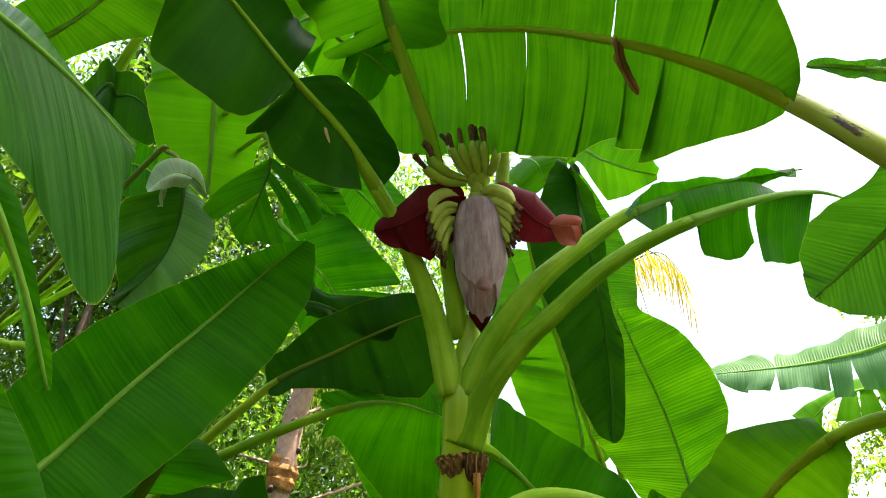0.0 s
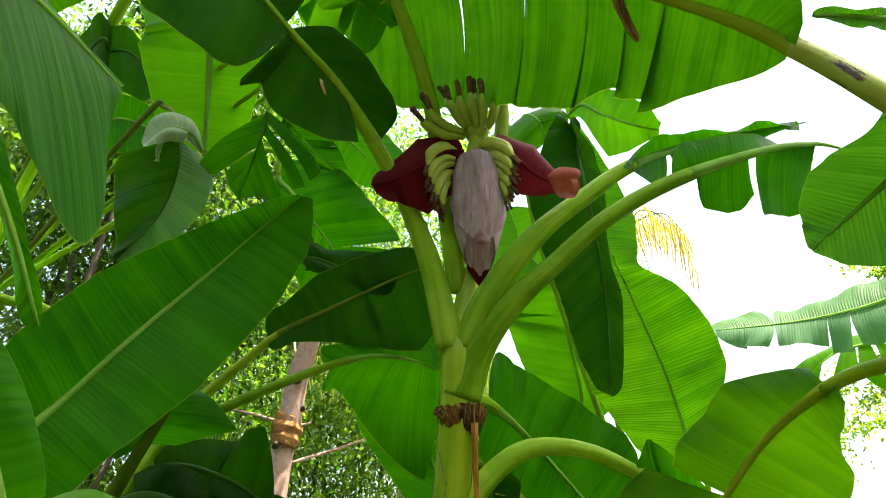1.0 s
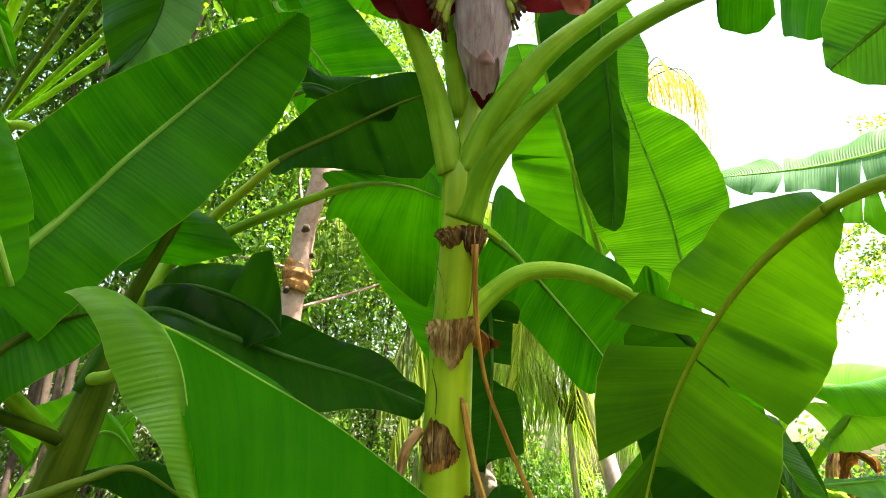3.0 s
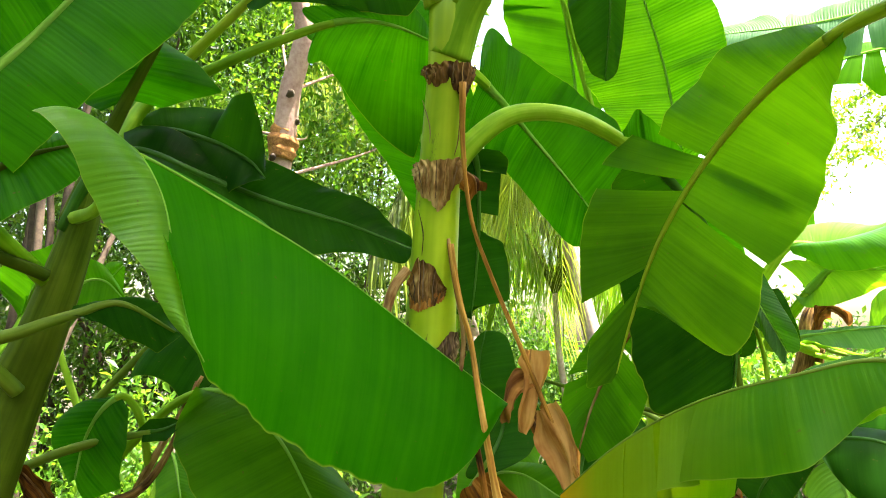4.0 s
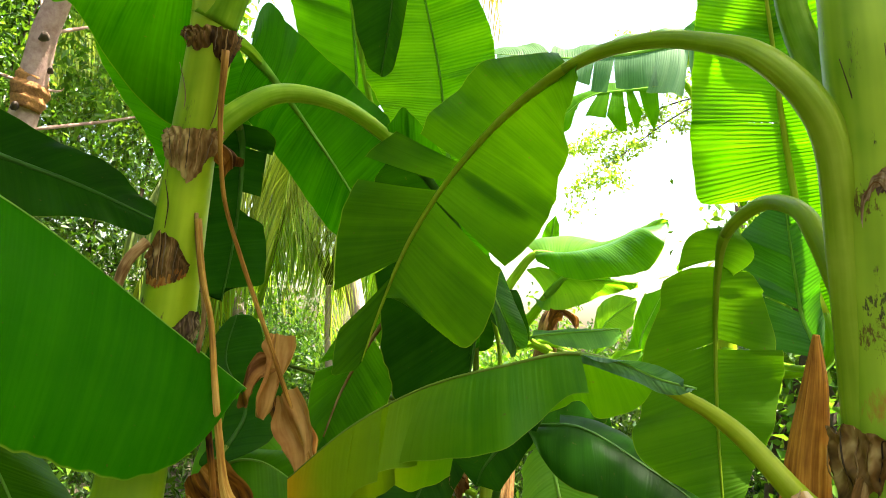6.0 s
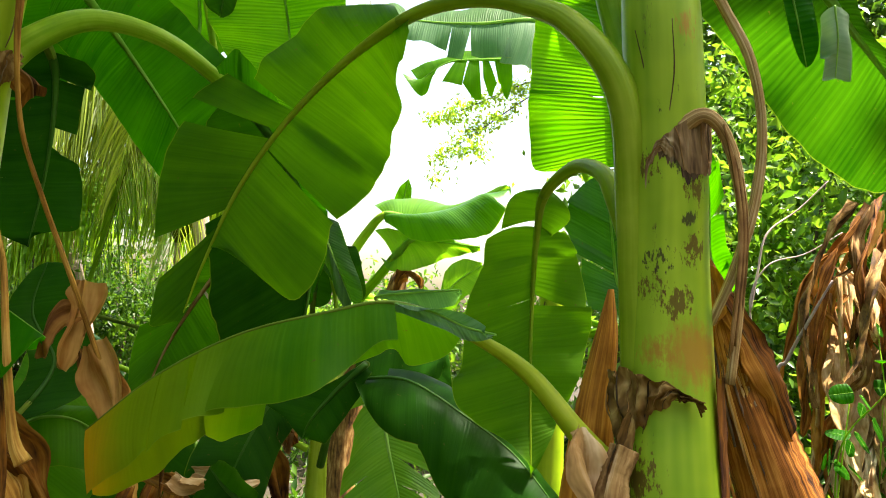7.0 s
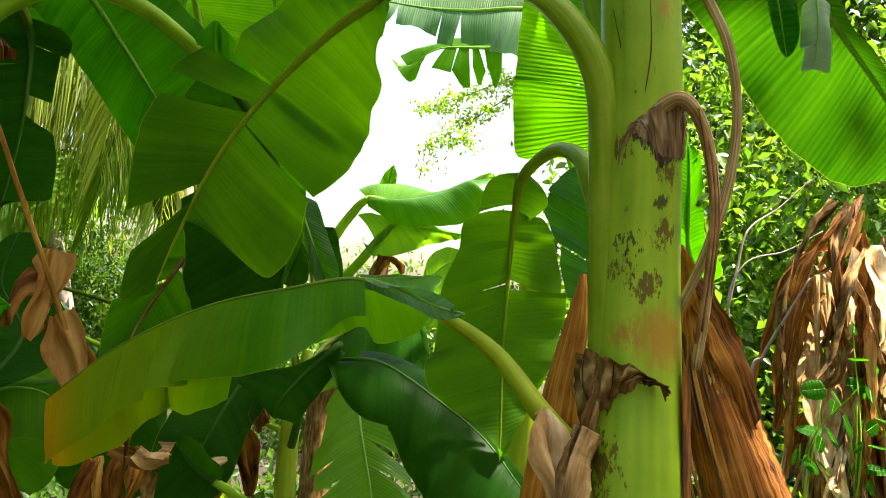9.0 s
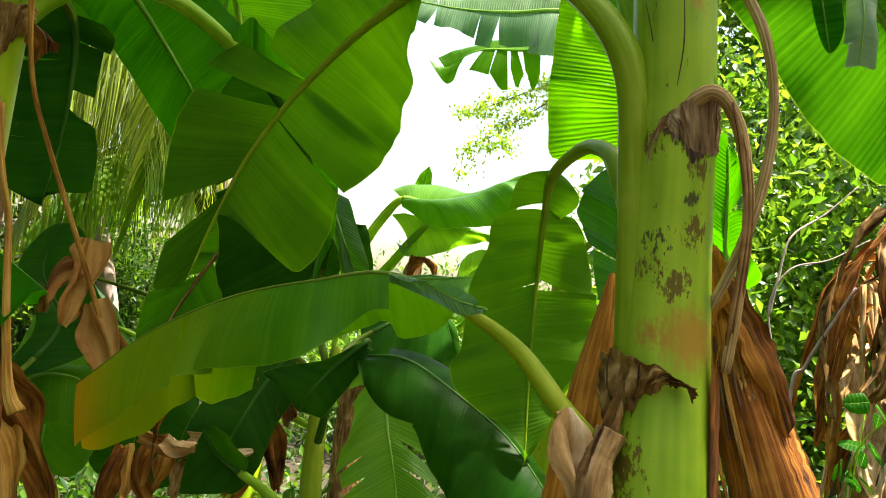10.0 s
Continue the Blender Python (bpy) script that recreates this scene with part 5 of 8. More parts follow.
dead_petiole([(0.074, 1.520, 1.997), (0.078, 1.565, 1.850), (0.100, 1.612, 1.703), (0.149, 1.657, 1.578), (0.221, 1.695, 1.415), (0.290, 1.714, 1.254), (0.342, 1.684, 1.131)], [0.009, 0.0055, 0.005, 0.0055, 0.0055, 0.005], DEAD_ORANGE)
dead_petiole([(0.052, 1.625, 1.652), (0.065, 1.628, 1.569), (0.080, 1.631, 1.501), (0.099, 1.637, 1.434), (0.115, 1.616, 1.328), (0.134, 1.595, 1.215), (0.156, 1.583, 1.104), (0.176, 1.572, 1.063)], [0.008, 0.007, 0.007, 0.0075, 0.0085, 0.016], DEAD_ORANGE)
dead_petiole([(0.046, 1.627, 1.665), (0.060, 1.636, 1.576), (0.083, 1.648, 1.451), (0.074, 1.660, 1.341), (0.074, 1.677, 1.350), (0.063, 1.670, 1.250)], [0.005, 0.006, 0.006, 0.006], DEAD_PALE)
dead_petiole([(-0.047, 1.642, 1.595), (-0.077, 1.626, 1.549), (-0.092, 1.627, 1.487), (-0.099, 1.626, 1.425), (-0.110, 1.635, 1.317)], [0.012, 0.012, 0.009, 0.007], DEAD)
dead_petiole([(0.099, 1.688, 1.273), (0.125, 1.672, 1.150), (0.143, 1.647, 1.034), (0.147, 1.616, 0.926)], [0.008, 0.008, 0.007], DEAD_RED)
# shrivelled blades on the long dead petiole
dead_blade(main, [(0.247, 1.724, 1.416), (0.247, 1.723, 1.350), (0.234, 1.712, 1.285), (0.222, 1.717, 1.226)], 0.042, DEAD_BUFF, 5, "curled tan-brown dead blade", folds=1.7, crush=0.006, twist=0.5)
dead_blade(main, [(0.235, 1.716, 1.350), (0.205, 1.710, 1.330), (0.189, 1.709, 1.285), (0.191, 1.705, 1.247)], 0.03, DEAD_BUFF, 15, "curled rust-brown dead blade", folds=1.0, crush=0.006)
dead_blade(main, [(0.281, 1.731, 1.283), (0.305, 1.714, 1.227), (0.326, 1.702, 1.164), (0.334, 1.698, 1.102)], 0.042, DEAD_BUFF, 6, "curled rust-brown dead blade", folds=1.7, crush=0.006, twist=0.5)
leaf(main, [(0.083, 1.623, 1.824), (0.106, 1.610, 1.801), (0.112, 1.633, 1.773)], 0, [(1, (0.093, 1.626, 1.771))], [(1, (0.122, 1.618, 1.803))], r=(0.002, 0.001), mat=DEAD_RED, rib=DEAD, rough=0.01, name="dead_leaf", label="scrap of dead leaf")
leaf(near, [(0.333, 0.866, 2.648), (0.333, 0.878, 2.616), (0.348, 0.901, 2.579), (0.372, 0.921, 2.550)], 0, [(1, (0.326, 0.871, 2.624)), (2.5, (0.357, 0.917, 2.561))], [(1, (0.340, 0.868, 2.622)), (2.5, (0.375, 0.910, 2.560))], r=(0.002, 0.001), mat=DEAD, rib=DEAD, rough=0.003, name="dead_leaf", label="dry scrap hanging from a midrib")
leaf(main, [(-0.279, 1.135, 2.668), (-0.273, 1.153, 2.625), (-0.266, 1.181, 2.595)], 0, [(1, (-0.286, 1.151, 2.623))], [(1, (-0.256, 1.155, 2.627))], r=(0.002, 0.001), mat=DEAD_PALE, rib=DEAD, rough=0.006, name="dead_leaf", label="dry scrap hanging from a leaf")

# the spotted stem
stem_patch(near, NEAR_AXIS, NEAR_GIRTH, (-0.62, -0.78, 0), [(-20, 1.670, 1.661), (-2, 1.673, 1.654), (10, 1.662, 1.636), (19, 1.657, 1.620), (30, 1.654, 1.629), (41, 1.656, 1.635)], DEAD_BLACK, "blackened lower edge of the dry sheath", 5, lift=0.0, fold=0.0, crumple=0.0008, flare=0.0, rag=0.022)
stem_patch(near, NEAR_AXIS, NEAR_GIRTH, (-0.62, -0.78, 0), [(-36, 1.636, 1.609), (-33, 1.659, 1.646), (-20, 1.682, 1.666), (-2, 1.701, 1.662), (13, 1.714, 1.638), (25, 1.724, 1.634), (41, 1.732, 1.637), (75, 1.728, 1.645)], DEAD_FADED, "faded papery sheath hugging the stem", 12, lift=0.002, fold=0.003, folds=6.0, crumple=0.001, flare=0.003, gather=42, rag=0.008, tails=6)
stem_patch(near, NEAR_AXIS, NEAR_GIRTH, (-0.62, -0.78, 0), [(-115, 1.318, 1.225), (-84, 1.313, 1.202), (-59, 1.324, 1.216), (-39, 1.319, 1.240), (-26, 1.312, 1.261), (-5, 1.300, 1.282), (10, 1.292, 1.282), (20, 1.285, 1.278), (24, 1.278, 1.260)], DEAD_GREY, "crumpled grey-brown sheath folded down over the stem", 6, lift=0.012, fold=0.014, folds=3.0, flare=0.010, crumple=0.005, gather=-70, rag=0.012, tails=12)
dead_blade(near, [(0.993, 0.842, 1.249), (0.973, 0.837, 1.207), (0.958, 0.835, 1.164), (0.951, 0.834, 1.097)], 0.022, DEAD_GREY, 66, "twisted tail of the shrivelled sheath", name="dry_sheath", folds=1.8, crush=0.010, twist=0.6)
tube("dry_sheath", [(0.979, 0.836, 1.201), (0.960, 0.834, 1.164), (0.950, 0.831, 1.123), (0.943, 0.828, 1.033)], [0.020, 0.018, 0.024, 0.022], DEAD_PALE, near, "papery twisted tail of a dry sheath", n=40, seg=16, rough=0.35, seed=9)
# sheath edges on the spotted stem
for pts in [[(0.945, 0.814, 1.859), (0.966, 0.812, 1.799), (0.986, 0.818, 1.749), (0.994, 0.841, 1.680), (1.004, 0.853, 1.618)], [(0.968, 0.760, 1.866), (0.986, 0.769, 1.792), (0.997, 0.786, 1.728)], [(1.004, 0.853, 1.618), (1.021, 0.864, 1.507), (1.034, 0.863, 1.338)], [(1.076, 0.795, 1.273), (1.078, 0.784, 1.222), (1.069, 0.770, 1.088)]]:
    tube("sheath_edge", pts, [0.0007, 0.0013, 0.0007], DEAD_BLACK, near, n=20, seg=6, rough=0.3)
wrap(near, (1.086, 0.850, 1.313), (1.061, 0.798, 0.911), 0.078, (0.75, -1.0, 0), 22, 22, DEAD_RED, "rust-brown sheath edge", seed=7, flare=0.0, rough=0.004)
dead_blade(near, [(0.935, 0.891, 1.222), (0.932, 0.866, 1.193), (0.935, 0.851, 1.144), (0.935, 0.842, 1.079)], 0.034, DEAD_PALE, 21, "papery grey sheath peeling away", name="dry_sheath", folds=1.6, twist=0.3)
tube("old_sheath", [(1.130, 1.038, 1.462), (1.117, 1.032, 1.372), (1.090, 1.025, 1.243), (1.060, 1.007, 1.122), (1.033, 0.984, 0.982), (1.015, 0.959, 0.807)], [0.006, 0.022, 0.034, 0.042, 0.05, 0.055], DEAD_AMBER, near, "orange-brown dead sheath beside the stem", n=60, seg=26, rough=0.10, seed=3)
tube("old_sheath", [(1.241, 0.913, 1.526), (1.267, 0.895, 1.420), (1.287, 0.870, 1.307), (1.304, 0.830, 1.190), (1.324, 0.793, 1.069), (1.350, 0.749, 0.882)], [0.012, 0.042, 0.056, 0.066, 0.078, 0.09], DEAD_RUST, near, "broad fibrous rust-brown dead sheath", n=70, seg=34, rough=0.13, seed=4)
rs = np.random.RandomState(12)
for k in range(16):
    u = (k + rs.rand()) / 16 * 2 - 1
    w0, w1 = 0.034 * u, 0.075 * u
    q = [np.array((1.249, 0.889, 1.451)) + (w0 * 0.75, -w0 * 0.7, 0.02 * rs.rand()), np.array((1.244, 0.837, 1.309)) + (w0 * 0.95, -w0 * 0.9 + 0.03 * u * u, 0), np.array((1.254, 0.794, 1.198)) + (w1 * 0.7, -w1 * 0.65 + 0.03 * u * u, 0), np.array((1.264, 0.755, 1.093)) + (w1 * 0.78, -w1 * 0.72 + 0.03 * u * u, 0), np.array((1.280, 0.722, 0.976)) + (w1 * 0.85, -w1 * 0.8, 0)]
    n_end = 3 + k % 3
    tube("dry_strand", q[:n_end], [0.002, 0.006, 0.005, 0.003], (DEAD, DEAD_ORANGE, DEAD_RED, DEAD_BLACK)[k % 4], near, n=26, seg=6, rough=0.35, seed=k, squash=0.5)
leaf(near, [(1.221, 0.867, 1.469), (1.247, 0.828, 1.390), (1.273, 0.791, 1.305), (1.292, 0.767, 1.221)], 0, [(1, (1.236, 0.843, 1.379)), (2, (1.259, 0.809, 1.293))], [(1, (1.268, 0.827, 1.402)), (2, (1.296, 0.787, 1.316))], r=(0.002, 0.001), mat=DEAD_RUST, rib=DEAD, rough=0.012, name="dry_shred", label="curling shred of dry sheath", base=0.2, tip=0.5)
leaf(near, [(1.201, 0.872, 1.509), (1.209, 0.859, 1.448), (1.203, 0.857, 1.376)], 0, [(1, (1.192, 0.867, 1.436))], [(1, (1.226, 0.851, 1.449))], r=(0.002, 0.001), mat=DEAD_RED, rib=DEAD, rough=0.014, name="dry_shred", label="curling shred of dry sheath", base=0.2, tip=0.5)
tube("dead_petiole", [(1.020, 0.784, 1.708), (1.038, 0.755, 1.726), (1.068, 0.743, 1.705), (1.101, 0.741, 1.647), (1.132, 0.749, 1.552), (1.139, 0.761, 1.424), (1.133, 0.769, 1.309)], [0.014, 0.011, 0.010, 0.010, 0.009, 0.009, 0.008], DRY_STALK, near, "dry petiole bent over and hanging", n=50, seg=9, rough=0.16)
tube("dead_petiole", [(1.019, 0.767, 1.999), (1.077, 0.748, 1.906), (1.115, 0.729, 1.826), (1.140, 0.725, 1.727), (1.153, 0.741, 1.620), (1.146, 0.768, 1.508), (1.127, 0.804, 1.403)], [0.010, 0.008, 0.008, 0.007, 0.008, 0.009, 0.007], DRY_STALK, near, "long dry petiole curving down", n=50, seg=9, rough=0.16)
for k in range(5):
    tube("dry_strand", [np.array((1.061, 0.735, 1.711)) + (0.003 * k, 0.002 * k, 0), np.array((1.099, 0.735, 1.637)) + (0.004 * k - 0.01, 0, 0), np.array((1.125, 0.742, 1.532)) + (0.004 * k - 0.01, 0, 0), np.array((1.132, 0.759, 1.350)) + (0.006 * k - 0.015, 0, 0.01 * k)],
         [0.002, 0.003, 0.003, 0.002], DEAD_PALE if k % 2 else DEAD, near, n=20, seg=6, rough=0.3, seed=k + 40)

# sun on this shred is painted with the pale blade colour
leaf(near, [(1.380, 0.748, 2.006), (1.391, 0.748, 1.943), (1.411, 0.764, 1.878)], 0, [(1, (1.374, 0.766, 1.933)), (1.8, (1.390, 0.779, 1.883))], [(1, (1.420, 0.738, 1.938)), (1.8, (1.437, 0.751, 1.884))], r=(0.002, 0.001), mat=BLADE_PALE, base=0.1, tip=0.05, name="leaf_shred", label="pale hanging shred of torn leaf")
leaf(near, [(1.344, 0.808, 2.039), (1.361, 0.804, 1.975), (1.392, 0.808, 1.908)], 0, [(1, (1.351, 0.818, 1.976))], [(1, (1.389, 0.787, 1.984))], r=(0.002, 0.001), mat=BLADE, base=0.1, tip=0.8, name="leaf_shred", label="green hanging shred of torn leaf")


# ---- more leaves of the flowering plant, seen behind it ----
leaf(main, [(0.046, 1.659, 2.004), (0.088, 1.749, 2.120), (0.178, 1.959, 2.141), (0.299, 2.141, 2.084), (0.429, 2.199, 1.951), (0.541, 2.244, 1.822)], 1.5,
     [(2.2, (0.216, 1.981, 2.303)), (3, (0.407, 2.113, 2.245)), (4, (0.573, 2.159, 2.138))], [(2.2, (0.152, 2.086, 2.022)), (3, (0.229, 2.179, 1.973)), (4, (0.401, 2.276, 1.798))], r=(0.02, 0.012, 0.003), mat=BLADE, tip=0.25)
leaf(main, [(0.025, 1.751, 1.891), (0.085, 1.933, 2.003), (0.130, 2.033, 1.959), (0.141, 2.068, 1.815), (0.135, 2.095, 1.650), (0.120, 2.108, 1.500)], 1.5,
     [(2, (0.023, 2.048, 1.910)), (3, (-0.008, 2.082, 1.747)), (4, (-0.023, 2.102, 1.598))],
     [(1.6, (0.195, 1.995, 1.981)), (1.9, (0.227, 2.018, 1.961)), (2.15, (0.220, 2.035, 1.927)), None, (2.2, (0.204, 2.038, 1.926)), (2.6, (0.200, 2.050, 1.873)), (3, (0.196, 2.060, 1.807)), None, (3.3, (0.160, 2.074, 1.750)), (3.5, (0.211, 2.078, 1.730)), (4, (0.228, 2.081, 1.668)), (4.6, (0.232, 2.092, 1.552)), (4.9, (0.129, 2.095, 1.538))], r=(0.016, 0.01, 0.003), tears=(2, 4), mat=BLADE_DARK, droop=0.03)

# ---- plant behind, towards the right: the big back-lit leaf ----
rear = thing("banana_plant", (0.95, 2.95, 0.0), "banana plant behind, its leaves lit through from above", "banana plant")
tube("pseudostem", [(0.95, 2.95, -0.03), (0.95, 2.95, 0.7), (0.92, 2.93, 1.3), (0.86, 2.9, 1.65)], [0.08, 0.07, 0.05, 0.03], STEM, rear, n=30, seg=14)
leaf(rear, [(0.900, 2.920, 1.400), (0.923, 2.498, 1.970), (0.872, 2.428, 2.141), (0.808, 2.362, 2.396), (0.709, 2.280, 2.641), (0.628, 2.227, 2.855), (0.577, 2.229, 3.104), (0.480, 2.191, 3.331)], 1.3,
     [(2, (0.674, 2.474, 2.197)), (3, (0.552, 2.447, 2.363)), (4, (0.461, 2.347, 2.631)), (5, (0.414, 2.261, 2.877))],
     [None, (1.4, (0.916, 2.378, 2.074)), (2, (0.965, 2.316, 2.232)), (3, (0.980, 2.233, 2.426)), (3.5, (0.930, 2.209, 2.572)), (4, (0.842, 2.199, 2.693)), (4.6, (0.717, 2.205, 2.766)), (5.1, (0.730, 2.203, 2.862)), (5.6, (0.738, 2.210, 2.967)), (6, (0.707, 2.198, 3.077)), (6.5, (0.647, 2.172, 3.208)), (7, (0.525, 2.105, 3.399))], r=(0.014, 0.007, 0.004, 0.002), mat=BLADE_RIBBED, tip=0.35, base=0.08)
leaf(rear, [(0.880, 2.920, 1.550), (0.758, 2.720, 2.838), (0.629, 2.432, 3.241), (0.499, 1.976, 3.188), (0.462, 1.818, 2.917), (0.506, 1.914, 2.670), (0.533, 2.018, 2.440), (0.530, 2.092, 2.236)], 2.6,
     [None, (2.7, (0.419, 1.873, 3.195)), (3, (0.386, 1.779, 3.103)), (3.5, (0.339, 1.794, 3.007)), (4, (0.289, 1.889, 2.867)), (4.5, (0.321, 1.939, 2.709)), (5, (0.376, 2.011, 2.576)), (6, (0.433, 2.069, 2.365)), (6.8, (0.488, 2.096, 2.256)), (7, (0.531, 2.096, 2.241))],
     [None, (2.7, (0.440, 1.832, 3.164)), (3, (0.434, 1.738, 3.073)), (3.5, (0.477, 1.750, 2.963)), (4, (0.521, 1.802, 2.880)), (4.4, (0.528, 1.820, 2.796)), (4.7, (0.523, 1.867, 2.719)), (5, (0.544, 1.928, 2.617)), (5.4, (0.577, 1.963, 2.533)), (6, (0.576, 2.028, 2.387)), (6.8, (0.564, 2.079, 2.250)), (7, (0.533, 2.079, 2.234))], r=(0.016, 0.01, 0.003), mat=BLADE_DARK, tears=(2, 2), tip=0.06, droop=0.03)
leaf(rear, [(0.85, 2.9, 1.6), (0.585, 2.746, 2.255), (0.559, 2.685, 2.452), (0.511, 2.604, 2.664), (0.463, 2.509, 2.861), (0.353, 2.527, 3.013), (0.290, 2.503, 3.228)], 1.2,
     [(2, (0.343, 2.703, 2.496)), (3, (0.262, 2.623, 2.697)), (4, (0.241, 2.531, 2.874))], [(2, (0.709, 2.637, 2.483)), (3, (0.719, 2.545, 2.684)), (4, (0.641, 2.448, 2.899))], r=(0.010, 0.006, 0.003), mat=BLADE_YOUNG, tears=(1, 1))
leaf(rear, [(0.860, 2.900, 1.650), (0.541, 2.501, 2.999), (0.483, 2.272, 3.364), (0.545, 2.094, 3.439), (0.634, 2.031, 3.334), (0.715, 1.972, 3.235), (0.806, 1.977, 3.217)], 2.5,
     [None, (2.6, (0.499, 2.115, 3.453)), (3, (0.559, 2.045, 3.473)), (4, (0.667, 1.961, 3.405)), (5, (0.763, 1.907, 3.270)), (6, (0.802, 1.938, 3.205))],
     [None, (2.6, (0.518, 2.146, 3.405)), (3.2, (0.550, 2.084, 3.366)), (3.7, (0.592, 2.082, 3.272)), (4, (0.643, 2.102, 3.186)), (4.6, (0.698, 2.047, 3.169)), (5.2, (0.755, 1.997, 3.175)), (6, (0.810, 1.984, 3.201))], r=(0.014, 0.01, 0.003), mat=BLADE_YOUNG, tears=(2, 3))
leaf(rear, [(0.86, 2.9, 1.65), (0.400, 2.375, 2.928), (0.332, 2.142, 3.292), (0.320, 2.079, 3.372), (0.365, 2.017, 3.305), (0.398, 2.069, 3.235)], 2.2, [(3.5, (0.257, 2.069, 3.263))], [(3.5, (0.452, 2.042, 3.385))], r=(0.014, 0.003), mat=BLADE_YOUNG)

# ---- plant behind the spotted stem ----
back = thing("banana_plant", (1.875, 2.125, 0.000), "banana plant with wide ribbed bright green leaves", "banana plant")
tube("pseudostem", [(1.875, 2.125, -0.033), (1.875, 2.125, 0.767), (1.833, 2.083, 1.433), (1.792, 2.042, 1.725)], [0.08, 0.07, 0.05, 0.03], STEM, back, n=30, seg=14)
leaf(back, [(1.817, 2.083, 1.350), (1.807, 1.630, 1.421), (1.769, 1.646, 1.686), (1.717, 1.642, 1.921), (1.659, 1.622, 2.118), (1.596, 1.586, 2.305), (1.509, 1.535, 2.508), (1.391, 1.469, 2.715)], 1.3,
     [(2.95, (1.637, 1.719, 1.901)), (3, (1.572, 1.755, 1.901)), (3.1, (1.506, 1.796, 1.865)), (3.35, (1.481, 1.796, 1.928)), (3.8, (1.451, 1.778, 2.086)), (4, (1.443, 1.769, 2.128)), None, (4.03, (1.443, 1.766, 2.135)), (5, (1.401, 1.699, 2.345)), (6, (1.348, 1.616, 2.537))],
     [(2, (1.900, 1.549, 1.738)), (3, (1.899, 1.486, 1.945)), (4, (1.854, 1.459, 2.132)), (5, (1.770, 1.435, 2.344))], r=(0.016, 0.018, 0.012, 0.005), mat=BLADE_RIBBED, tears=(2, 2), droop=0.02, wave=0.012, midrib=PETIOLE_YELLOW)
# separate greyer blade: the ribbed leaf's shadowed lower part, shade put into its colour
leaf(back, [(1.817, 2.083, 1.450), (1.706, 1.579, 1.399), (1.671, 1.582, 1.552), (1.628, 1.567, 1.701), (1.587, 1.550, 1.856)], 0.8,
     [(1.3, (1.620, 1.647, 1.448)), (1.7, (1.606, 1.668, 1.545)), (2, (1.604, 1.662, 1.601)), None, (2.05, (1.588, 1.670, 1.622)), (2.5, (1.538, 1.689, 1.711)), (3, (1.535, 1.661, 1.773)), (3.6, (1.550, 1.611, 1.826)), (4, (1.578, 1.556, 1.855))],
     [None, (1.3, (1.711, 1.540, 1.504)), (2.5, (1.667, 1.501, 1.668)), (4, (1.598, 1.544, 1.858))], r=(0.012, 0.003), mat=BLADE_GREY, droop=0.02)
leaf(back, [(1.817, 2.083, 1.517), (1.889, 1.422, 1.470), (1.814, 1.360, 1.631), (1.793, 1.347, 1.778), (1.764, 1.335, 1.905)], 0.8, [(2, (1.742, 1.429, 1.693)), (3, (1.719, 1.417, 1.824))], [(2, (1.838, 1.318, 1.682)), (3, (1.809, 1.316, 1.810))], r=(0.012, 0.003), mat=BLADE, tears=(2, 4))
leaf(back, [(1.817, 2.083, 1.558), (1.873, 1.629, 2.009), (1.738, 1.575, 2.400), (1.649, 1.569, 2.541), (1.587, 1.574, 2.439), (1.582, 1.614, 2.385)], 2.4, [(4, (1.506, 1.621, 2.481))], [(4, (1.652, 1.515, 2.425))], r=(0.012, 0.003), mat=BLADE_DARK)

# ---- low plant in the middle distance ----
mid_plant = thing("banana_plant", (0.875, 2.292, 0.000), "young banana plant with glossy dark and bright leaves", "banana plant")
tube("pseudostem", [(0.875, 2.292, -0.033), (0.972, 2.039, 0.414), (0.927, 2.009, 0.783), (0.922, 2.013, 0.978), (0.936, 2.027, 1.092), (0.960, 2.031, 1.211)], [0.05, 0.045, 0.032, 0.028, 0.023, 0.014], PETIOLE_OLIVE, mid_plant, "slender green stem", n=30, seg=14, rough=0.02)
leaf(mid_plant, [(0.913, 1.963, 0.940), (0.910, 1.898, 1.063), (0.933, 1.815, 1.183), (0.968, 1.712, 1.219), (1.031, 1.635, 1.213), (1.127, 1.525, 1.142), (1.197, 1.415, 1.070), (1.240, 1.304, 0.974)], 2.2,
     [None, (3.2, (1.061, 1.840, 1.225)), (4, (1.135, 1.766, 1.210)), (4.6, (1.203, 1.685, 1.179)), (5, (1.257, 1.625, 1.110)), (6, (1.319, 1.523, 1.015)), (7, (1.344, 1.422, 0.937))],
     [(2.1, (0.892, 1.708, 1.189)), (2.6, (0.904, 1.663, 1.152)), (3.2, (0.929, 1.611, 1.104)), (3.7, (0.963, 1.569, 1.080)), (4, (0.993, 1.535, 1.079)), None, (4, (0.999, 1.532, 1.070)), (4.5, (1.020, 1.493, 1.004)), (5, (1.044, 1.446, 0.949)), (6, (1.052, 1.368, 0.882)), (7, (1.155, 1.292, 0.871))], r=(0.012, 0.01, 0.006, 0.004, 0.003, 0.002), mat=BLADE_DARKEST, tears=(1, 1), arch=(0.1, 0.12), rib=MIDRIB_DARK)
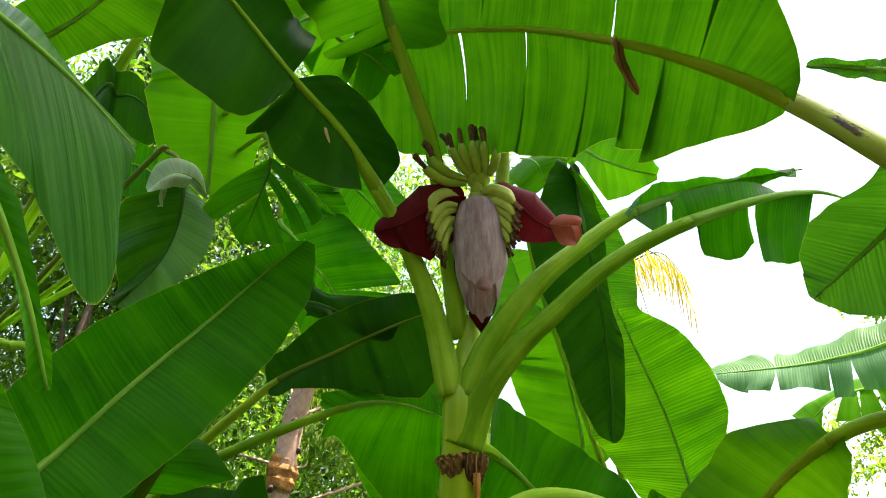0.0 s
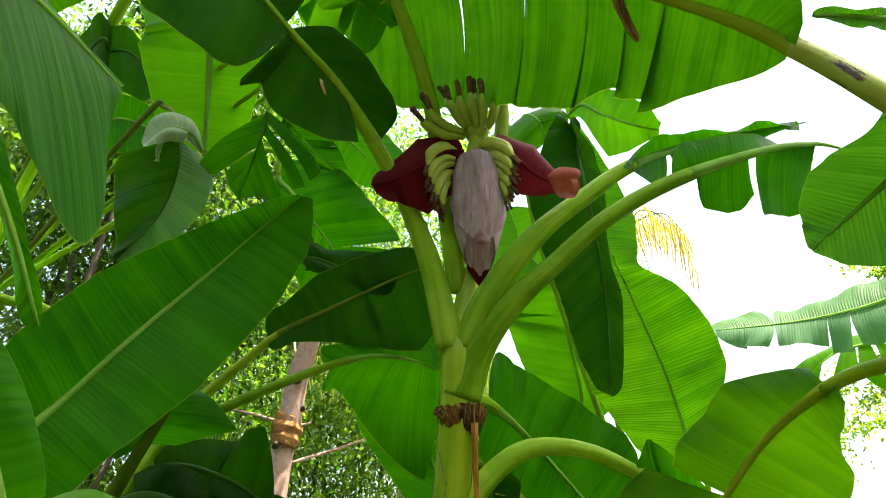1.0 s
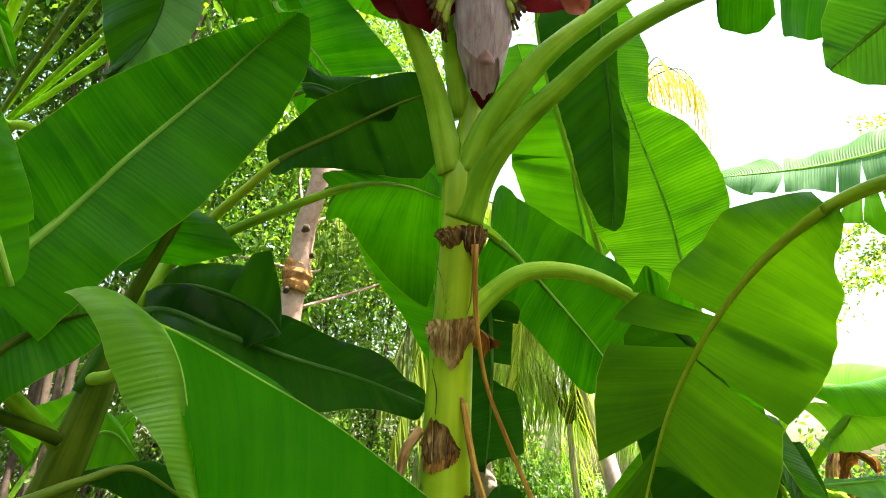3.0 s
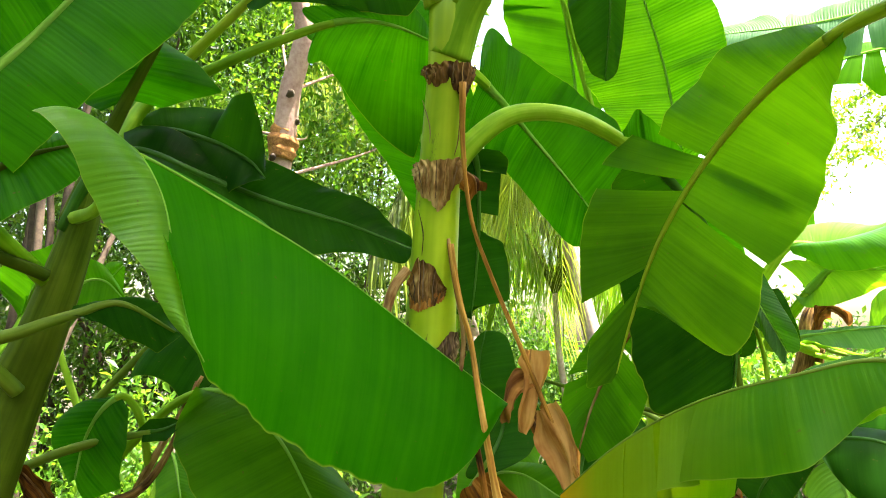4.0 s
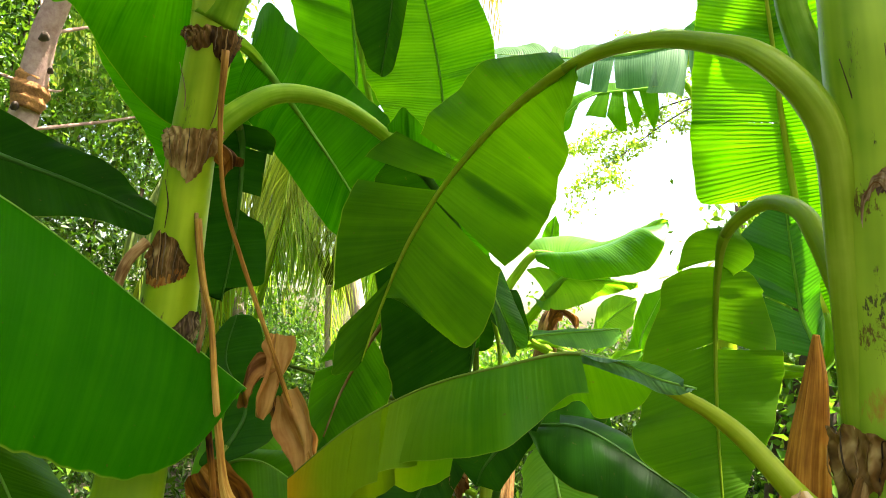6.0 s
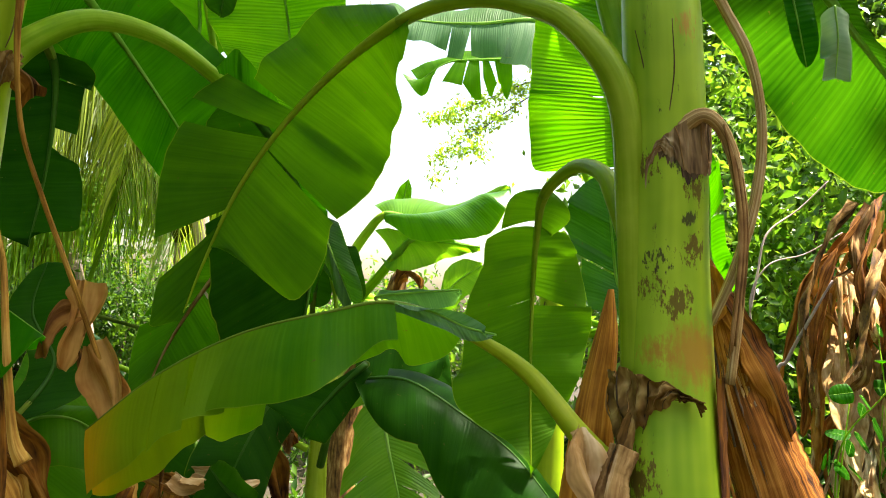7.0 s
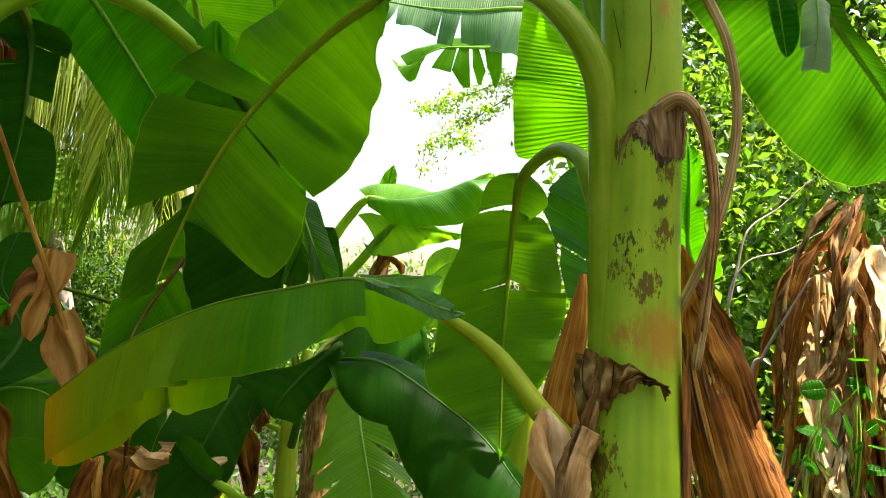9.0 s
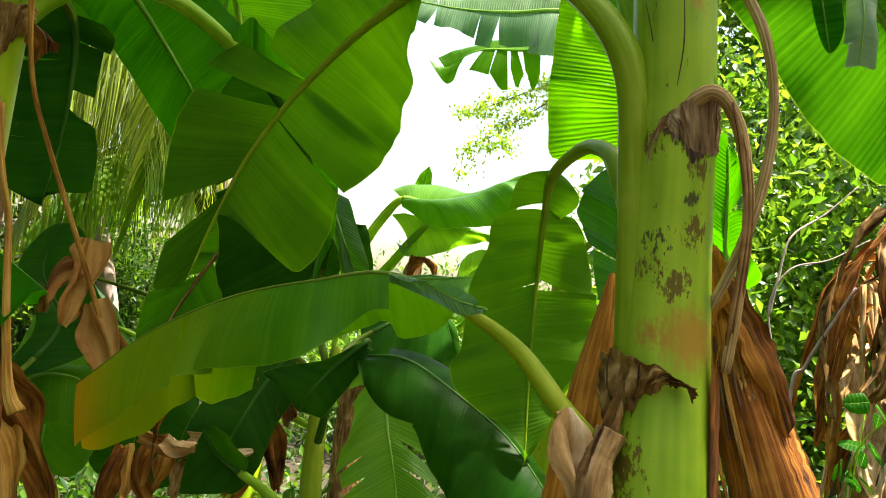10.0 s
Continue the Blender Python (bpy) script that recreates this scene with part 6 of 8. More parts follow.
leaf(mid_plant, [(0.937, 2.025, 1.076), (1.041, 2.041, 1.178), (1.109, 2.003, 1.096), (1.117, 1.931, 0.972), (1.123, 1.849, 0.843), (1.135, 1.795, 0.701)], 1.3,
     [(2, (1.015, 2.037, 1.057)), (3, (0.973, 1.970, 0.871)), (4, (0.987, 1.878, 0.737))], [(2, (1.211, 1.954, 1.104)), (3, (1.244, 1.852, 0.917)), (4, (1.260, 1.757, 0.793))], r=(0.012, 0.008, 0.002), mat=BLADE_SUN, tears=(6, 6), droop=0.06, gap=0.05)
leaf(mid_plant, [(0.920, 2.033, 1.091), (0.825, 2.029, 1.173), (0.758, 1.998, 1.111), (0.684, 1.955, 0.995), (0.623, 1.936, 0.855)], 1.0, [(2, (0.653, 2.029, 1.153)), (3, (0.560, 1.981, 0.994))], [(2, (0.808, 1.970, 1.021)), (3, (0.739, 1.915, 0.882))], r=(0.012, 0.003), mat=BLADE_DARK)
leaf(mid_plant, [(0.933, 2.034, 1.142), (0.903, 2.100, 1.307), (0.902, 2.098, 1.483), (0.938, 2.077, 1.593), (0.992, 1.979, 1.421)], 1.5, [(3, (0.853, 2.102, 1.619))], [(3, (0.979, 2.016, 1.595)), (2, (0.952, 2.082, 1.470))], r=(0.012, 0.003), mat=BLADE_DARK)
leaf(mid_plant, [(0.941, 2.032, 1.142), (0.969, 2.078, 1.383), (0.902, 2.047, 1.569), (0.850, 2.006, 1.679), (0.886, 1.922, 1.543), (0.946, 1.908, 1.417)], 2.5, [(3.5, (0.916, 1.924, 1.597))], [(3.5, (0.862, 1.949, 1.541))], r=(0.008, 0.003), mat=BLADE_GREY, label="young pale leaf still rolled")
leaf(mid_plant, [(0.948, 2.031, 1.159), (1.068, 2.125, 1.242), (1.233, 2.147, 1.325), (1.375, 2.167, 1.333), (1.415, 2.143, 1.256)], 1.0, [(2.5, (1.298, 2.207, 1.406))], [(2.5, (1.276, 2.117, 1.176))], r=(0.01, 0.003), mat=BLADE_DARK)

# ---- farther plant against the sky ----
far = thing("banana_plant", (1.625, 3.500, 0.000), "banana plant in sun, leaves shining against the sky", "banana plant")
tube("pseudostem", [(1.625, 3.500, -0.033), (1.625, 3.500, 0.933), (1.688, 3.222, 1.301), (1.719, 3.203, 1.536), (1.736, 3.189, 1.625)], [0.09, 0.08, 0.06, 0.05, 0.03], DEAD, far, "stem wrapped in dry brown sheaths", n=30, seg=14, rough=0.08)
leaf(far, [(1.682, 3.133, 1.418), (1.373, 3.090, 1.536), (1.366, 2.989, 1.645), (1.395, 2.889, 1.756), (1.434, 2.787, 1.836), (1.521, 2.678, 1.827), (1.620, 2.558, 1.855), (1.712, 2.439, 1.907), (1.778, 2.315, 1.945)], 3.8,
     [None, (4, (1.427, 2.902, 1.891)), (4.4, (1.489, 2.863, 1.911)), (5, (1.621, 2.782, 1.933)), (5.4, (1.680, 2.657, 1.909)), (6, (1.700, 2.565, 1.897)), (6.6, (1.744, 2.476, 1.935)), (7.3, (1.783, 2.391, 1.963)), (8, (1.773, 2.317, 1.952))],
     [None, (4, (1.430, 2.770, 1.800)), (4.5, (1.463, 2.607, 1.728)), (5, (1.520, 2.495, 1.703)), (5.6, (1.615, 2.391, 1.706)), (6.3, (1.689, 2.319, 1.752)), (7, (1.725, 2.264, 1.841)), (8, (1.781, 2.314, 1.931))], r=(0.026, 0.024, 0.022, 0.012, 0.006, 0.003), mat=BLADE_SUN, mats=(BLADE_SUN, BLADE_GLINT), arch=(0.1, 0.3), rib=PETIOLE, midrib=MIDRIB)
leaf(far, [(1.676, 3.134, 1.474), (1.451, 3.055, 1.437), (1.485, 2.904, 1.573), (1.506, 2.738, 1.688), (1.528, 2.650, 1.731), (1.629, 2.545, 1.715), (1.731, 2.451, 1.703)], 2.4,
     [None, (2.6, (1.433, 2.865, 1.773)), (3, (1.473, 2.840, 1.788)), (3.5, (1.526, 2.741, 1.765)), (4, (1.584, 2.685, 1.752)), (5, (1.650, 2.555, 1.729)), (6, (1.730, 2.451, 1.710))],
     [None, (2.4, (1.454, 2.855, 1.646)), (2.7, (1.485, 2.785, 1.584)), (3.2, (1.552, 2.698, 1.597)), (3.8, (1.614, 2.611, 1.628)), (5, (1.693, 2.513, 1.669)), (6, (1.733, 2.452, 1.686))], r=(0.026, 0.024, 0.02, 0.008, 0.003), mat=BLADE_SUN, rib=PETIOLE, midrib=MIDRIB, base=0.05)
leaf(far, [(1.729, 3.197, 1.566), (1.723, 3.198, 1.846), (1.716, 3.188, 1.978), (1.724, 3.168, 2.105)], 0.8,
     [None, (1.6, (1.665, 3.221, 1.963)), (2.4, (1.692, 3.192, 2.063)), (3, (1.724, 3.168, 2.105))],
     [None, (1.6, (1.755, 3.167, 1.973)), (2.4, (1.746, 3.161, 2.055)), (3, (1.727, 3.167, 2.106))], r=(0.012, 0.003), mat=BLADE_YOUNG)
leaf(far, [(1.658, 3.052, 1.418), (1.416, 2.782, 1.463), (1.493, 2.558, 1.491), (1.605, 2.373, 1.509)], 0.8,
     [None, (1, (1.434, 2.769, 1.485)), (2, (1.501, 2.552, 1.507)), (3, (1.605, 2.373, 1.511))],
     [None, (1, (1.439, 2.770, 1.450)), (1.6, (1.480, 2.626, 1.437)), (2.2, (1.547, 2.506, 1.423)), (2.7, (1.600, 2.416, 1.446)), (3, (1.608, 2.372, 1.500))], r=(0.01, 0.003), mat=BLADE_SHEEN, rib=PETIOLE)
dead_blade(far, [(1.548, 2.746, 1.598), (1.515, 2.771, 1.554), (1.500, 2.789, 1.472)], 0.03, DEAD_RED, 71, "curled red-brown dead sheath", folds=1.6)
dead_blade(far, [(1.537, 2.731, 1.586), (1.577, 2.711, 1.561), (1.590, 2.708, 1.512)], 0.02, DEAD_BUFF, 72, "curled buff dead sheath", folds=1.6)
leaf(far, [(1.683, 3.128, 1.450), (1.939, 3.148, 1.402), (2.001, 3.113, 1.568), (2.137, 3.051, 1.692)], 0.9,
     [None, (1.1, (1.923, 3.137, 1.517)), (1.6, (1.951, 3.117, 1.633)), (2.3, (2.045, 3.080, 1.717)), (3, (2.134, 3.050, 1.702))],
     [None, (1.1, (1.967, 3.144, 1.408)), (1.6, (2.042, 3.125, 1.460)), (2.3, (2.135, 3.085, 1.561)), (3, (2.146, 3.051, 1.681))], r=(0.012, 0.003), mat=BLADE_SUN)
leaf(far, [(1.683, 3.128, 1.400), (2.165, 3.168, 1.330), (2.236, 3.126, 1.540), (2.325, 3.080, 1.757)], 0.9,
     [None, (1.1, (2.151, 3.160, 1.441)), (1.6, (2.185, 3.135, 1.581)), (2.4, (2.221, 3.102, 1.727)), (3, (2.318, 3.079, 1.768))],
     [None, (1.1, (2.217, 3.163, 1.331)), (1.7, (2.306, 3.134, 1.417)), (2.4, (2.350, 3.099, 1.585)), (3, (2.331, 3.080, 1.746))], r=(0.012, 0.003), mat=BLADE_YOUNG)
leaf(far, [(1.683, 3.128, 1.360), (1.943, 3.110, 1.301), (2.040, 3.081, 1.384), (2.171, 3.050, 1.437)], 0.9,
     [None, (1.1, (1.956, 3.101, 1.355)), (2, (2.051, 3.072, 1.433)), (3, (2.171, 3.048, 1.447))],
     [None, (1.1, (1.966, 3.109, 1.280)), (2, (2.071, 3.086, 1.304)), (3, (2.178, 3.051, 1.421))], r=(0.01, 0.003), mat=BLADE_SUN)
leaf(far, [(1.732, 3.108, 1.422), (1.746, 2.914, 1.373), (1.780, 2.892, 1.215), (1.800, 2.859, 0.980)], 0.6, [(1.5, (1.686, 2.942, 1.207))], [(1.5, (1.851, 2.853, 1.221))], r=(0.01, 0.003), mat=BLADE_DARK)

# ---- plant to the right in the open ----
open_plant = thing("banana_plant", (3.69, 3.57, 0.0), "tall banana plant with grey sunlit ragged leaves", "banana plant")
tube("pseudostem", [(3.69, 3.57, -0.03), (3.69, 3.57, 0.8), (3.69, 3.57, 1.4), (3.68, 3.56, 1.75)], [0.10, 0.09, 0.06, 0.03], STEM, open_plant, n=30, seg=14)
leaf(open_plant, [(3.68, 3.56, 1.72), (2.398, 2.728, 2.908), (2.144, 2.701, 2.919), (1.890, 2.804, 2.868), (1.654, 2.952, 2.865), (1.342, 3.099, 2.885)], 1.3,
     [(2, (2.163, 2.731, 3.043)), (3, (1.951, 2.900, 3.024)), (4, (1.703, 3.071, 2.990))], [(2, (2.101, 2.638, 2.658)), (3, (1.867, 2.803, 2.676)), (4, (1.626, 2.927, 2.731))], r=(0.02, 0.014, 0.003), mat=BLADE_PALE, mats=(BLADE_GREY, BLADE_SHEEN), tears=(2, 6), droop=0.1)
leaf(open_plant, [(3.68, 3.56, 1.72), (2.365, 2.856, 2.706), (2.233, 2.924, 2.791), (2.078, 3.034, 2.799), (1.909, 3.153, 2.779), (1.791, 3.264, 2.676)], 1.0,
     [None, (2, (2.213, 3.008, 2.860)), (3, (2.119, 3.080, 2.863)), (4, (1.934, 3.209, 2.842)), (5, (1.773, 3.345, 2.763))],
     [(2.3, (2.186, 2.934, 2.674)), (2.6, (2.171, 2.957, 2.552)), (2.8, (2.125, 2.974, 2.683)), None, (2.95, (2.112, 2.985, 2.666)), (3.05, (2.101, 3.008, 2.514)), (3.12, (2.059, 3.017, 2.691)), None, (3.2, (2.053, 3.033, 2.575)), (3.35, (2.019, 3.057, 2.560)), (3.45, (1.970, 3.079, 2.651)), None, (3.5, (1.959, 3.088, 2.638)), (3.8, (1.876, 3.140, 2.657)), None, (4.2, (1.832, 3.170, 2.699)), (4.5, (1.818, 3.198, 2.593)), (4.75, (1.776, 3.232, 2.581)), (5, (1.694, 3.279, 2.705))], r=(0.02, 0.014, 0.003), mat=BLADE_YOUNG, tears=(2, 7), droop=0.2)
leaf(open_plant, [(3.68, 3.56, 1.72), (1.918, 1.621, 3.241), (1.590, 1.443, 3.181), (1.295, 1.369, 3.113), (1.132, 1.361, 3.120), (1.059, 1.356, 3.114)], 1.5, [(2.6, (1.373, 1.372, 3.175)), (3.5, (1.167, 1.332, 3.120))], [(2.6, (1.383, 1.428, 3.116)), (3.5, (1.172, 1.365, 3.086))], r=(0.02, 0.014, 0.008), mat=BLADE_GREY, tip=0.2)

# ---- upper left: leaves seen between the others ----
high = thing("banana_plant", (-2.3, 2.7, 0.0), "tall banana plant with hanging and torn leaves", "banana plant")
tube("pseudostem", [(-2.3, 2.7, -0.03), (-2.3, 2.7, 1.2), (-2.2, 2.7, 2.4), (-2.1, 2.7, 3.0)], [0.10, 0.085, 0.06, 0.03], STEM, high, n=30, seg=14)
leaf(high, [(-2.15, 2.7, 2.7), (-0.980, 1.457, 3.380), (-0.774, 1.355, 3.335), (-0.682, 1.367, 3.194), (-0.680, 1.446, 3.063), (-0.698, 1.545, 2.950), (-0.714, 1.621, 2.848)], 2.2,
     [(3, (-0.849, 1.374, 3.105)), (4, (-0.858, 1.376, 3.037)), (5, (-0.836, 1.516, 2.903))], [(3, (-0.560, 1.428, 3.189)), (4, (-0.523, 1.478, 3.095)), (5, (-0.580, 1.594, 2.948))], r=(0.02, 0.014, 0.01), mat=BLADE_YOUNG, tip=0.2)
# one half darker, the other with its silvery light put into the colour
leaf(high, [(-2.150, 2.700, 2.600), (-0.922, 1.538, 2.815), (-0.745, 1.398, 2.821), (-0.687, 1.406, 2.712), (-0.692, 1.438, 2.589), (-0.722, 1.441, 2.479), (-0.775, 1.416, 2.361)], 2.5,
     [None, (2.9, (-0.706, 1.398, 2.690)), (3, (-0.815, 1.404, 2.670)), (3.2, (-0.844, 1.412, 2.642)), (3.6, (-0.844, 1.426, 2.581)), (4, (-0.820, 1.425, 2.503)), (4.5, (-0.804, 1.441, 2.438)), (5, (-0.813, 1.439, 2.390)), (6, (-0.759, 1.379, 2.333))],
     [None, (2.9, (-0.682, 1.408, 2.712)), (3.05, (-0.645, 1.412, 2.693)), (3.3, (-0.603, 1.434, 2.639)), (3.6, (-0.592, 1.448, 2.595)), (4, (-0.603, 1.461, 2.538)), (4.4, (-0.646, 1.479, 2.495)), (5, (-0.705, 1.495, 2.437)), (6, (-0.774, 1.445, 2.361))], r=(0.009, 0.006, 0.002), mat=BLADE_DARK, mats=(BLADE_MID, BLADE_SHEEN), wave=0.012)
leaf(high, [(-0.610, 1.393, 2.659), (-0.627, 1.341, 2.680), (-0.672, 1.310, 2.676), (-0.731, 1.326, 2.631)], 0,
     [None, (0.1, (-0.618, 1.412, 2.682)), (0.7, (-0.622, 1.370, 2.715)), (1.2, (-0.640, 1.343, 2.729)), (1.7, (-0.681, 1.325, 2.728)), (2.3, (-0.724, 1.325, 2.706)), (3, (-0.749, 1.349, 2.655))],
     [None, (0.1, (-0.612, 1.390, 2.653)), (0.7, (-0.633, 1.360, 2.663)), (1.5, (-0.654, 1.324, 2.646)), (2.3, (-0.686, 1.302, 2.622)), (3, (-0.717, 1.304, 2.609))], r=(0.003, 0.002), mat=BLADE_PALE, name='leaf_fold', label='pale turned-up underside of a leaf', arch=(0.1, 0.2))
leaf(high, [(-0.690, 1.317, 2.640), (-0.693, 1.330, 2.618), (-0.694, 1.342, 2.596)], 0,
     [None, (0, (-0.694, 1.316, 2.635)), (1, (-0.695, 1.327, 2.615)), (2, (-0.694, 1.339, 2.594))],
     [None, (0, (-0.684, 1.321, 2.639)), (1, (-0.688, 1.332, 2.620)), (2, (-0.694, 1.345, 2.598))], r=(0.002, 0.001), mat=BLADE_PALE, name='leaf_shred', label='narrow shred of torn leaf')
leaf(high, [(-2.150, 2.700, 2.750), (-0.516, 1.754, 3.266), (-0.428, 1.766, 3.147), (-0.329, 1.798, 3.050), (-0.232, 1.830, 2.955), (-0.176, 1.878, 2.873)], 0.9,
     [(1.2, (-0.429, 1.732, 3.218)), (2, (-0.303, 1.747, 3.180)), (2.6, (-0.219, 1.780, 3.096)), None, (2.7, (-0.215, 1.786, 3.083)), (3.3, (-0.129, 1.823, 2.996)), (4, (-0.090, 1.850, 2.922)), (5, (-0.166, 1.880, 2.870))],
     [(1.2, (-0.487, 1.765, 3.160)), (2, (-0.457, 1.809, 3.072)), (2.5, (-0.427, 1.825, 3.019)), None, (2.6, (-0.388, 1.820, 3.025)), (3.2, (-0.367, 1.852, 2.948)), (4, (-0.270, 1.868, 2.890)), (5, (-0.185, 1.880, 2.870))], r=(0.012, 0.006, 0.003), mat=BLADE, droop=0.06)
leaf(high, [(-2.150, 2.700, 2.720), (-0.516, 1.488, 2.987), (-0.438, 1.503, 2.860), (-0.372, 1.534, 2.788), (-0.308, 1.565, 2.735)], 0.9,
     [None, (1.3, (-0.399, 1.460, 2.874)), (2, (-0.358, 1.504, 2.860)), (3, (-0.292, 1.534, 2.788)), (4, (-0.263, 1.565, 2.735))],
     [None, (1.3, (-0.463, 1.480, 2.840)), (2, (-0.431, 1.541, 2.794)), (3, (-0.380, 1.561, 2.741)), (4, (-0.308, 1.569, 2.728))], r=(0.008, 0.004, 0.002), mat=BLADE, wave=0.014)
leaf(high, [(-2.150, 2.700, 2.700), (-0.652, 1.476, 3.046), (-0.502, 1.426, 2.909), (-0.472, 1.419, 2.799), (-0.490, 1.434, 2.704), (-0.519, 1.472, 2.639), (-0.540, 1.493, 2.598)], 2.6,
     [(2.7, (-0.476, 1.388, 2.783)), (3, (-0.539, 1.395, 2.744)), (3.3, (-0.594, 1.405, 2.701)), (3.55, (-0.636, 1.425, 2.655)), (3.75, (-0.624, 1.438, 2.627)), (3.9, (-0.589, 1.436, 2.626)), None, (4, (-0.564, 1.432, 2.629)), (4.4, (-0.556, 1.456, 2.601)), (5, (-0.528, 1.496, 2.565)), (6, (-0.512, 1.482, 2.578))],
     [(2.75, (-0.357, 1.526, 2.741)), (2.95, (-0.333, 1.540, 2.700)), (3.1, (-0.366, 1.545, 2.677)), None, (3.2, (-0.376, 1.550, 2.661)), (3.5, (-0.414, 1.551, 2.650)), None, (3.6, (-0.427, 1.569, 2.621)), (4.3, (-0.471, 1.546, 2.615)), (4.8, (-0.503, 1.518, 2.615)), (6, (-0.539, 1.504, 2.600))], r=(0.008, 0.005, 0.002), mat=BLADE, tears=(2, 5), droop=0.1, tip=0.2, base=0.05, gap=0.09, rib=PETIOLE, midrib=MIDRIB_DARK)
leaf(high, [(-2.15, 2.7, 2.8), (-0.728, 1.913, 3.035), (-0.540, 1.860, 2.901), (-0.442, 1.864, 2.780), (-0.336, 1.914, 2.649), (-0.262, 1.981, 2.541)], 1.6,
     [(2.5, (-0.269, 1.825, 2.888)), (3.5, (-0.127, 1.887, 2.740)), (4.5, (-0.115, 1.922, 2.593))], [(2.5, (-0.529, 1.946, 2.688)), (3.5, (-0.447, 1.992, 2.546))], r=(0.014, 0.008, 0.003), mat=BLADE, tears=(2, 0))
leaf(high, [(-2.15, 2.7, 2.5), (-0.532, 1.866, 2.563), (-0.383, 1.651, 2.496), (-0.263, 1.609, 2.439), (-0.184, 1.587, 2.411), (-0.125, 1.578, 2.440)], 1.4,
     [(3, (-0.285, 1.617, 2.504)), (4, (-0.144, 1.603, 2.479))], [(3, (-0.242, 1.591, 2.388)), (4, (-0.136, 1.576, 2.349))], r=(0.008, 0.003), mat=BLADE_DARK, wave=0.014)
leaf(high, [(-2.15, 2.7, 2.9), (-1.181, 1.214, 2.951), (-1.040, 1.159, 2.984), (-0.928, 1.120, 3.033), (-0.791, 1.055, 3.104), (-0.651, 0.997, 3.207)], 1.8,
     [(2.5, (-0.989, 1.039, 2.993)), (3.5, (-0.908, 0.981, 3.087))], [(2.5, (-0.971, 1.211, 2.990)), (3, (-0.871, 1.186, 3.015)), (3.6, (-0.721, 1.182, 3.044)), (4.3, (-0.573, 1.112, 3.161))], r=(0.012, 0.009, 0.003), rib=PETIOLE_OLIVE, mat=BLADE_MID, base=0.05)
leaf(high, [(-2.15, 2.7, 2.85), (-1.197, 1.722, 2.961), (-1.055, 1.660, 3.004), (-0.949, 1.674, 2.992), (-0.874, 1.709, 2.927)], 0.9, [(2.5, (-0.992, 1.635, 3.077))], [(2.5, (-0.980, 1.683, 2.885))], r=(0.012, 0.003), mat=BLADE)
leaf(high, [(-2.15, 2.7, 2.9), (-1.193, 1.637, 3.204), (-1.062, 1.578, 3.222), (-0.985, 1.583, 3.202), (-0.928, 1.631, 3.123)], 0.9, [(2.5, (-1.023, 1.531, 3.290))], [(2.5, (-1.021, 1.613, 3.082))], r=(0.012, 0.003), mat=BLADE_DARK)
tube("petiole", [(-2.2, 2.7, 2.3), (-1.240, 1.629, 2.310), (-1.115, 1.597, 2.339), (-1.039, 1.601, 2.325), (-0.949, 1.625, 2.277)], [0.018, 0.014, 0.012, 0.008], PETIOLE, high, n=20)
leaf(high, [(-0.461, 1.287, 3.172), (-0.349, 1.212, 3.152), (-0.291, 1.265, 3.122), (-0.230, 1.293, 3.108), (-0.152, 1.345, 3.073)], 0,
     [(1.5, (-0.271, 1.185, 3.188)), (3, (-0.134, 1.276, 3.135))],
     [(1.5, (-0.402, 1.298, 3.067)), (3, (-0.266, 1.393, 3.010))], r=(0.008, 0.003), mat=BLADE_YOUNG, tears=(2, 3), wave=0.02, name='leaf')

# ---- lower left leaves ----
# shade over this leaf is carried by the darkest blade colour
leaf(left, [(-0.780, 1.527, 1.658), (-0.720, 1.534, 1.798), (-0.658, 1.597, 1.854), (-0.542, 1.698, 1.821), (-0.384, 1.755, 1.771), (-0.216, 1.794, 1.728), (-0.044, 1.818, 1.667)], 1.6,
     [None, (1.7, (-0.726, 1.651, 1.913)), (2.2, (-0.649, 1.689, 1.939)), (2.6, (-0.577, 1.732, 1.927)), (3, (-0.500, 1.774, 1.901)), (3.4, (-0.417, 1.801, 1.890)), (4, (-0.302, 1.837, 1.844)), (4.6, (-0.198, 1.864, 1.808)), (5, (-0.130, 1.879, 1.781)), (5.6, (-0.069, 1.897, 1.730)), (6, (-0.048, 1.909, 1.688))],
     [None, (1.8, (-0.629, 1.512, 1.807)), (2.4, (-0.568, 1.576, 1.770)), (3, (-0.474, 1.654, 1.675)), (4, (-0.334, 1.694, 1.627)), (4.6, (-0.246, 1.736, 1.646)), (5.2, (-0.138, 1.769, 1.635)), (5.7, (-0.053, 1.774, 1.632)), (6, (-0.042, 1.770, 1.652))], r=(0.014, 0.01, 0.003), mat=BLADE_DARKEST, rib=MIDRIB_DARK)
leaf(left, [(-1.000, 1.500, 1.200), (-1.192, 2.062, 1.465), (-1.128, 2.033, 1.593), (-1.034, 2.005, 1.718)], 0.9,
     [None, (1.1, (-1.241, 2.064, 1.558)), (1.5, (-1.280, 2.065, 1.610)), (2, (-1.202, 2.016, 1.656)), (2.5, (-1.099, 2.010, 1.689)), (3, (-1.035, 2.004, 1.721))],
     [None, (1.1, (-1.175, 2.066, 1.556)), (1.6, (-1.145, 2.068, 1.569)), (2.2, (-1.076, 2.027, 1.622)), (3, (-1.030, 2.006, 1.712))], r=(0.01, 0.003), mat=BLADE_YOUNG)
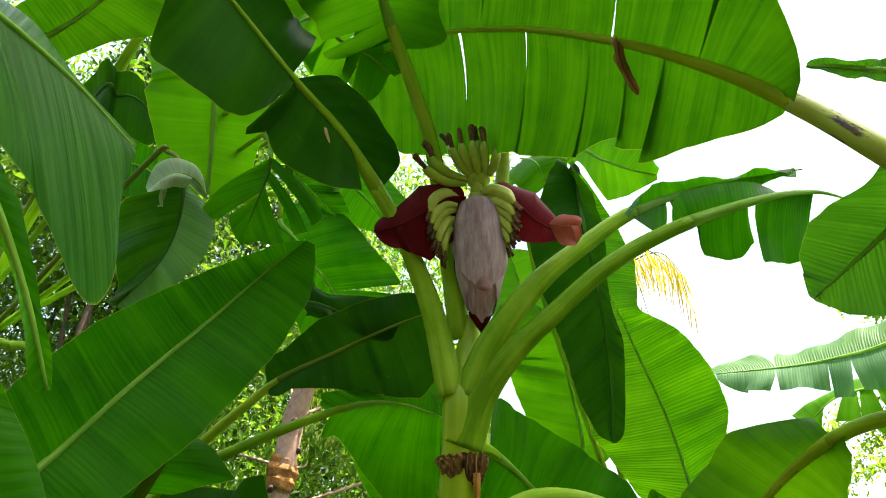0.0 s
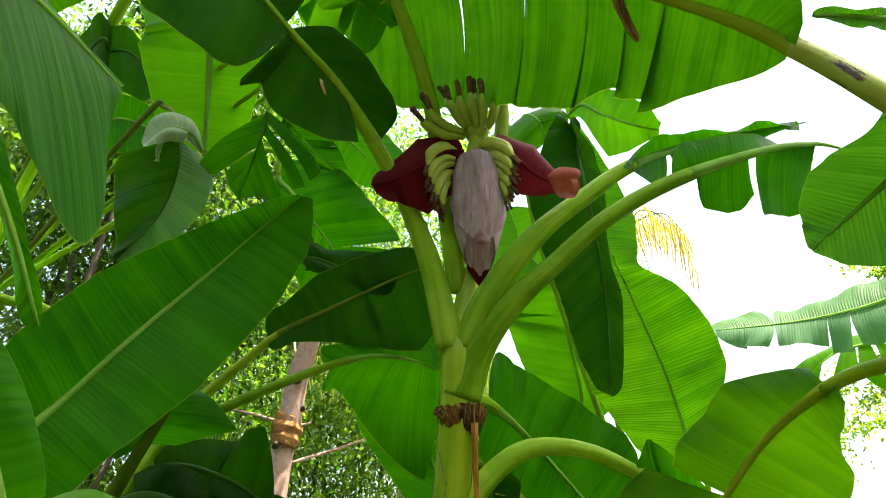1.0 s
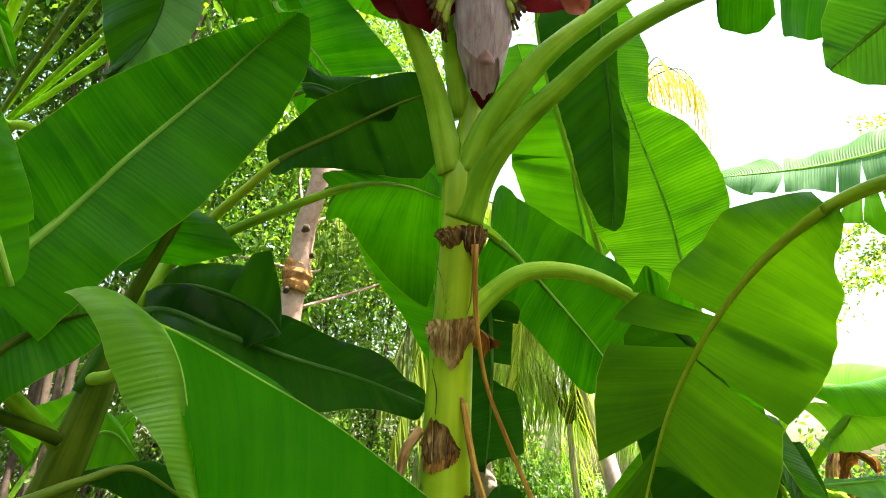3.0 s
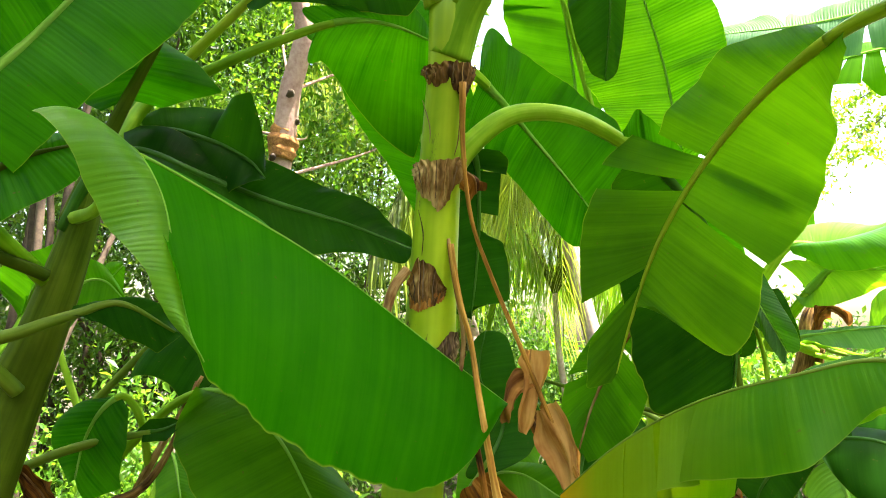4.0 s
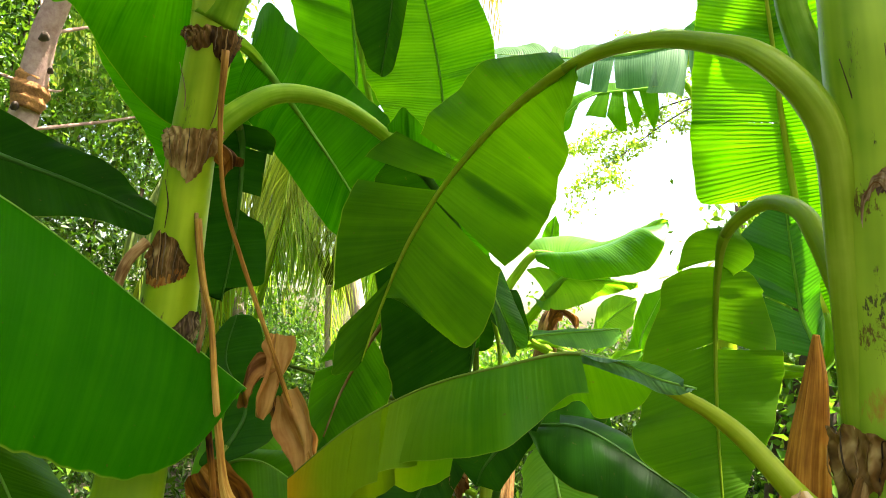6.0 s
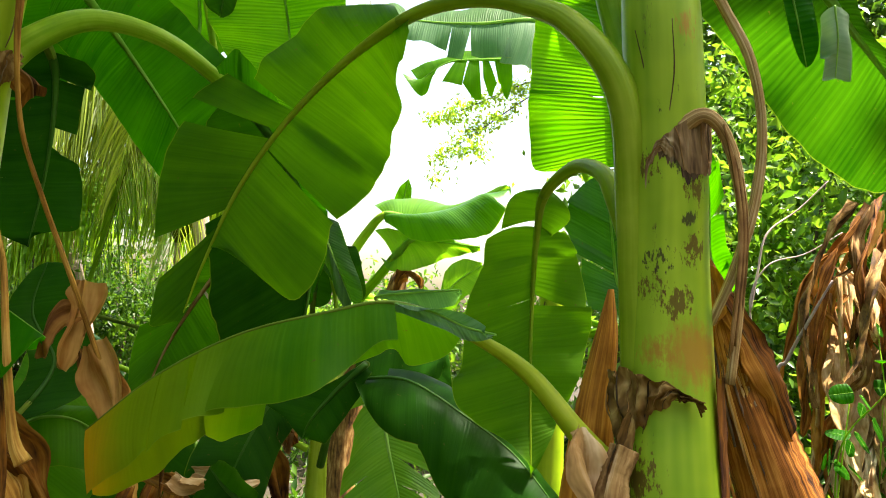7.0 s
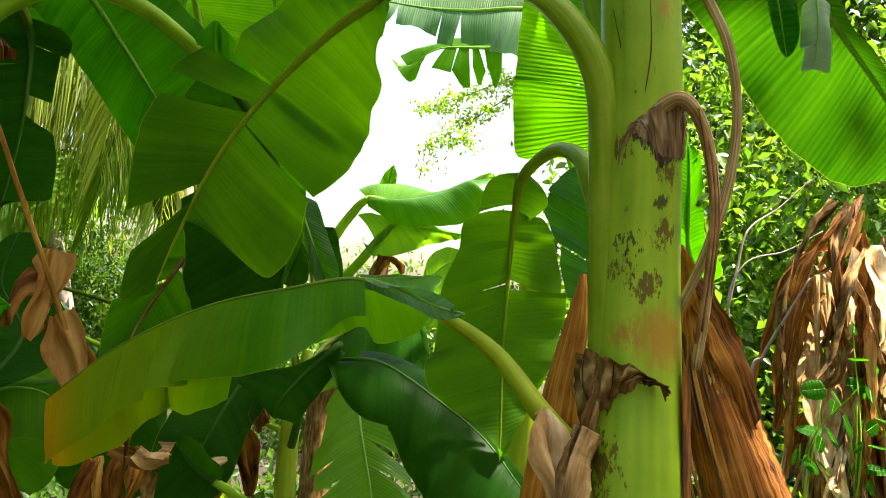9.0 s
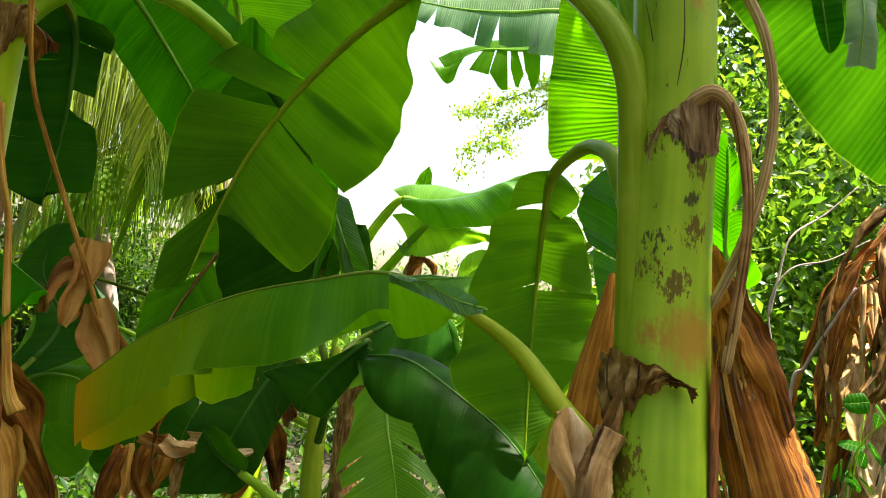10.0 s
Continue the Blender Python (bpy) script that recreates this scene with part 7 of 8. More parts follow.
leaf(left, [(-1.000, 1.500, 1.150), (-1.106, 2.123, 1.434), (-1.006, 2.098, 1.546), (-0.906, 2.076, 1.648)], 0.9,
     [None, (1.1, (-1.088, 2.131, 1.516)), (2, (-1.015, 2.083, 1.606)), (2.6, (-0.948, 2.073, 1.656)), (3, (-0.906, 2.073, 1.659))],
     [None, (1.1, (-1.071, 2.136, 1.500)), (2, (-0.964, 2.106, 1.517)), (2.5, (-0.912, 2.101, 1.540)), (3, (-0.898, 2.078, 1.640))], r=(0.01, 0.003), mat=BLADE_YOUNG)
# torn leaf, painted with the same shade
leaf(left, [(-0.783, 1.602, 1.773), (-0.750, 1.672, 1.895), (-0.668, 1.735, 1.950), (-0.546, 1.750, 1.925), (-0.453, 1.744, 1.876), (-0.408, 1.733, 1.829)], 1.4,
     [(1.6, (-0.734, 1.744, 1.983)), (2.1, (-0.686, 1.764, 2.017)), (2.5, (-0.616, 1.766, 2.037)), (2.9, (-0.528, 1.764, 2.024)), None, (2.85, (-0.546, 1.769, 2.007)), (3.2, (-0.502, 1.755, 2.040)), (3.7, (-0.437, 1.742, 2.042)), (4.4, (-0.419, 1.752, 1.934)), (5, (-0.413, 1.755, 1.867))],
     [None, (1.6, (-0.691, 1.642, 1.859)), (2, (-0.674, 1.670, 1.845)), (3, (-0.561, 1.695, 1.808)), (3.6, (-0.495, 1.701, 1.784)), (4.2, (-0.450, 1.685, 1.796)), (5, (-0.388, 1.664, 1.808))], r=(0.012, 0.008, 0.003), mat=BLADE_DARKEST, tears=(3, 2), wave=0.02, rib=MIDRIB_DARK)
leaf(left, [(-0.781, 1.488, 1.558), (-0.884, 1.314, 1.628), (-0.820, 1.297, 1.700), (-0.753, 1.328, 1.762), (-0.685, 1.377, 1.803)], 1.2,
     [(2.5, (-0.830, 1.318, 1.803)), (3.4, (-0.749, 1.362, 1.834))],
     [(2.5, (-0.751, 1.302, 1.643)), (3.3, (-0.677, 1.361, 1.725))], r=(0.014, 0.01, 0.003), rib=PETIOLE_DARK, mat=BLADE)
leaf(left, [(-0.827, 1.505, 1.321), (-0.866, 1.438, 1.406), (-0.784, 1.441, 1.444), (-0.709, 1.483, 1.480), (-0.635, 1.519, 1.503), (-0.537, 1.561, 1.446)], 2.8,
     [None, (2.8, (-0.720, 1.494, 1.490)), (3.3, (-0.693, 1.513, 1.512)), (4, (-0.607, 1.548, 1.521)), (4.6, (-0.553, 1.580, 1.489)), (5, (-0.535, 1.599, 1.450))],
     [None, (2.8, (-0.697, 1.475, 1.470)), (3.3, (-0.670, 1.497, 1.464)), (3.8, (-0.622, 1.519, 1.431)), (4.4, (-0.565, 1.544, 1.401)), (5, (-0.527, 1.561, 1.435))], r=(0.016, 0.012, 0.003), mat=BLADE_DARK, rib=PETIOLE_MOSS)
leaf(left, [(-0.778, 1.821, 1.126), (-0.625, 1.814, 1.274), (-0.505, 1.815, 1.301), (-0.374, 1.800, 1.209), (-0.288, 1.798, 1.077), (-0.213, 1.779, 0.940)], 1.3,
     [None, (1.6, (-0.548, 1.893, 1.326)), (2.5, (-0.399, 1.890, 1.241)), (3.2, (-0.221, 1.885, 1.102)), (3.8, (-0.159, 1.863, 1.024)), (5, (-0.136, 1.798, 0.947))],
     [None, (1.6, (-0.542, 1.722, 1.314)), (2, (-0.591, 1.733, 1.236)), (2.6, (-0.584, 1.712, 1.187)), (3.2, (-0.532, 1.694, 1.097)), (4, (-0.463, 1.692, 0.988)), (5, (-0.316, 1.662, 0.926))], r=(0.014, 0.008, 0.003), mat=BLADE_MATURE)
leaf(left, [(-0.667, 1.786, 1.118), (-0.675, 1.752, 1.227), (-0.702, 1.714, 1.297), (-0.746, 1.699, 1.270), (-0.781, 1.698, 1.201), (-0.792, 1.689, 1.116)], 2.2,
     [None, (2.25, (-0.736, 1.726, 1.293)), (2.7, (-0.814, 1.729, 1.286)), (3, (-0.859, 1.735, 1.253)), (4, (-0.869, 1.722, 1.191)), (5, (-0.817, 1.692, 1.097))],
     [None, (2.25, (-0.685, 1.697, 1.270)), (3, (-0.669, 1.677, 1.186)), (4, (-0.675, 1.667, 1.102)), (5, (-0.767, 1.684, 1.069))], r=(0.009, 0.009, 0.004), mat=BLADE)
leaf(left, [(-0.910, 1.640, 1.137), (-0.818, 1.682, 1.178), (-0.715, 1.696, 1.205), (-0.624, 1.732, 1.219), (-0.584, 1.748, 1.238)], 2.5,
     [None, (2.6, (-0.673, 1.713, 1.218)), (3, (-0.650, 1.729, 1.245)), (3.6, (-0.606, 1.748, 1.248)), (4, (-0.584, 1.748, 1.240))],
     [None, (2.6, (-0.651, 1.694, 1.206)), (3.2, (-0.606, 1.724, 1.194)), (3.8, (-0.585, 1.741, 1.218))], r=(0.012, 0.010, 0.003), mat=BLADE_DARK)
leaf(left, [(-0.759, 1.964, 0.891), (-0.765, 2.088, 1.036), (-0.740, 2.110, 1.109), (-0.678, 2.027, 1.018), (-0.648, 2.008, 0.892)], 1.3, [(2.6, (-0.754, 2.045, 1.029))], [(2.6, (-0.635, 2.048, 1.044))], r=(0.01, 0.003), mat=BLADE_YOUNG)
leaf(left, [(-0.973, 2.019, 1.242), (-1.035, 1.991, 1.453), (-0.995, 2.007, 1.577), (-0.935, 2.036, 1.597), (-0.870, 2.074, 1.521)], 1.2, [(2.5, (-0.985, 2.004, 1.655))], [(2.5, (-0.980, 2.020, 1.501))], r=(0.01, 0.003), mat=BLADE_YOUNG)
leaf(left, [(-0.931, 1.944, 1.219), (-0.770, 1.940, 1.395), (-0.667, 1.892, 1.453), (-0.576, 1.882, 1.411), (-0.529, 1.849, 1.285)], 1.3, [(2.6, (-0.618, 1.910, 1.484))], [(2.6, (-0.668, 1.845, 1.326))], r=(0.012, 0.003), mat=BLADE_DARK)
tube("dead_petiole", [(-0.697, 1.748, 1.038), (-0.658, 1.786, 1.145), (-0.606, 1.820, 1.260), (-0.570, 1.839, 1.341)], [0.011, 0.010, 0.008, 0.005], DEAD_PALE, left, "dry pale petiole", n=20, seg=8, rough=0.15)
tube("dead_petiole", [(-0.713, 1.699, 1.061), (-0.656, 1.731, 1.091), (-0.611, 1.764, 1.174), (-0.581, 1.834, 1.327)], [0.012, 0.010, 0.008, 0.005], DEAD, left, "dry brown petiole", n=20, seg=8, rough=0.15)
leaf(left, [(-0.865, 1.584, 1.164), (-0.830, 1.588, 1.129), (-0.800, 1.591, 1.094), (-0.782, 1.597, 1.042)], 0,
     [None, (0.2, (-0.871, 1.586, 1.152)), (1, (-0.859, 1.593, 1.094)), (2, (-0.835, 1.597, 1.053)), (3, (-0.793, 1.599, 1.030))],
     [None, (0.2, (-0.842, 1.584, 1.158)), (1, (-0.760, 1.564, 1.139)), (2, (-0.757, 1.571, 1.082)), (3, (-0.753, 1.576, 1.042))], r=(0.003, 0.002), mat=DEAD_RED, rib=DEAD, rough=0.02, name='dead_leaf', label='rust-brown dead leaf')
leaf(main, [(0.010, 1.937, 0.825), (0.099, 2.054, 0.935), (0.162, 2.076, 1.052), (0.258, 2.071, 1.069), (0.366, 2.045, 1.012)], 1.0, [(2.5, (0.214, 2.124, 1.107)), (3.3, (0.353, 2.061, 1.086))], [(2.5, (0.220, 2.010, 0.960))], r=(0.012, 0.003), mat=BLADE_YOUNG)
leaf(main, [(0.011, 1.858, 0.850), (0.096, 1.986, 1.010), (0.211, 2.093, 1.191), (0.148, 2.149, 1.333), (0.167, 2.190, 1.469)], 1.3, [(2.5, (0.130, 2.104, 1.254))], [(2.5, (0.293, 2.092, 1.288))], r=(0.012, 0.003), mat=BLADE_DARK)



# ---- low leaves beside the young plant ----
leaf(mid_plant, [(0.934, 2.139, 0.954), (0.515, 2.431, 1.123), (0.289, 2.371, 1.189), (0.224, 2.271, 1.039), (0.214, 2.145, 0.830)], 1.6, [(2.6, (0.128, 2.368, 1.166)), (3.3, (0.082, 2.258, 0.983))], [(2.4, (0.344, 2.314, 1.065)), (3.2, (0.345, 2.200, 0.897))], r=(0.012, 0.008, 0.003), mat=BLADE_YOUNG)
leaf(mid_plant, [(0.949, 2.140, 0.989), (0.759, 2.566, 1.195), (0.571, 2.511, 1.153), (0.484, 2.411, 0.950), (0.444, 2.365, 0.725)], 1.2, [(2.4, (0.411, 2.525, 1.110)), (3.2, (0.328, 2.405, 0.854))], [(2.2, (0.646, 2.441, 1.015)), (3.2, (0.642, 2.348, 0.766))], r=(0.012, 0.008, 0.003), mat=BLADE_DARK, tears=(2, 2))
dead_blade(mid_plant, [(0.269, 1.833, 1.267), (0.302, 1.811, 1.207), (0.338, 1.793, 1.134), (0.366, 1.792, 1.084)], 0.04, DEAD_RED, 62, "crumpled rust-brown dead leaf")
dead_blade(main, [(0.110, 1.697, 1.117), (0.171, 1.689, 1.042), (0.214, 1.675, 0.966), (0.266, 1.651, 0.871)], 0.055, DEAD_RED, 63, "large rust-brown dead leaf hanging", folds=1.6)
dead_blade(main, [(0.106, 1.706, 1.070), (0.144, 1.674, 0.977), (0.184, 1.647, 0.863)], 0.06, DEAD_ORANGE, 64, "tan dead leaf hanging", folds=1.6)
dead_blade(mid_plant, [(0.419, 1.758, 0.989), (0.475, 1.731, 0.971), (0.516, 1.715, 0.968), (0.551, 1.720, 0.975)], 0.028, DEAD_ORANGE, 67, "curled tan dead leaf", folds=1.4)
dead_blade(mid_plant, [(0.767, 2.099, 1.094), (0.772, 2.039, 0.989), (0.799, 2.013, 0.898), (0.819, 1.981, 0.796)], 0.038, DEAD_RED, 68, "limp rust-brown dead leaf", folds=1.6)
dead_blade(mid_plant, [(0.736, 2.144, 1.052), (0.715, 2.088, 0.944), (0.711, 2.065, 0.837)], 0.028, DEAD_RED, 69, "limp rust-brown dead leaf", folds=1.6)
leaf(mid_plant, [(0.930, 2.030, 1.120), (0.936, 1.747, 1.250), (0.870, 1.771, 1.180), (0.816, 1.800, 1.101), (0.800, 1.816, 1.047)], 0.9,
     [None, (1.1, (0.918, 1.745, 1.258)), (1.5, (0.879, 1.757, 1.219)), (2, (0.834, 1.793, 1.186)), (2.6, (0.733, 1.847, 1.155)), (3, (0.698, 1.866, 1.137)), (3.3, (0.758, 1.834, 1.102)), (4, (0.800, 1.816, 1.049))],
     [None, (1.1, (0.937, 1.737, 1.231)), (1.6, (0.925, 1.736, 1.171)), (2.2, (0.894, 1.762, 1.108)), (3, (0.856, 1.784, 1.038)), (4, (0.811, 1.810, 1.045))], r=(0.012, 0.009, 0.003), mat=BLADE_DARK)
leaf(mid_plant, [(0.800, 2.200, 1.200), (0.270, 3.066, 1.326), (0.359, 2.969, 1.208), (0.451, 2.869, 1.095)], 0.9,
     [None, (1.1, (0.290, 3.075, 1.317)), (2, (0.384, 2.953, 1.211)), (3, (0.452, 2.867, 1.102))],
     [None, (1.1, (0.267, 3.091, 1.293)), (2, (0.337, 2.988, 1.152)), (2.6, (0.414, 2.915, 1.089)), (3, (0.450, 2.870, 1.089))], r=(0.008, 0.003), mat=BLADE_SHEEN, rib=PETIOLE_DARK)
dead_blade(mid_plant, [(0.754, 2.081, 1.114), (0.769, 2.061, 1.003), (0.793, 2.048, 0.893), (0.824, 2.030, 0.785)], 0.022, DEAD_RED, 80, "narrow rust-brown dead leaf, twisted", folds=1.6)
dead_blade(mid_plant, [(0.760, 2.044, 1.094), (0.798, 2.015, 1.051), (0.837, 1.986, 1.001)], 0.032, DEAD_RED, 81, "pleated rust-brown dead leaf", folds=1.6)
dead_blade(mid_plant, [(0.707, 2.261, 1.002), (0.716, 2.266, 0.914), (0.724, 2.273, 0.809)], 0.016, DEAD, 82, "narrow brown dead leaf", folds=1.6)
dead_blade(mid_plant, [(0.740, 2.263, 1.016), (0.752, 2.244, 0.918), (0.767, 2.253, 0.761)], 0.013, DEAD_BUFF, 83, "narrow brown dead leaf", folds=1.6)
dead_blade(mid_plant, [(0.446, 1.709, 1.058), (0.442, 1.717, 1.000), (0.441, 1.707, 0.893)], 0.022, DEAD_RED, 84, "narrow rust-brown dead leaf, twisted", folds=1.6)
dead_blade(mid_plant, [(0.460, 1.684, 0.995), (0.482, 1.649, 0.984), (0.515, 1.605, 0.997)], 0.02, DEAD_PALE, 85, "curled tan dead leaf", folds=1.6)
leaf(main, [(0.697, 1.982, 1.641), (0.628, 2.098, 1.525), (0.560, 2.192, 1.386), (0.498, 2.222, 1.247), (0.454, 2.216, 1.116)], 0.6,
     [None, (0.7, (0.777, 2.000, 1.541)), (1.2, (0.761, 2.059, 1.424)), (1.7, (0.692, 2.138, 1.316)), None, (1.75, (0.665, 2.156, 1.313)), (2.4, (0.630, 2.191, 1.191)), (3, (0.580, 2.207, 1.113)), (4, (0.482, 2.226, 1.075))],
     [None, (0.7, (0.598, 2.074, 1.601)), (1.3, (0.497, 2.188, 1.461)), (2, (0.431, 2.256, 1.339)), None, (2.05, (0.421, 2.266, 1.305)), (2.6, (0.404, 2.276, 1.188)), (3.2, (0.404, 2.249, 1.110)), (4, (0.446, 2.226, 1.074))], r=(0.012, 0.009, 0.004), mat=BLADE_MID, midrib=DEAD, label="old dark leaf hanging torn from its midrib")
leaf(mid_plant, [(0.730, 1.564, 0.870), (0.677, 1.593, 0.908), (0.626, 1.623, 0.938), (0.580, 1.650, 0.967), (0.539, 1.671, 1.017)], 1.8,
     [None, (1.9, (0.635, 1.589, 0.975)), (2.4, (0.614, 1.577, 1.001)), (3, (0.584, 1.593, 1.032)), (3.6, (0.554, 1.623, 1.038)), (4, (0.543, 1.668, 1.025))],
     [None, (1.9, (0.630, 1.624, 0.905)), (2.4, (0.585, 1.630, 0.890)), (3, (0.504, 1.659, 0.884)), (3.6, (0.509, 1.673, 0.953)), (4, (0.536, 1.673, 1.013))], r=(0.012, 0.011, 0.008, 0.003), mat=BLADE_DARK, rib=PETIOLE, label="low dark leaf bent over on a pale petiole")
dead_blade(mid_plant, [(0.529, 1.826, 0.968), (0.572, 1.775, 0.958), (0.619, 1.746, 0.947), (0.673, 1.734, 0.963)], 0.03, DEAD_PALE, 71, "curled tan dead leaf", folds=1.0, crush=0.006, twist=0.3)
dead_blade(mid_plant, [(0.405, 1.957, 0.923), (0.413, 1.945, 0.871), (0.418, 1.939, 0.792)], 0.03, DEAD_ORANGE, 72, "limp brown dead leaf", folds=1.4, crush=0.006)
dead_blade(mid_plant, [(0.591, 1.997, 0.996), (0.580, 1.990, 0.909), (0.554, 1.990, 0.838), (0.539, 1.981, 0.784)], 0.03, DEAD_GREY, 73, "limp brown dead leaf", folds=1.6, crush=0.006)
dead_blade(mid_plant, [(0.798, 2.033, 1.096), (0.821, 2.011, 1.055), (0.849, 1.999, 1.001)], 0.028, DEAD_RUST, 74, "curled rust-brown dead leaf", folds=1.2, crush=0.005)
# ---- woods, bushes and palms behind ----
def leaf_cloud(centres, radii, n, size, seed, hang=0.3, width=0.45, cluster=14, spread=0.16):
    """Many small folded leaves in twig clusters; numpy arrays of vertices and faces."""
    rng = np.random.RandomState(seed)
    centres, radii = np.asarray(centres, float), np.asarray(radii, float)
    w = radii.prod(axis=1)
    k = max(1, n // cluster)
    pick = rng.choice(len(centres), k, p=w / w.sum())
    d = unit(rng.normal(size=(k, 3))) * (rng.rand(k, 1) ** 0.42)
    twig = centres[pick] + d * radii[pick]
    p = np.repeat(twig, cluster, axis=0) + rng.normal(size=(k * cluster, 3)) * spread * np.array((1, 1, 0.8))
    m = len(p)
    t = unit(rng.normal(size=(m, 3)) + np.array((0, 0, -hang)) * 2)
    s = unit(np.cross(t, rng.normal(size=(m, 3)) * 0.7 + np.array((0, 0, 1.0))))
    up = np.cross(s, t)
    L = (size * rng.uniform(0.55, 1.25, m))[:, None]
    W2 = L * width * 0.5
    a = p
    b = p + t * L * 0.45 + s * W2 + up * W2 * 0.35
    c = p + t * L - up * L * 0.1
    e = p + t * L * 0.45 - s * W2 + up * W2 * 0.35
    verts = np.stack([a, b, c, e], 1).reshape(-1, 3)
    q = np.arange(m)[:, None] * 4
    faces = np.concatenate([q + np.array([[0, 1, 2]]), q + np.array([[0, 2, 3]])], 1).reshape(-1, 3)
    return verts, faces


def fast_part(name, verts, faces, mat, parent, label="", kind=""):
    base = np.array(root_of(parent).location) if parent else 0
    me = bpy.data.meshes.new(name)
    v = (np.asarray(verts) - base).astype(np.float32)
    f = np.asarray(faces, np.int32)
    me.vertices.add(len(v))
    me.vertices.foreach_set("co", v.ravel())
    me.loops.add(f.size)
    me.loops.foreach_set("vertex_index", f.ravel())
    me.polygons.add(len(f))
    me.polygons.foreach_set("loop_start", np.arange(0, f.size, f.shape[1], dtype=np.int32))
    me.update(calc_edges=True)
    me.materials.append(mat)
    ob = new(name, me)
    if parent:
        ob.parent = parent
    if label:
        ob["label"] = label
    if kind:
        ob["kind"] = kind
    return ob


def bush(base, blobs, n, size, mat, label, seed, name="bush", category="bush", stems=7, hang=0.3, width=0.45, bark=None, spread=0.16):
    """A bush or tree: forked stems that end in leafy clumps. blobs: (offset, radii)."""
    rng = np.random.RandomState(seed)
    ob = thing(name, base, label, category)
    b = np.array(base, float)
    cs = [b + np.array(c) for c, _ in blobs]
    for k in range(stems):
        c = cs[k % len(cs)] + rng.normal(size=3) * np.array(blobs[k % len(cs)][1]) * 0.35
        foot = b + np.array((rng.uniform(-0.25, 0.25), rng.uniform(-0.25, 0.25), -0.03))
        m1 = foot + (c - foot) * 0.35 + rng.normal(size=3) * 0.12
        m2 = foot + (c - foot) * 0.7 + rng.normal(size=3) * 0.15
        tube("branch", [foot, m1, m2, c], [0.035, 0.026, 0.018, 0.006], bark or BARK_DARK, ob, n=14, seg=7, rough=0.12, seed=k)
    fast_part("crown", *leaf_cloud(cs, [r for _, r in blobs], n, size, seed, hang, width, spread=spread), mat, ob)
    return ob


# the tree with the pinkish trunk and the wood at the left
def scarred_tree():
    pts = [(-1.35, 5.2, -0.05), (-1.32, 5.15, 0.8), (-1.202, 4.884, 2.115), (-1.153, 4.807, 2.598), (-1.106, 4.742, 2.878), (-1.051, 4.650, 3.190), (-0.942, 4.514, 3.567), (-0.995, 4.391, 3.960), (-0.967, 4.179, 4.628), (-0.865, 3.880, 5.401)]
    ob = thing("tree", (-1.35, 5.2, 0.0), "slender tree with a pinkish scarred trunk and small leaves", "tree")
    tube("trunk", pts, [0.11, 0.10, 0.092, 0.088, 0.086, 0.074, 0.066, 0.058, 0.045, 0.03], BARK, ob, "pinkish bark with knots", n=60, seg=14, rough=0.06)
    c = np.array((-1.110, 4.744, 2.870))
    for k, rr in enumerate((0.100, 0.112, 0.098)):
        tube("bark_scar", [c + np.array((0.01, 0, 0.09 - 0.07 * k)), c + np.array((0.0, 0, 0.05 - 0.07 * k)), c + np.array((-0.01, 0, -0.01 - 0.07 * k))], [rr * 0.8, rr, rr * 0.82], BARK_SCAR, ob, "orange peeling ring of bark", n=9, seg=20, rough=0.16, seed=k)
    for k, (q, rr) in enumerate([((-1.030, 4.567, 3.133), 0.03), ((-1.160, 4.670, 2.709), 0.026), ((-0.994, 4.654, 2.957), 0.02)]):
        q = np.array(q)
        tube("knot", [q, q + np.array((0.01, -0.05, 0.01))], [rr, rr * 0.5], BARK_DARK, ob, n=5, seg=9, rough=0.3, seed=k)
    tops = [np.array((-0.865, 3.880, 5.401)), np.array((-0.967, 4.179, 4.628))]
    rng = np.random.RandomState(5)
    cs, rs = [], []
    for k in range(12):
        s = np.array(pts[3 + k % 6])
        e = s + np.array((rng.uniform(-1.1, 1.1), rng.uniform(0.45, 1.2), rng.uniform(0.1, 0.9)))
        tube("branch", [s, (s + e) / 2 + rng.normal(size=3) * 0.08, e], [0.013, 0.008, 0.003], BARK, ob, n=12, seg=7, rough=0.1, seed=k)
        cs.append(e)
        rs.append((0.5, 0.5, 0.4))
    fast_part("crown", *leaf_cloud(cs, rs, 9000, 0.085, 11, 0.4, 0.4), FOLIAGE_SUNLIT, ob)


scarred_tree()
rb = np.random.RandomState(21)
for k, (x, y, h, wdt, m, n) in enumerate([(-4.6, 5.0, 8.0, 1.4, FOLIAGE_SUNLIT, 26000), (-3.4, 6.6, 9.0, 1.5, FOLIAGE_SUNLIT, 30000), (-2.3, 7.4, 9.5, 1.4, FOLIAGE, 30000), (-1.4, 8.2, 9.5, 1.3, FOLIAGE_SUNLIT, 28000), (-2.6, 10.0, 9.0, 1.9, FOLIAGE, 16000), (-5.4, 8.0, 9.0, 1.9, FOLIAGE, 16000), (-5.6, 3.2, 7.0, 1.4, FOLIAGE, 16000), (0.3, 8.8, 2.6, 1.0, FOLIAGE, 6000)]):
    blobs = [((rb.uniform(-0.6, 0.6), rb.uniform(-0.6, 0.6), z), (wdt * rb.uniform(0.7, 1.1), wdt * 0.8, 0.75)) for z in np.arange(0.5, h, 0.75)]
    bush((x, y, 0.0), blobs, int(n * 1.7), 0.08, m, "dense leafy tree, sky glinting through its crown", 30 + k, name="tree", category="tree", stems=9)
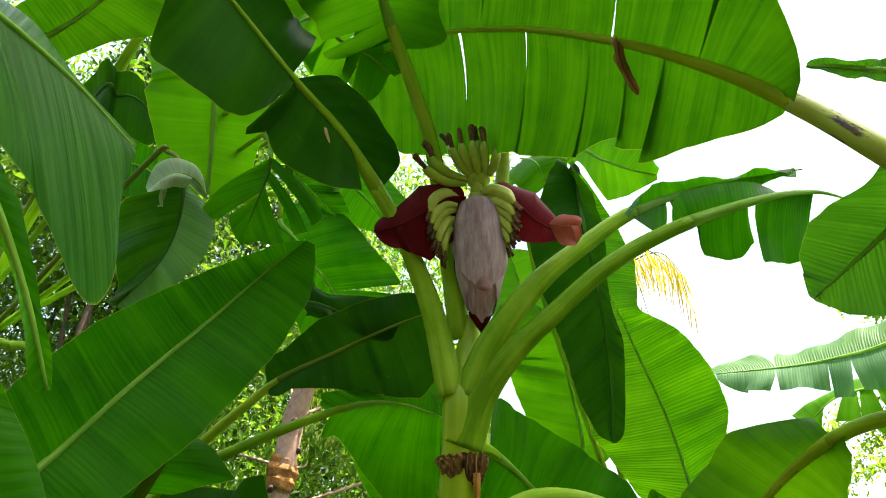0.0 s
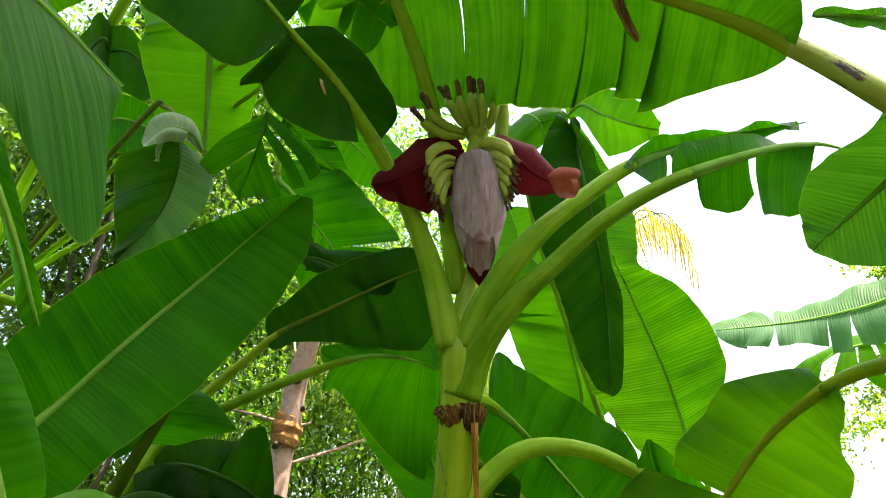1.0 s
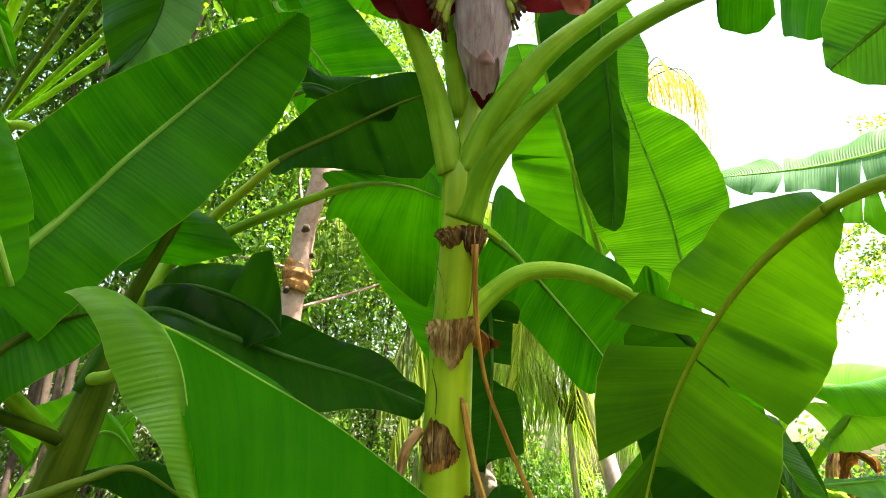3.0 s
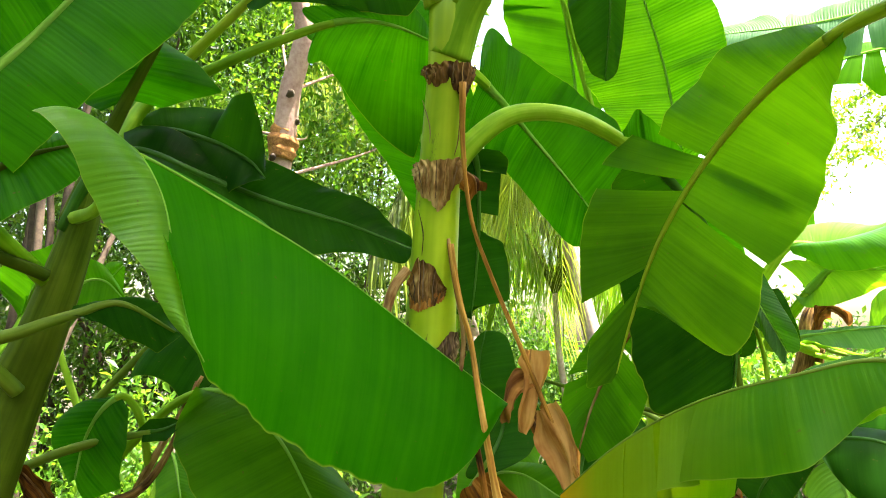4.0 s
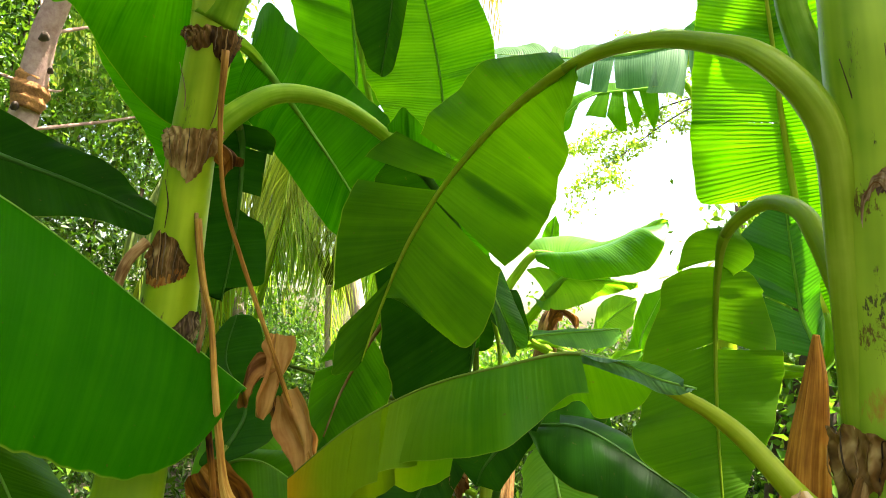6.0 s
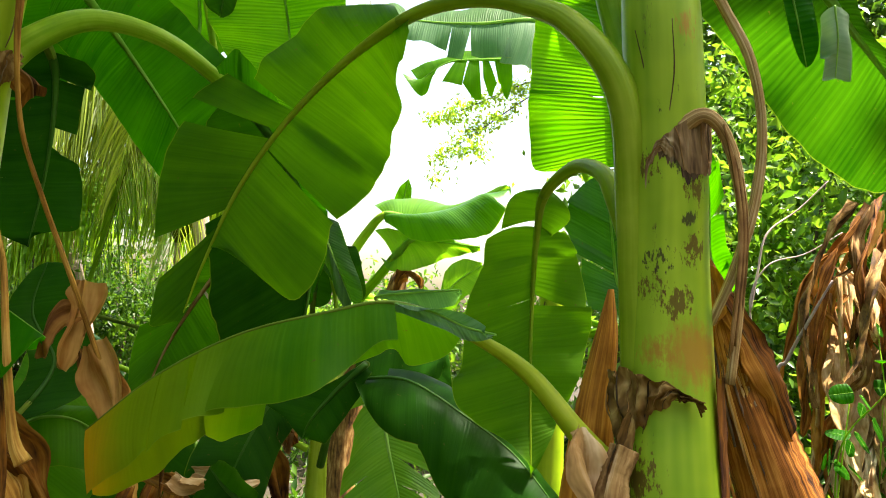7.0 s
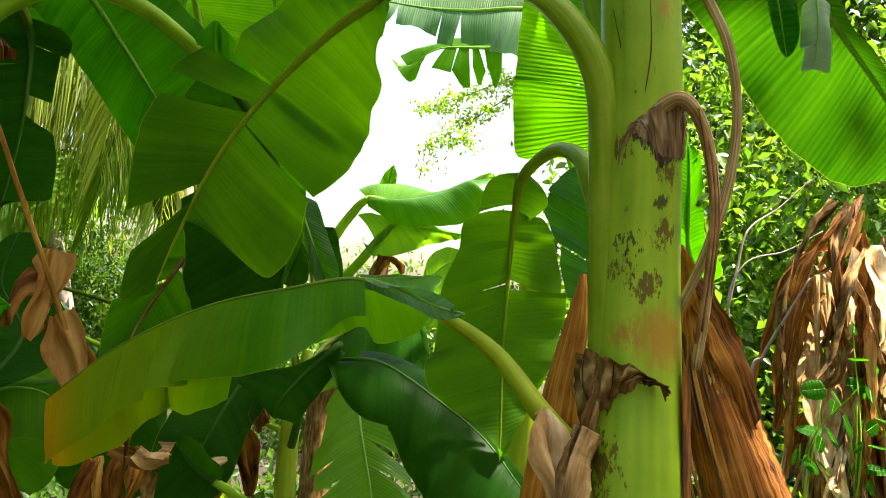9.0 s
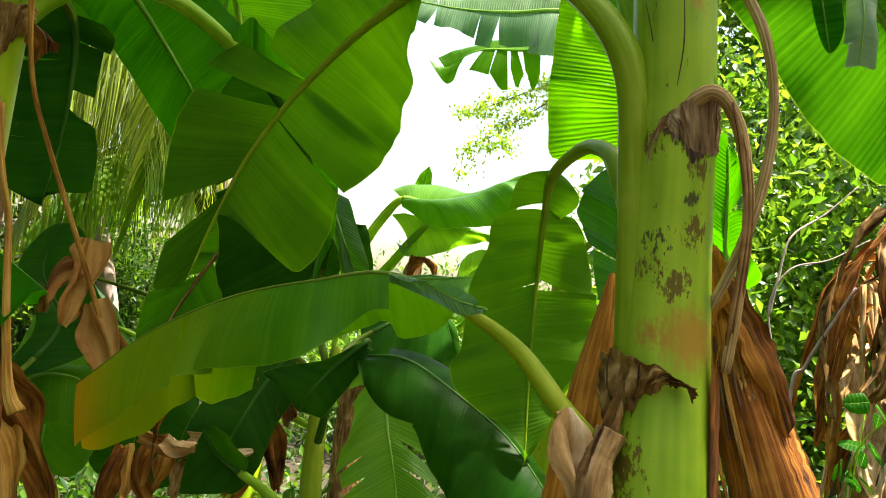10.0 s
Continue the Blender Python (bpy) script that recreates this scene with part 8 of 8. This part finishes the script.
# a taller tree whose crown fills the gaps overhead at the left
bush((-2.9, 4.6, 0.0), [((rb.uniform(-0.5, 0.5), rb.uniform(-0.3, 0.6), z), (0.9, 0.7, 0.6)) for z in np.arange(4.2, 8.2, 0.6)], 16000, 0.10, FOLIAGE, "dense leafy tree, sky glinting through its crown", 39, name="tree", category="tree", stems=8)
# unseen trees added behind the viewpoint; they hold back fill light
for k in range(1, 8):
    a = radians(82 + 27 * k)
    d = 5.2 + 0.8 * (k % 3)
    blobs = [((rb.uniform(-0.7, 0.7), rb.uniform(-0.7, 0.7), z), (1.5, 1.5, 0.8)) for z in np.arange(0.6, 5.6, 0.85)]
    bush((d * math.sin(a), d * math.cos(a), 0.0), blobs, 8000, 0.2, FOLIAGE, "unseen tree added behind to cut the fill light", 130 + k, name="tree", category="tree", stems=6)
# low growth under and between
for k, (x, y, h, wdt, m, n, sz) in enumerate([(-2.6, 3.9, 1.5, 0.7, FOLIAGE_SUNLIT, 6000, 0.07), (-1.2, 4.1, 1.2, 0.7, FOLIAGE_SUNLIT, 5000, 0.07), (-1.9, 3.3, 0.9, 0.5, FOLIAGE_SUNLIT, 6000, 0.045), (3.0, 6.2, 1.7, 0.9, FOLIAGE_SUNLIT, 7000, 0.08), (4.6, 6.6, 1.9, 1.0, FOLIAGE_SUNLIT, 7000, 0.09), (0.2, 9.6, 1.6, 1.1, FOLIAGE, 6000, 0.12), (1.9, 9.8, 1.4, 1.1, FOLIAGE, 6000, 0.12), (3.4, 9.8, 1.2, 1.1, FOLIAGE_SUNLIT, 5000, 0.12)]):
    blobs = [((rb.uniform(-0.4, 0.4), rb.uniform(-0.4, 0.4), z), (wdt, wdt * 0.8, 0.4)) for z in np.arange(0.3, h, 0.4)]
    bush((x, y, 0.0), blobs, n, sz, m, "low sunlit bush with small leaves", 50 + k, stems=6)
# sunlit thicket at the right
for k, (x, y, h, wdt, m, n, sz) in enumerate([(3.2, 2.2, 1.5, 0.30, FOLIAGE_SUNLIT, 1872, 0.069), (3.0, 2.7, 2.2, 0.35, FOLIAGE_SUNLIT, 2160, 0.075), (3.5, 3.1, 2.6, 0.6, FOLIAGE_SUNLIT, 6480, 0.081), (4.3, 2.2, 2.9, 0.6, FOLIAGE_SUNLIT, 5760, 0.098), (4.8, 3.2, 3.6, 0.8, FOLIAGE_SUNLIT, 6480, 0.109), (4.6, 0.9, 2.2, 0.8, FOLIAGE_SUNLIT, 5040, 0.098), (5.8, 2.2, 3.6, 1.0, FOLIAGE_SUNLIT, 6480, 0.127), (5.9, 3.8, 4.2, 1.0, FOLIAGE, 6480, 0.103), (6.4, 5.2, 6.6, 1.2, FOLIAGE_SUNLIT, 14400, 0.138), (7.0, 3.8, 6.6, 1.3, FOLIAGE, 14400, 0.138)]):
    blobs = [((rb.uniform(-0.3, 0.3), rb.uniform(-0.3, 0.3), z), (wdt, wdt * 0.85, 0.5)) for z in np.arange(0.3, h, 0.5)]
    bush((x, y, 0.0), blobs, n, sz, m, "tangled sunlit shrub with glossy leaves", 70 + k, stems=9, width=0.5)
# pale bare stems that lean through the thicket
twig = thing("liana", (2.610, 1.685, 0.000), "thin pale woody stems leaning through the shrubs", "vine")
for pts, rr in [([(2.610, 1.685, -0.030), (2.610, 1.685, 1.148), (2.639, 1.651, 1.321), (2.643, 1.576, 1.463), (2.659, 1.493, 1.622)], 0.008),
                ([(2.610, 1.685, 1.148), (2.580, 1.774, 1.496), (2.620, 1.733, 1.678), (2.757, 1.656, 1.741), (2.879, 1.582, 1.835)], 0.004),
                ([(2.580, 1.774, 1.496), (2.609, 1.764, 1.654), (2.655, 1.756, 1.817), (2.805, 1.722, 1.932), (2.907, 1.656, 2.060)], 0.005)]:
    tube("stem", pts, [rr, rr * 0.9, rr * 0.8, rr * 0.5], BARK_PALM, twig, n=30, seg=7, rough=0.1)
# low weeds over the ground
rw = np.random.RandomState(3)
cs = [(x, y, 0.12) for x, y in zip(rw.uniform(-5, 7, 160), rw.uniform(1.9, 10, 160))]
weeds = fast_part("undergrowth", *leaf_cloud(cs, [(0.5, 0.5, 0.2)] * len(cs), 42000, 0.10, 4, -0.4, 0.35), FOLIAGE, None)
tagged(weeds, "low green weeds and seedlings covering the ground", "undergrowth", kind="stuff")
# thin tree against the sky
def sky_tree(base, fork, limbs, n, label, seed, mat, size):
    """A thin tree whose long limbs carry flat sprays of small leaves."""
    ob = thing("tree", base, label, "tree")
    b, c = np.array(base, float), np.array(fork, float)
    tube("trunk", [b - (0, 0, 0.05), b * 0.6 + c * 0.4 + np.array((0.1, 0, 0)), b * 0.25 + c * 0.75, c], [0.07, 0.06, 0.045, 0.03], BARK, ob, n=24, seg=9, rough=0.06)
    rng = np.random.RandomState(seed)
    cs, rs = [], []
    for k, end in enumerate(limbs):
        e = np.array(end, float)
        line = [c, c * 0.6 + e * 0.4 + np.array((0, 0, 0.12)), c * 0.25 + e * 0.75 + np.array((0, 0, 0.06)), e]
        tube("limb", line, [0.014, 0.009, 0.006, 0.002], BARK_DARK, ob, n=16, seg=6, seed=k)
        for u in np.linspace(0.5, 3.0, 13):
            q = spline(line, [u])[0]
            tip = q + unit(e - c) * rng.uniform(0.1, 0.3) + rng.normal(size=3) * np.array((0.07, 0.12, 0.09))
            tube("twig", [q, (q + tip) / 2 + rng.normal(size=3) * 0.02, tip], [0.003, 0.002, 0.001], BARK_DARK, ob, n=6, seg=5, seed=k)
            for x in (0.35, 0.7, 1.0):
                cs.append(q + (tip - q) * x)
                rs.append((0.10, 0.12, 0.035))
    fast_part("crown", *leaf_cloud(cs, rs, n, size, seed, 0.2, 0.45, cluster=7, spread=0.05), mat, ob)


sky_tree((6.05, 6.56, 0.0), (5.800, 6.405, 4.665), [(3.880, 6.532, 3.299), (3.911, 6.875, 3.740), (4.685, 6.365, 4.921)], 4200, "thin light tree with flat sprays of small leaves", 91, FOLIAGE_SPRAY, 0.06)


# unseen tree added beside the plot; its overhanging crown only shades the near plants
rc = np.random.RandomState(77)
added_canopy = thing("tree", (4.2, -2.2, 0.0), "unseen tree added to shade the plants under its crown", "tree")
fork = np.array((3.6, -1.2, 5.6))
tube("trunk", [(4.2, -2.2, -0.05), (4.2, -2.1, 2.0), (4.0, -1.8, 4.2), fork], [0.22, 0.18, 0.15, 0.10], BARK_DARK, added_canopy, n=30, seg=12, rough=0.06)
blobs = []
spots = [(x, y) for x in np.arange(0.93, 3.53, 0.52) for y in np.arange(-0.76, 1.39, 0.52)]
for k, (x, y) in enumerate(spots):
    c = np.array((x + rc.uniform(-0.1, 0.1), y + rc.uniform(-0.1, 0.1), 8.0 + rc.uniform(-0.2, 0.4)))
    tube("branch", [fork, fork * 0.5 + c * 0.5 + (0, 0, 0.5), c], [0.06, 0.035, 0.01], BARK_DARK, added_canopy, n=12, seg=7, rough=0.08, seed=k)
    blobs.append((c, (0.46, 0.46, 0.3)))
fast_part("crown", *leaf_cloud([c for c, _ in blobs], [r for _, r in blobs], 36000, 0.15, 78, 0.2, 0.5), FOLIAGE, added_canopy)


# ---- palms ----
def frond(parent, pts, length, seed, mat, hang=0.8, n=46, label="", wdt=0.024):
    """A feather leaf: a rib with long hanging leaflets on both sides."""
    rng = np.random.RandomState(seed)
    rib = tube("frond", pts, [0.022, 0.014, 0.008, 0.003], PETIOLE_DARK, parent, label, n=30, seg=7)
    u = np.linspace(0.12, 1, n) * (len(pts) - 1)
    c = spline(pts, u)
    t = unit(np.gradient(c, axis=0))
    verts, faces = [], []
    for k in range(n):
        s = unit(np.cross(t[k], (0, 0, 1.0)))
        env = math.sin(math.pi * (0.12 + 0.86 * k / n)) ** 0.6
        for sg in (-1, 1):
            L = length * env * rng.uniform(0.8, 1.1)
            d = unit(s * sg + t[k] * 0.55 + np.array((0, 0, -hang * rng.uniform(0.7, 1.5))))
            across = unit(np.cross(d, s * sg + np.array((0.1, 0.2, 0.6))))
            sway = rng.normal(size=3) * 0.05 * L
            i = len(verts)
            for x, half in ((0.0, 0.4), (0.3, 1.0), (0.65, 0.8), (1.0, 0.1)):
                q = c[k] + d * L * x * (1 - 0.25 * x) + np.array((0, 0, -0.45 * L * hang * x * x)) + sway * x
                verts += [q + across * wdt * half, q - across * wdt * half]
            faces += [f for e in (i, i + 2, i + 4) for f in ((e, e + 1, e + 3), (e, e + 3, e + 2))]
    fast_part("foliage", verts, faces, mat, rib)


def palm(base, crown, label, seed, spread, mat, count, rise=0.5, droop=1.6, yaw0=0.0, nut=False, pairs=84, long=0.62, slim=0.024, girth=1.0, clear=None):
    ob = thing("palm_tree", base, label, "palm tree")
    b, c = np.array(base, float), np.array(crown, float)
    tube("trunk", [b - (0, 0, 0.05), b * 0.65 + c * 0.35 + np.array((0.05, 0, 0)), b * 0.3 + c * 0.7, c], [0.11 * girth, 0.085 * girth, 0.07 * girth, 0.065 * girth], BARK_PALM, ob, "grey ringed trunk", n=70, seg=14, rough=0.07)
    rng = np.random.RandomState(seed)
    for k in range(count):
        a = yaw0 + 2 * math.pi * k / count + rng.uniform(-0.2, 0.2)
        if clear is not None and math.cos(a - clear) > 0.72:
            continue
        h = np.array((math.cos(a), math.sin(a), 0))
        r = spread * rng.uniform(0.8, 1.1)
        up = rise * rng.uniform(0.3, 1.4)
        pts = [c, c + h * r * 0.3 + (0, 0, up), c + h * r * 0.72 + (0, 0, up * 0.6), c + h * r + (0, 0, -droop * rng.uniform(0.3, 0.8))]
        frond(ob, pts, long, seed + k, mat, hang=1.5, n=pairs, wdt=slim)
    if nut:
        for k in range(4):
            q = c + np.array((0.12 * math.cos(k * 1.7), -0.14, -0.2 + 0.06 * math.sin(k * 2.3)))
            tube("coconut", [q + (0, 0, 0.09), q + (0, 0, 0.05), q, q - (0, 0, 0.05), q - (0, 0, 0.075)], [0.01, 0.07, 0.085, 0.06, 0.01], DEAD, ob, n=12, seg=10)
    return ob


palm((1.62, 6.1, 0.0), (0.997, 5.813, 2.956), "coconut palm with drooping fronds and a grey trunk", 201, 1.5, PALM_LEAF, 13, 0.3, 2.2, 0.4, True, 130, 0.8, 0.0075, clear=-0.35)
palm((1.3, 7.0, 0.0), (1.151, 6.805, 1.952), "young palm with bright green arching fronds", 207, 1.3, PALM_BRIGHT, 9, 0.9, 0.5, 0.1, pairs=60, slim=0.014, girth=0.45)
palm((0.7, 7.6, 0.0), (-0.299, 7.569, 4.017), "small palm with long hanging fronds", 203, 1.7, PALM_LEAF, 9, 0.5, 1.9, pairs=130, slim=0.0075)
top = (3.109, 10.025, 7.586)
palm((top[0], top[1], 0.0), top, "palm with yellowed fronds against the sky", 205, 1.25, PALM_YELLOW, 8, 0.4, 0.9, pairs=17, long=0.75, slim=0.012)

# ---- dead leaves hanging at the right ----
husk = thing("banana_plant", (3.05, 1.62, 0.0), "dead banana plant draped in dry brown leaves", "banana plant")
tube("pseudostem", [(3.05, 1.62, -0.03), (3.05, 1.62, 0.8), (3.034, 1.484, 1.561), (3.026, 1.462, 1.743)], [0.09, 0.08, 0.05, 0.02], DEAD, husk, "stem hidden in dry sheaths", n=30, seg=14, rough=0.1)
rh = np.random.RandomState(8)
for k in range(60):
    a = rh.uniform(2.2, 5.8)
    reach = rh.uniform(0.05, 0.38)
    side = np.array((math.cos(a), math.sin(a), 0))
    top = np.array((2.969, 1.457, 1.827)) + side * reach * 0.5 + np.array((0, 0, rh.uniform(-0.75, 0.12)))
    drop = rh.uniform(0.3, 0.95)
    p1 = top + side * reach * 0.5 - (0, 0, drop * 0.25)
    p2 = top + side * reach * 0.7 + rh.normal(size=3) * 0.03 - (0, 0, drop * 0.6)
    p3 = top + side * reach * rh.uniform(0.4, 0.9) + rh.normal(size=3) * 0.05 - (0, 0, drop)
    dead_blade(husk, [top, p1, p2, p3], rh.uniform(0.010, 0.036), (DEAD, DEAD_GREY, DEAD_FADED, DEAD_RED, DEAD_RUST, DEAD_BUFF)[k % 6], 300 + k, facing=side, folds=1.4, crush=0.014, twist=1.4)
for k, (q0, q1, q2, w2) in enumerate([((2.984, 1.500, 1.466), (2.792, 1.408, 1.187), (2.553, 1.221, 0.833), 0.035), ((2.912, 1.545, 1.280), (2.711, 1.447, 1.058), (2.491, 1.261, 0.863), 0.05), ((2.992, 1.393, 1.298), (2.767, 1.251, 1.073), (2.529, 1.093, 0.871), 0.045),
                                      ((2.897, 1.620, 1.710), (2.766, 1.451, 1.583), (2.645, 1.340, 1.413), 0.04), ((2.947, 1.423, 1.777), (2.803, 1.288, 1.587), (2.655, 1.231, 1.382), 0.05), ((3.001, 1.362, 1.561), (2.827, 1.257, 1.387), (2.660, 1.211, 1.214), 0.045), ((2.880, 1.602, 1.454), (2.729, 1.530, 1.276), (2.586, 1.418, 1.086), 0.035), ((2.795, 1.369, 1.010), (2.604, 1.343, 0.927), (2.411, 1.288, 0.791), 0.045)]):
    dead_blade(husk, [q0, q1, q2], w2, DEAD_PALE, 400 + k, facing=(-0.3, -0.5, 0.5), folds=1.2, crush=0.016, twist=0.5)
for k in range(9):
    q = np.array((2.773, 1.551, 1.829)) + np.array((rh.uniform(-0.1, 0.5), rh.uniform(-0.2, 0.2), rh.uniform(-0.4, 0.0)))
    tube("dead_petiole", [q, q + np.array((rh.uniform(-0.1, 0.15), -0.04, -0.4)), q + np.array((rh.uniform(-0.3, 0.3), -0.05, -0.95))], [0.010, 0.008, 0.005], DEAD_PALE, husk, n=16, seg=7, rough=0.15, seed=k)
vine = thing("climbing_vine", (2.500, 1.291, 0.463), "green climbing vine with heart-shaped leaves over dry leaves", "vine")
for k in range(6):
    q = np.array((2.509, 1.297, 0.495)) + np.array((rh.uniform(-0.2, 0.3), rh.uniform(-0.1, 0.1), 0))
    e = np.array((2.638, 1.261, 1.456)) + np.array((rh.uniform(-0.3, 0.25), rh.uniform(-0.12, 0.1), rh.uniform(-0.3, 0.25)))
    m = (q + e) / 2 + rh.normal(size=3) * 0.08
    tube("vine_stem", [q, m, e], [0.004, 0.003, 0.002], PETIOLE, vine, n=18, seg=5)
    for t in np.linspace(0.25, 1, 9):
        c = spline([q, m, e], np.array([t * 2]))[0] + rh.normal(size=3) * 0.03
        d, w2 = unit(rh.normal(size=3) + np.array((0, -0.6, -0.8))), rh.uniform(0.02, 0.035)
        x = unit(np.cross(d, (0.2, -1, 0.4)))
        leaf(vine, [c, c + d * w2, c + d * w2 * 2.2], 0, [(0.8, c + d * w2 * 0.8 + x * w2)], [(0.8, c + d * w2 * 0.8 - x * w2)], r=(0.0012, 0.0006), mat=BLADE, base=0.2, tip=0.6, wave=0.002, name="vine_leaf")
# dead leaves under the folded leaf
for top, dr, m in [((0.668, 2.058, 1.071), 0.3, DEAD_RED), ((0.737, 2.002, 1.095), 0.32, DEAD_RED), ((0.815, 2.023, 1.092), 0.12, DEAD), ((0.451, 1.821, 0.974), 0.16, DEAD_RED), ((0.492, 1.774, 0.982), 0.12, DEAD_ORANGE), ((0.395, 1.822, 0.951), 0.18, DEAD_RED)]:
    top, w2 = np.array(top), rh.uniform(0.018, 0.034)
    p1, p2 = top + np.array((rh.uniform(-0.03, 0.03), -0.03, -dr * 0.45)), top + np.array((rh.uniform(-0.04, 0.04), -0.02, -dr))
    dead_blade(mid_plant, [top, p1, p2], w2, m, int(dr * 1000), folds=1.8)
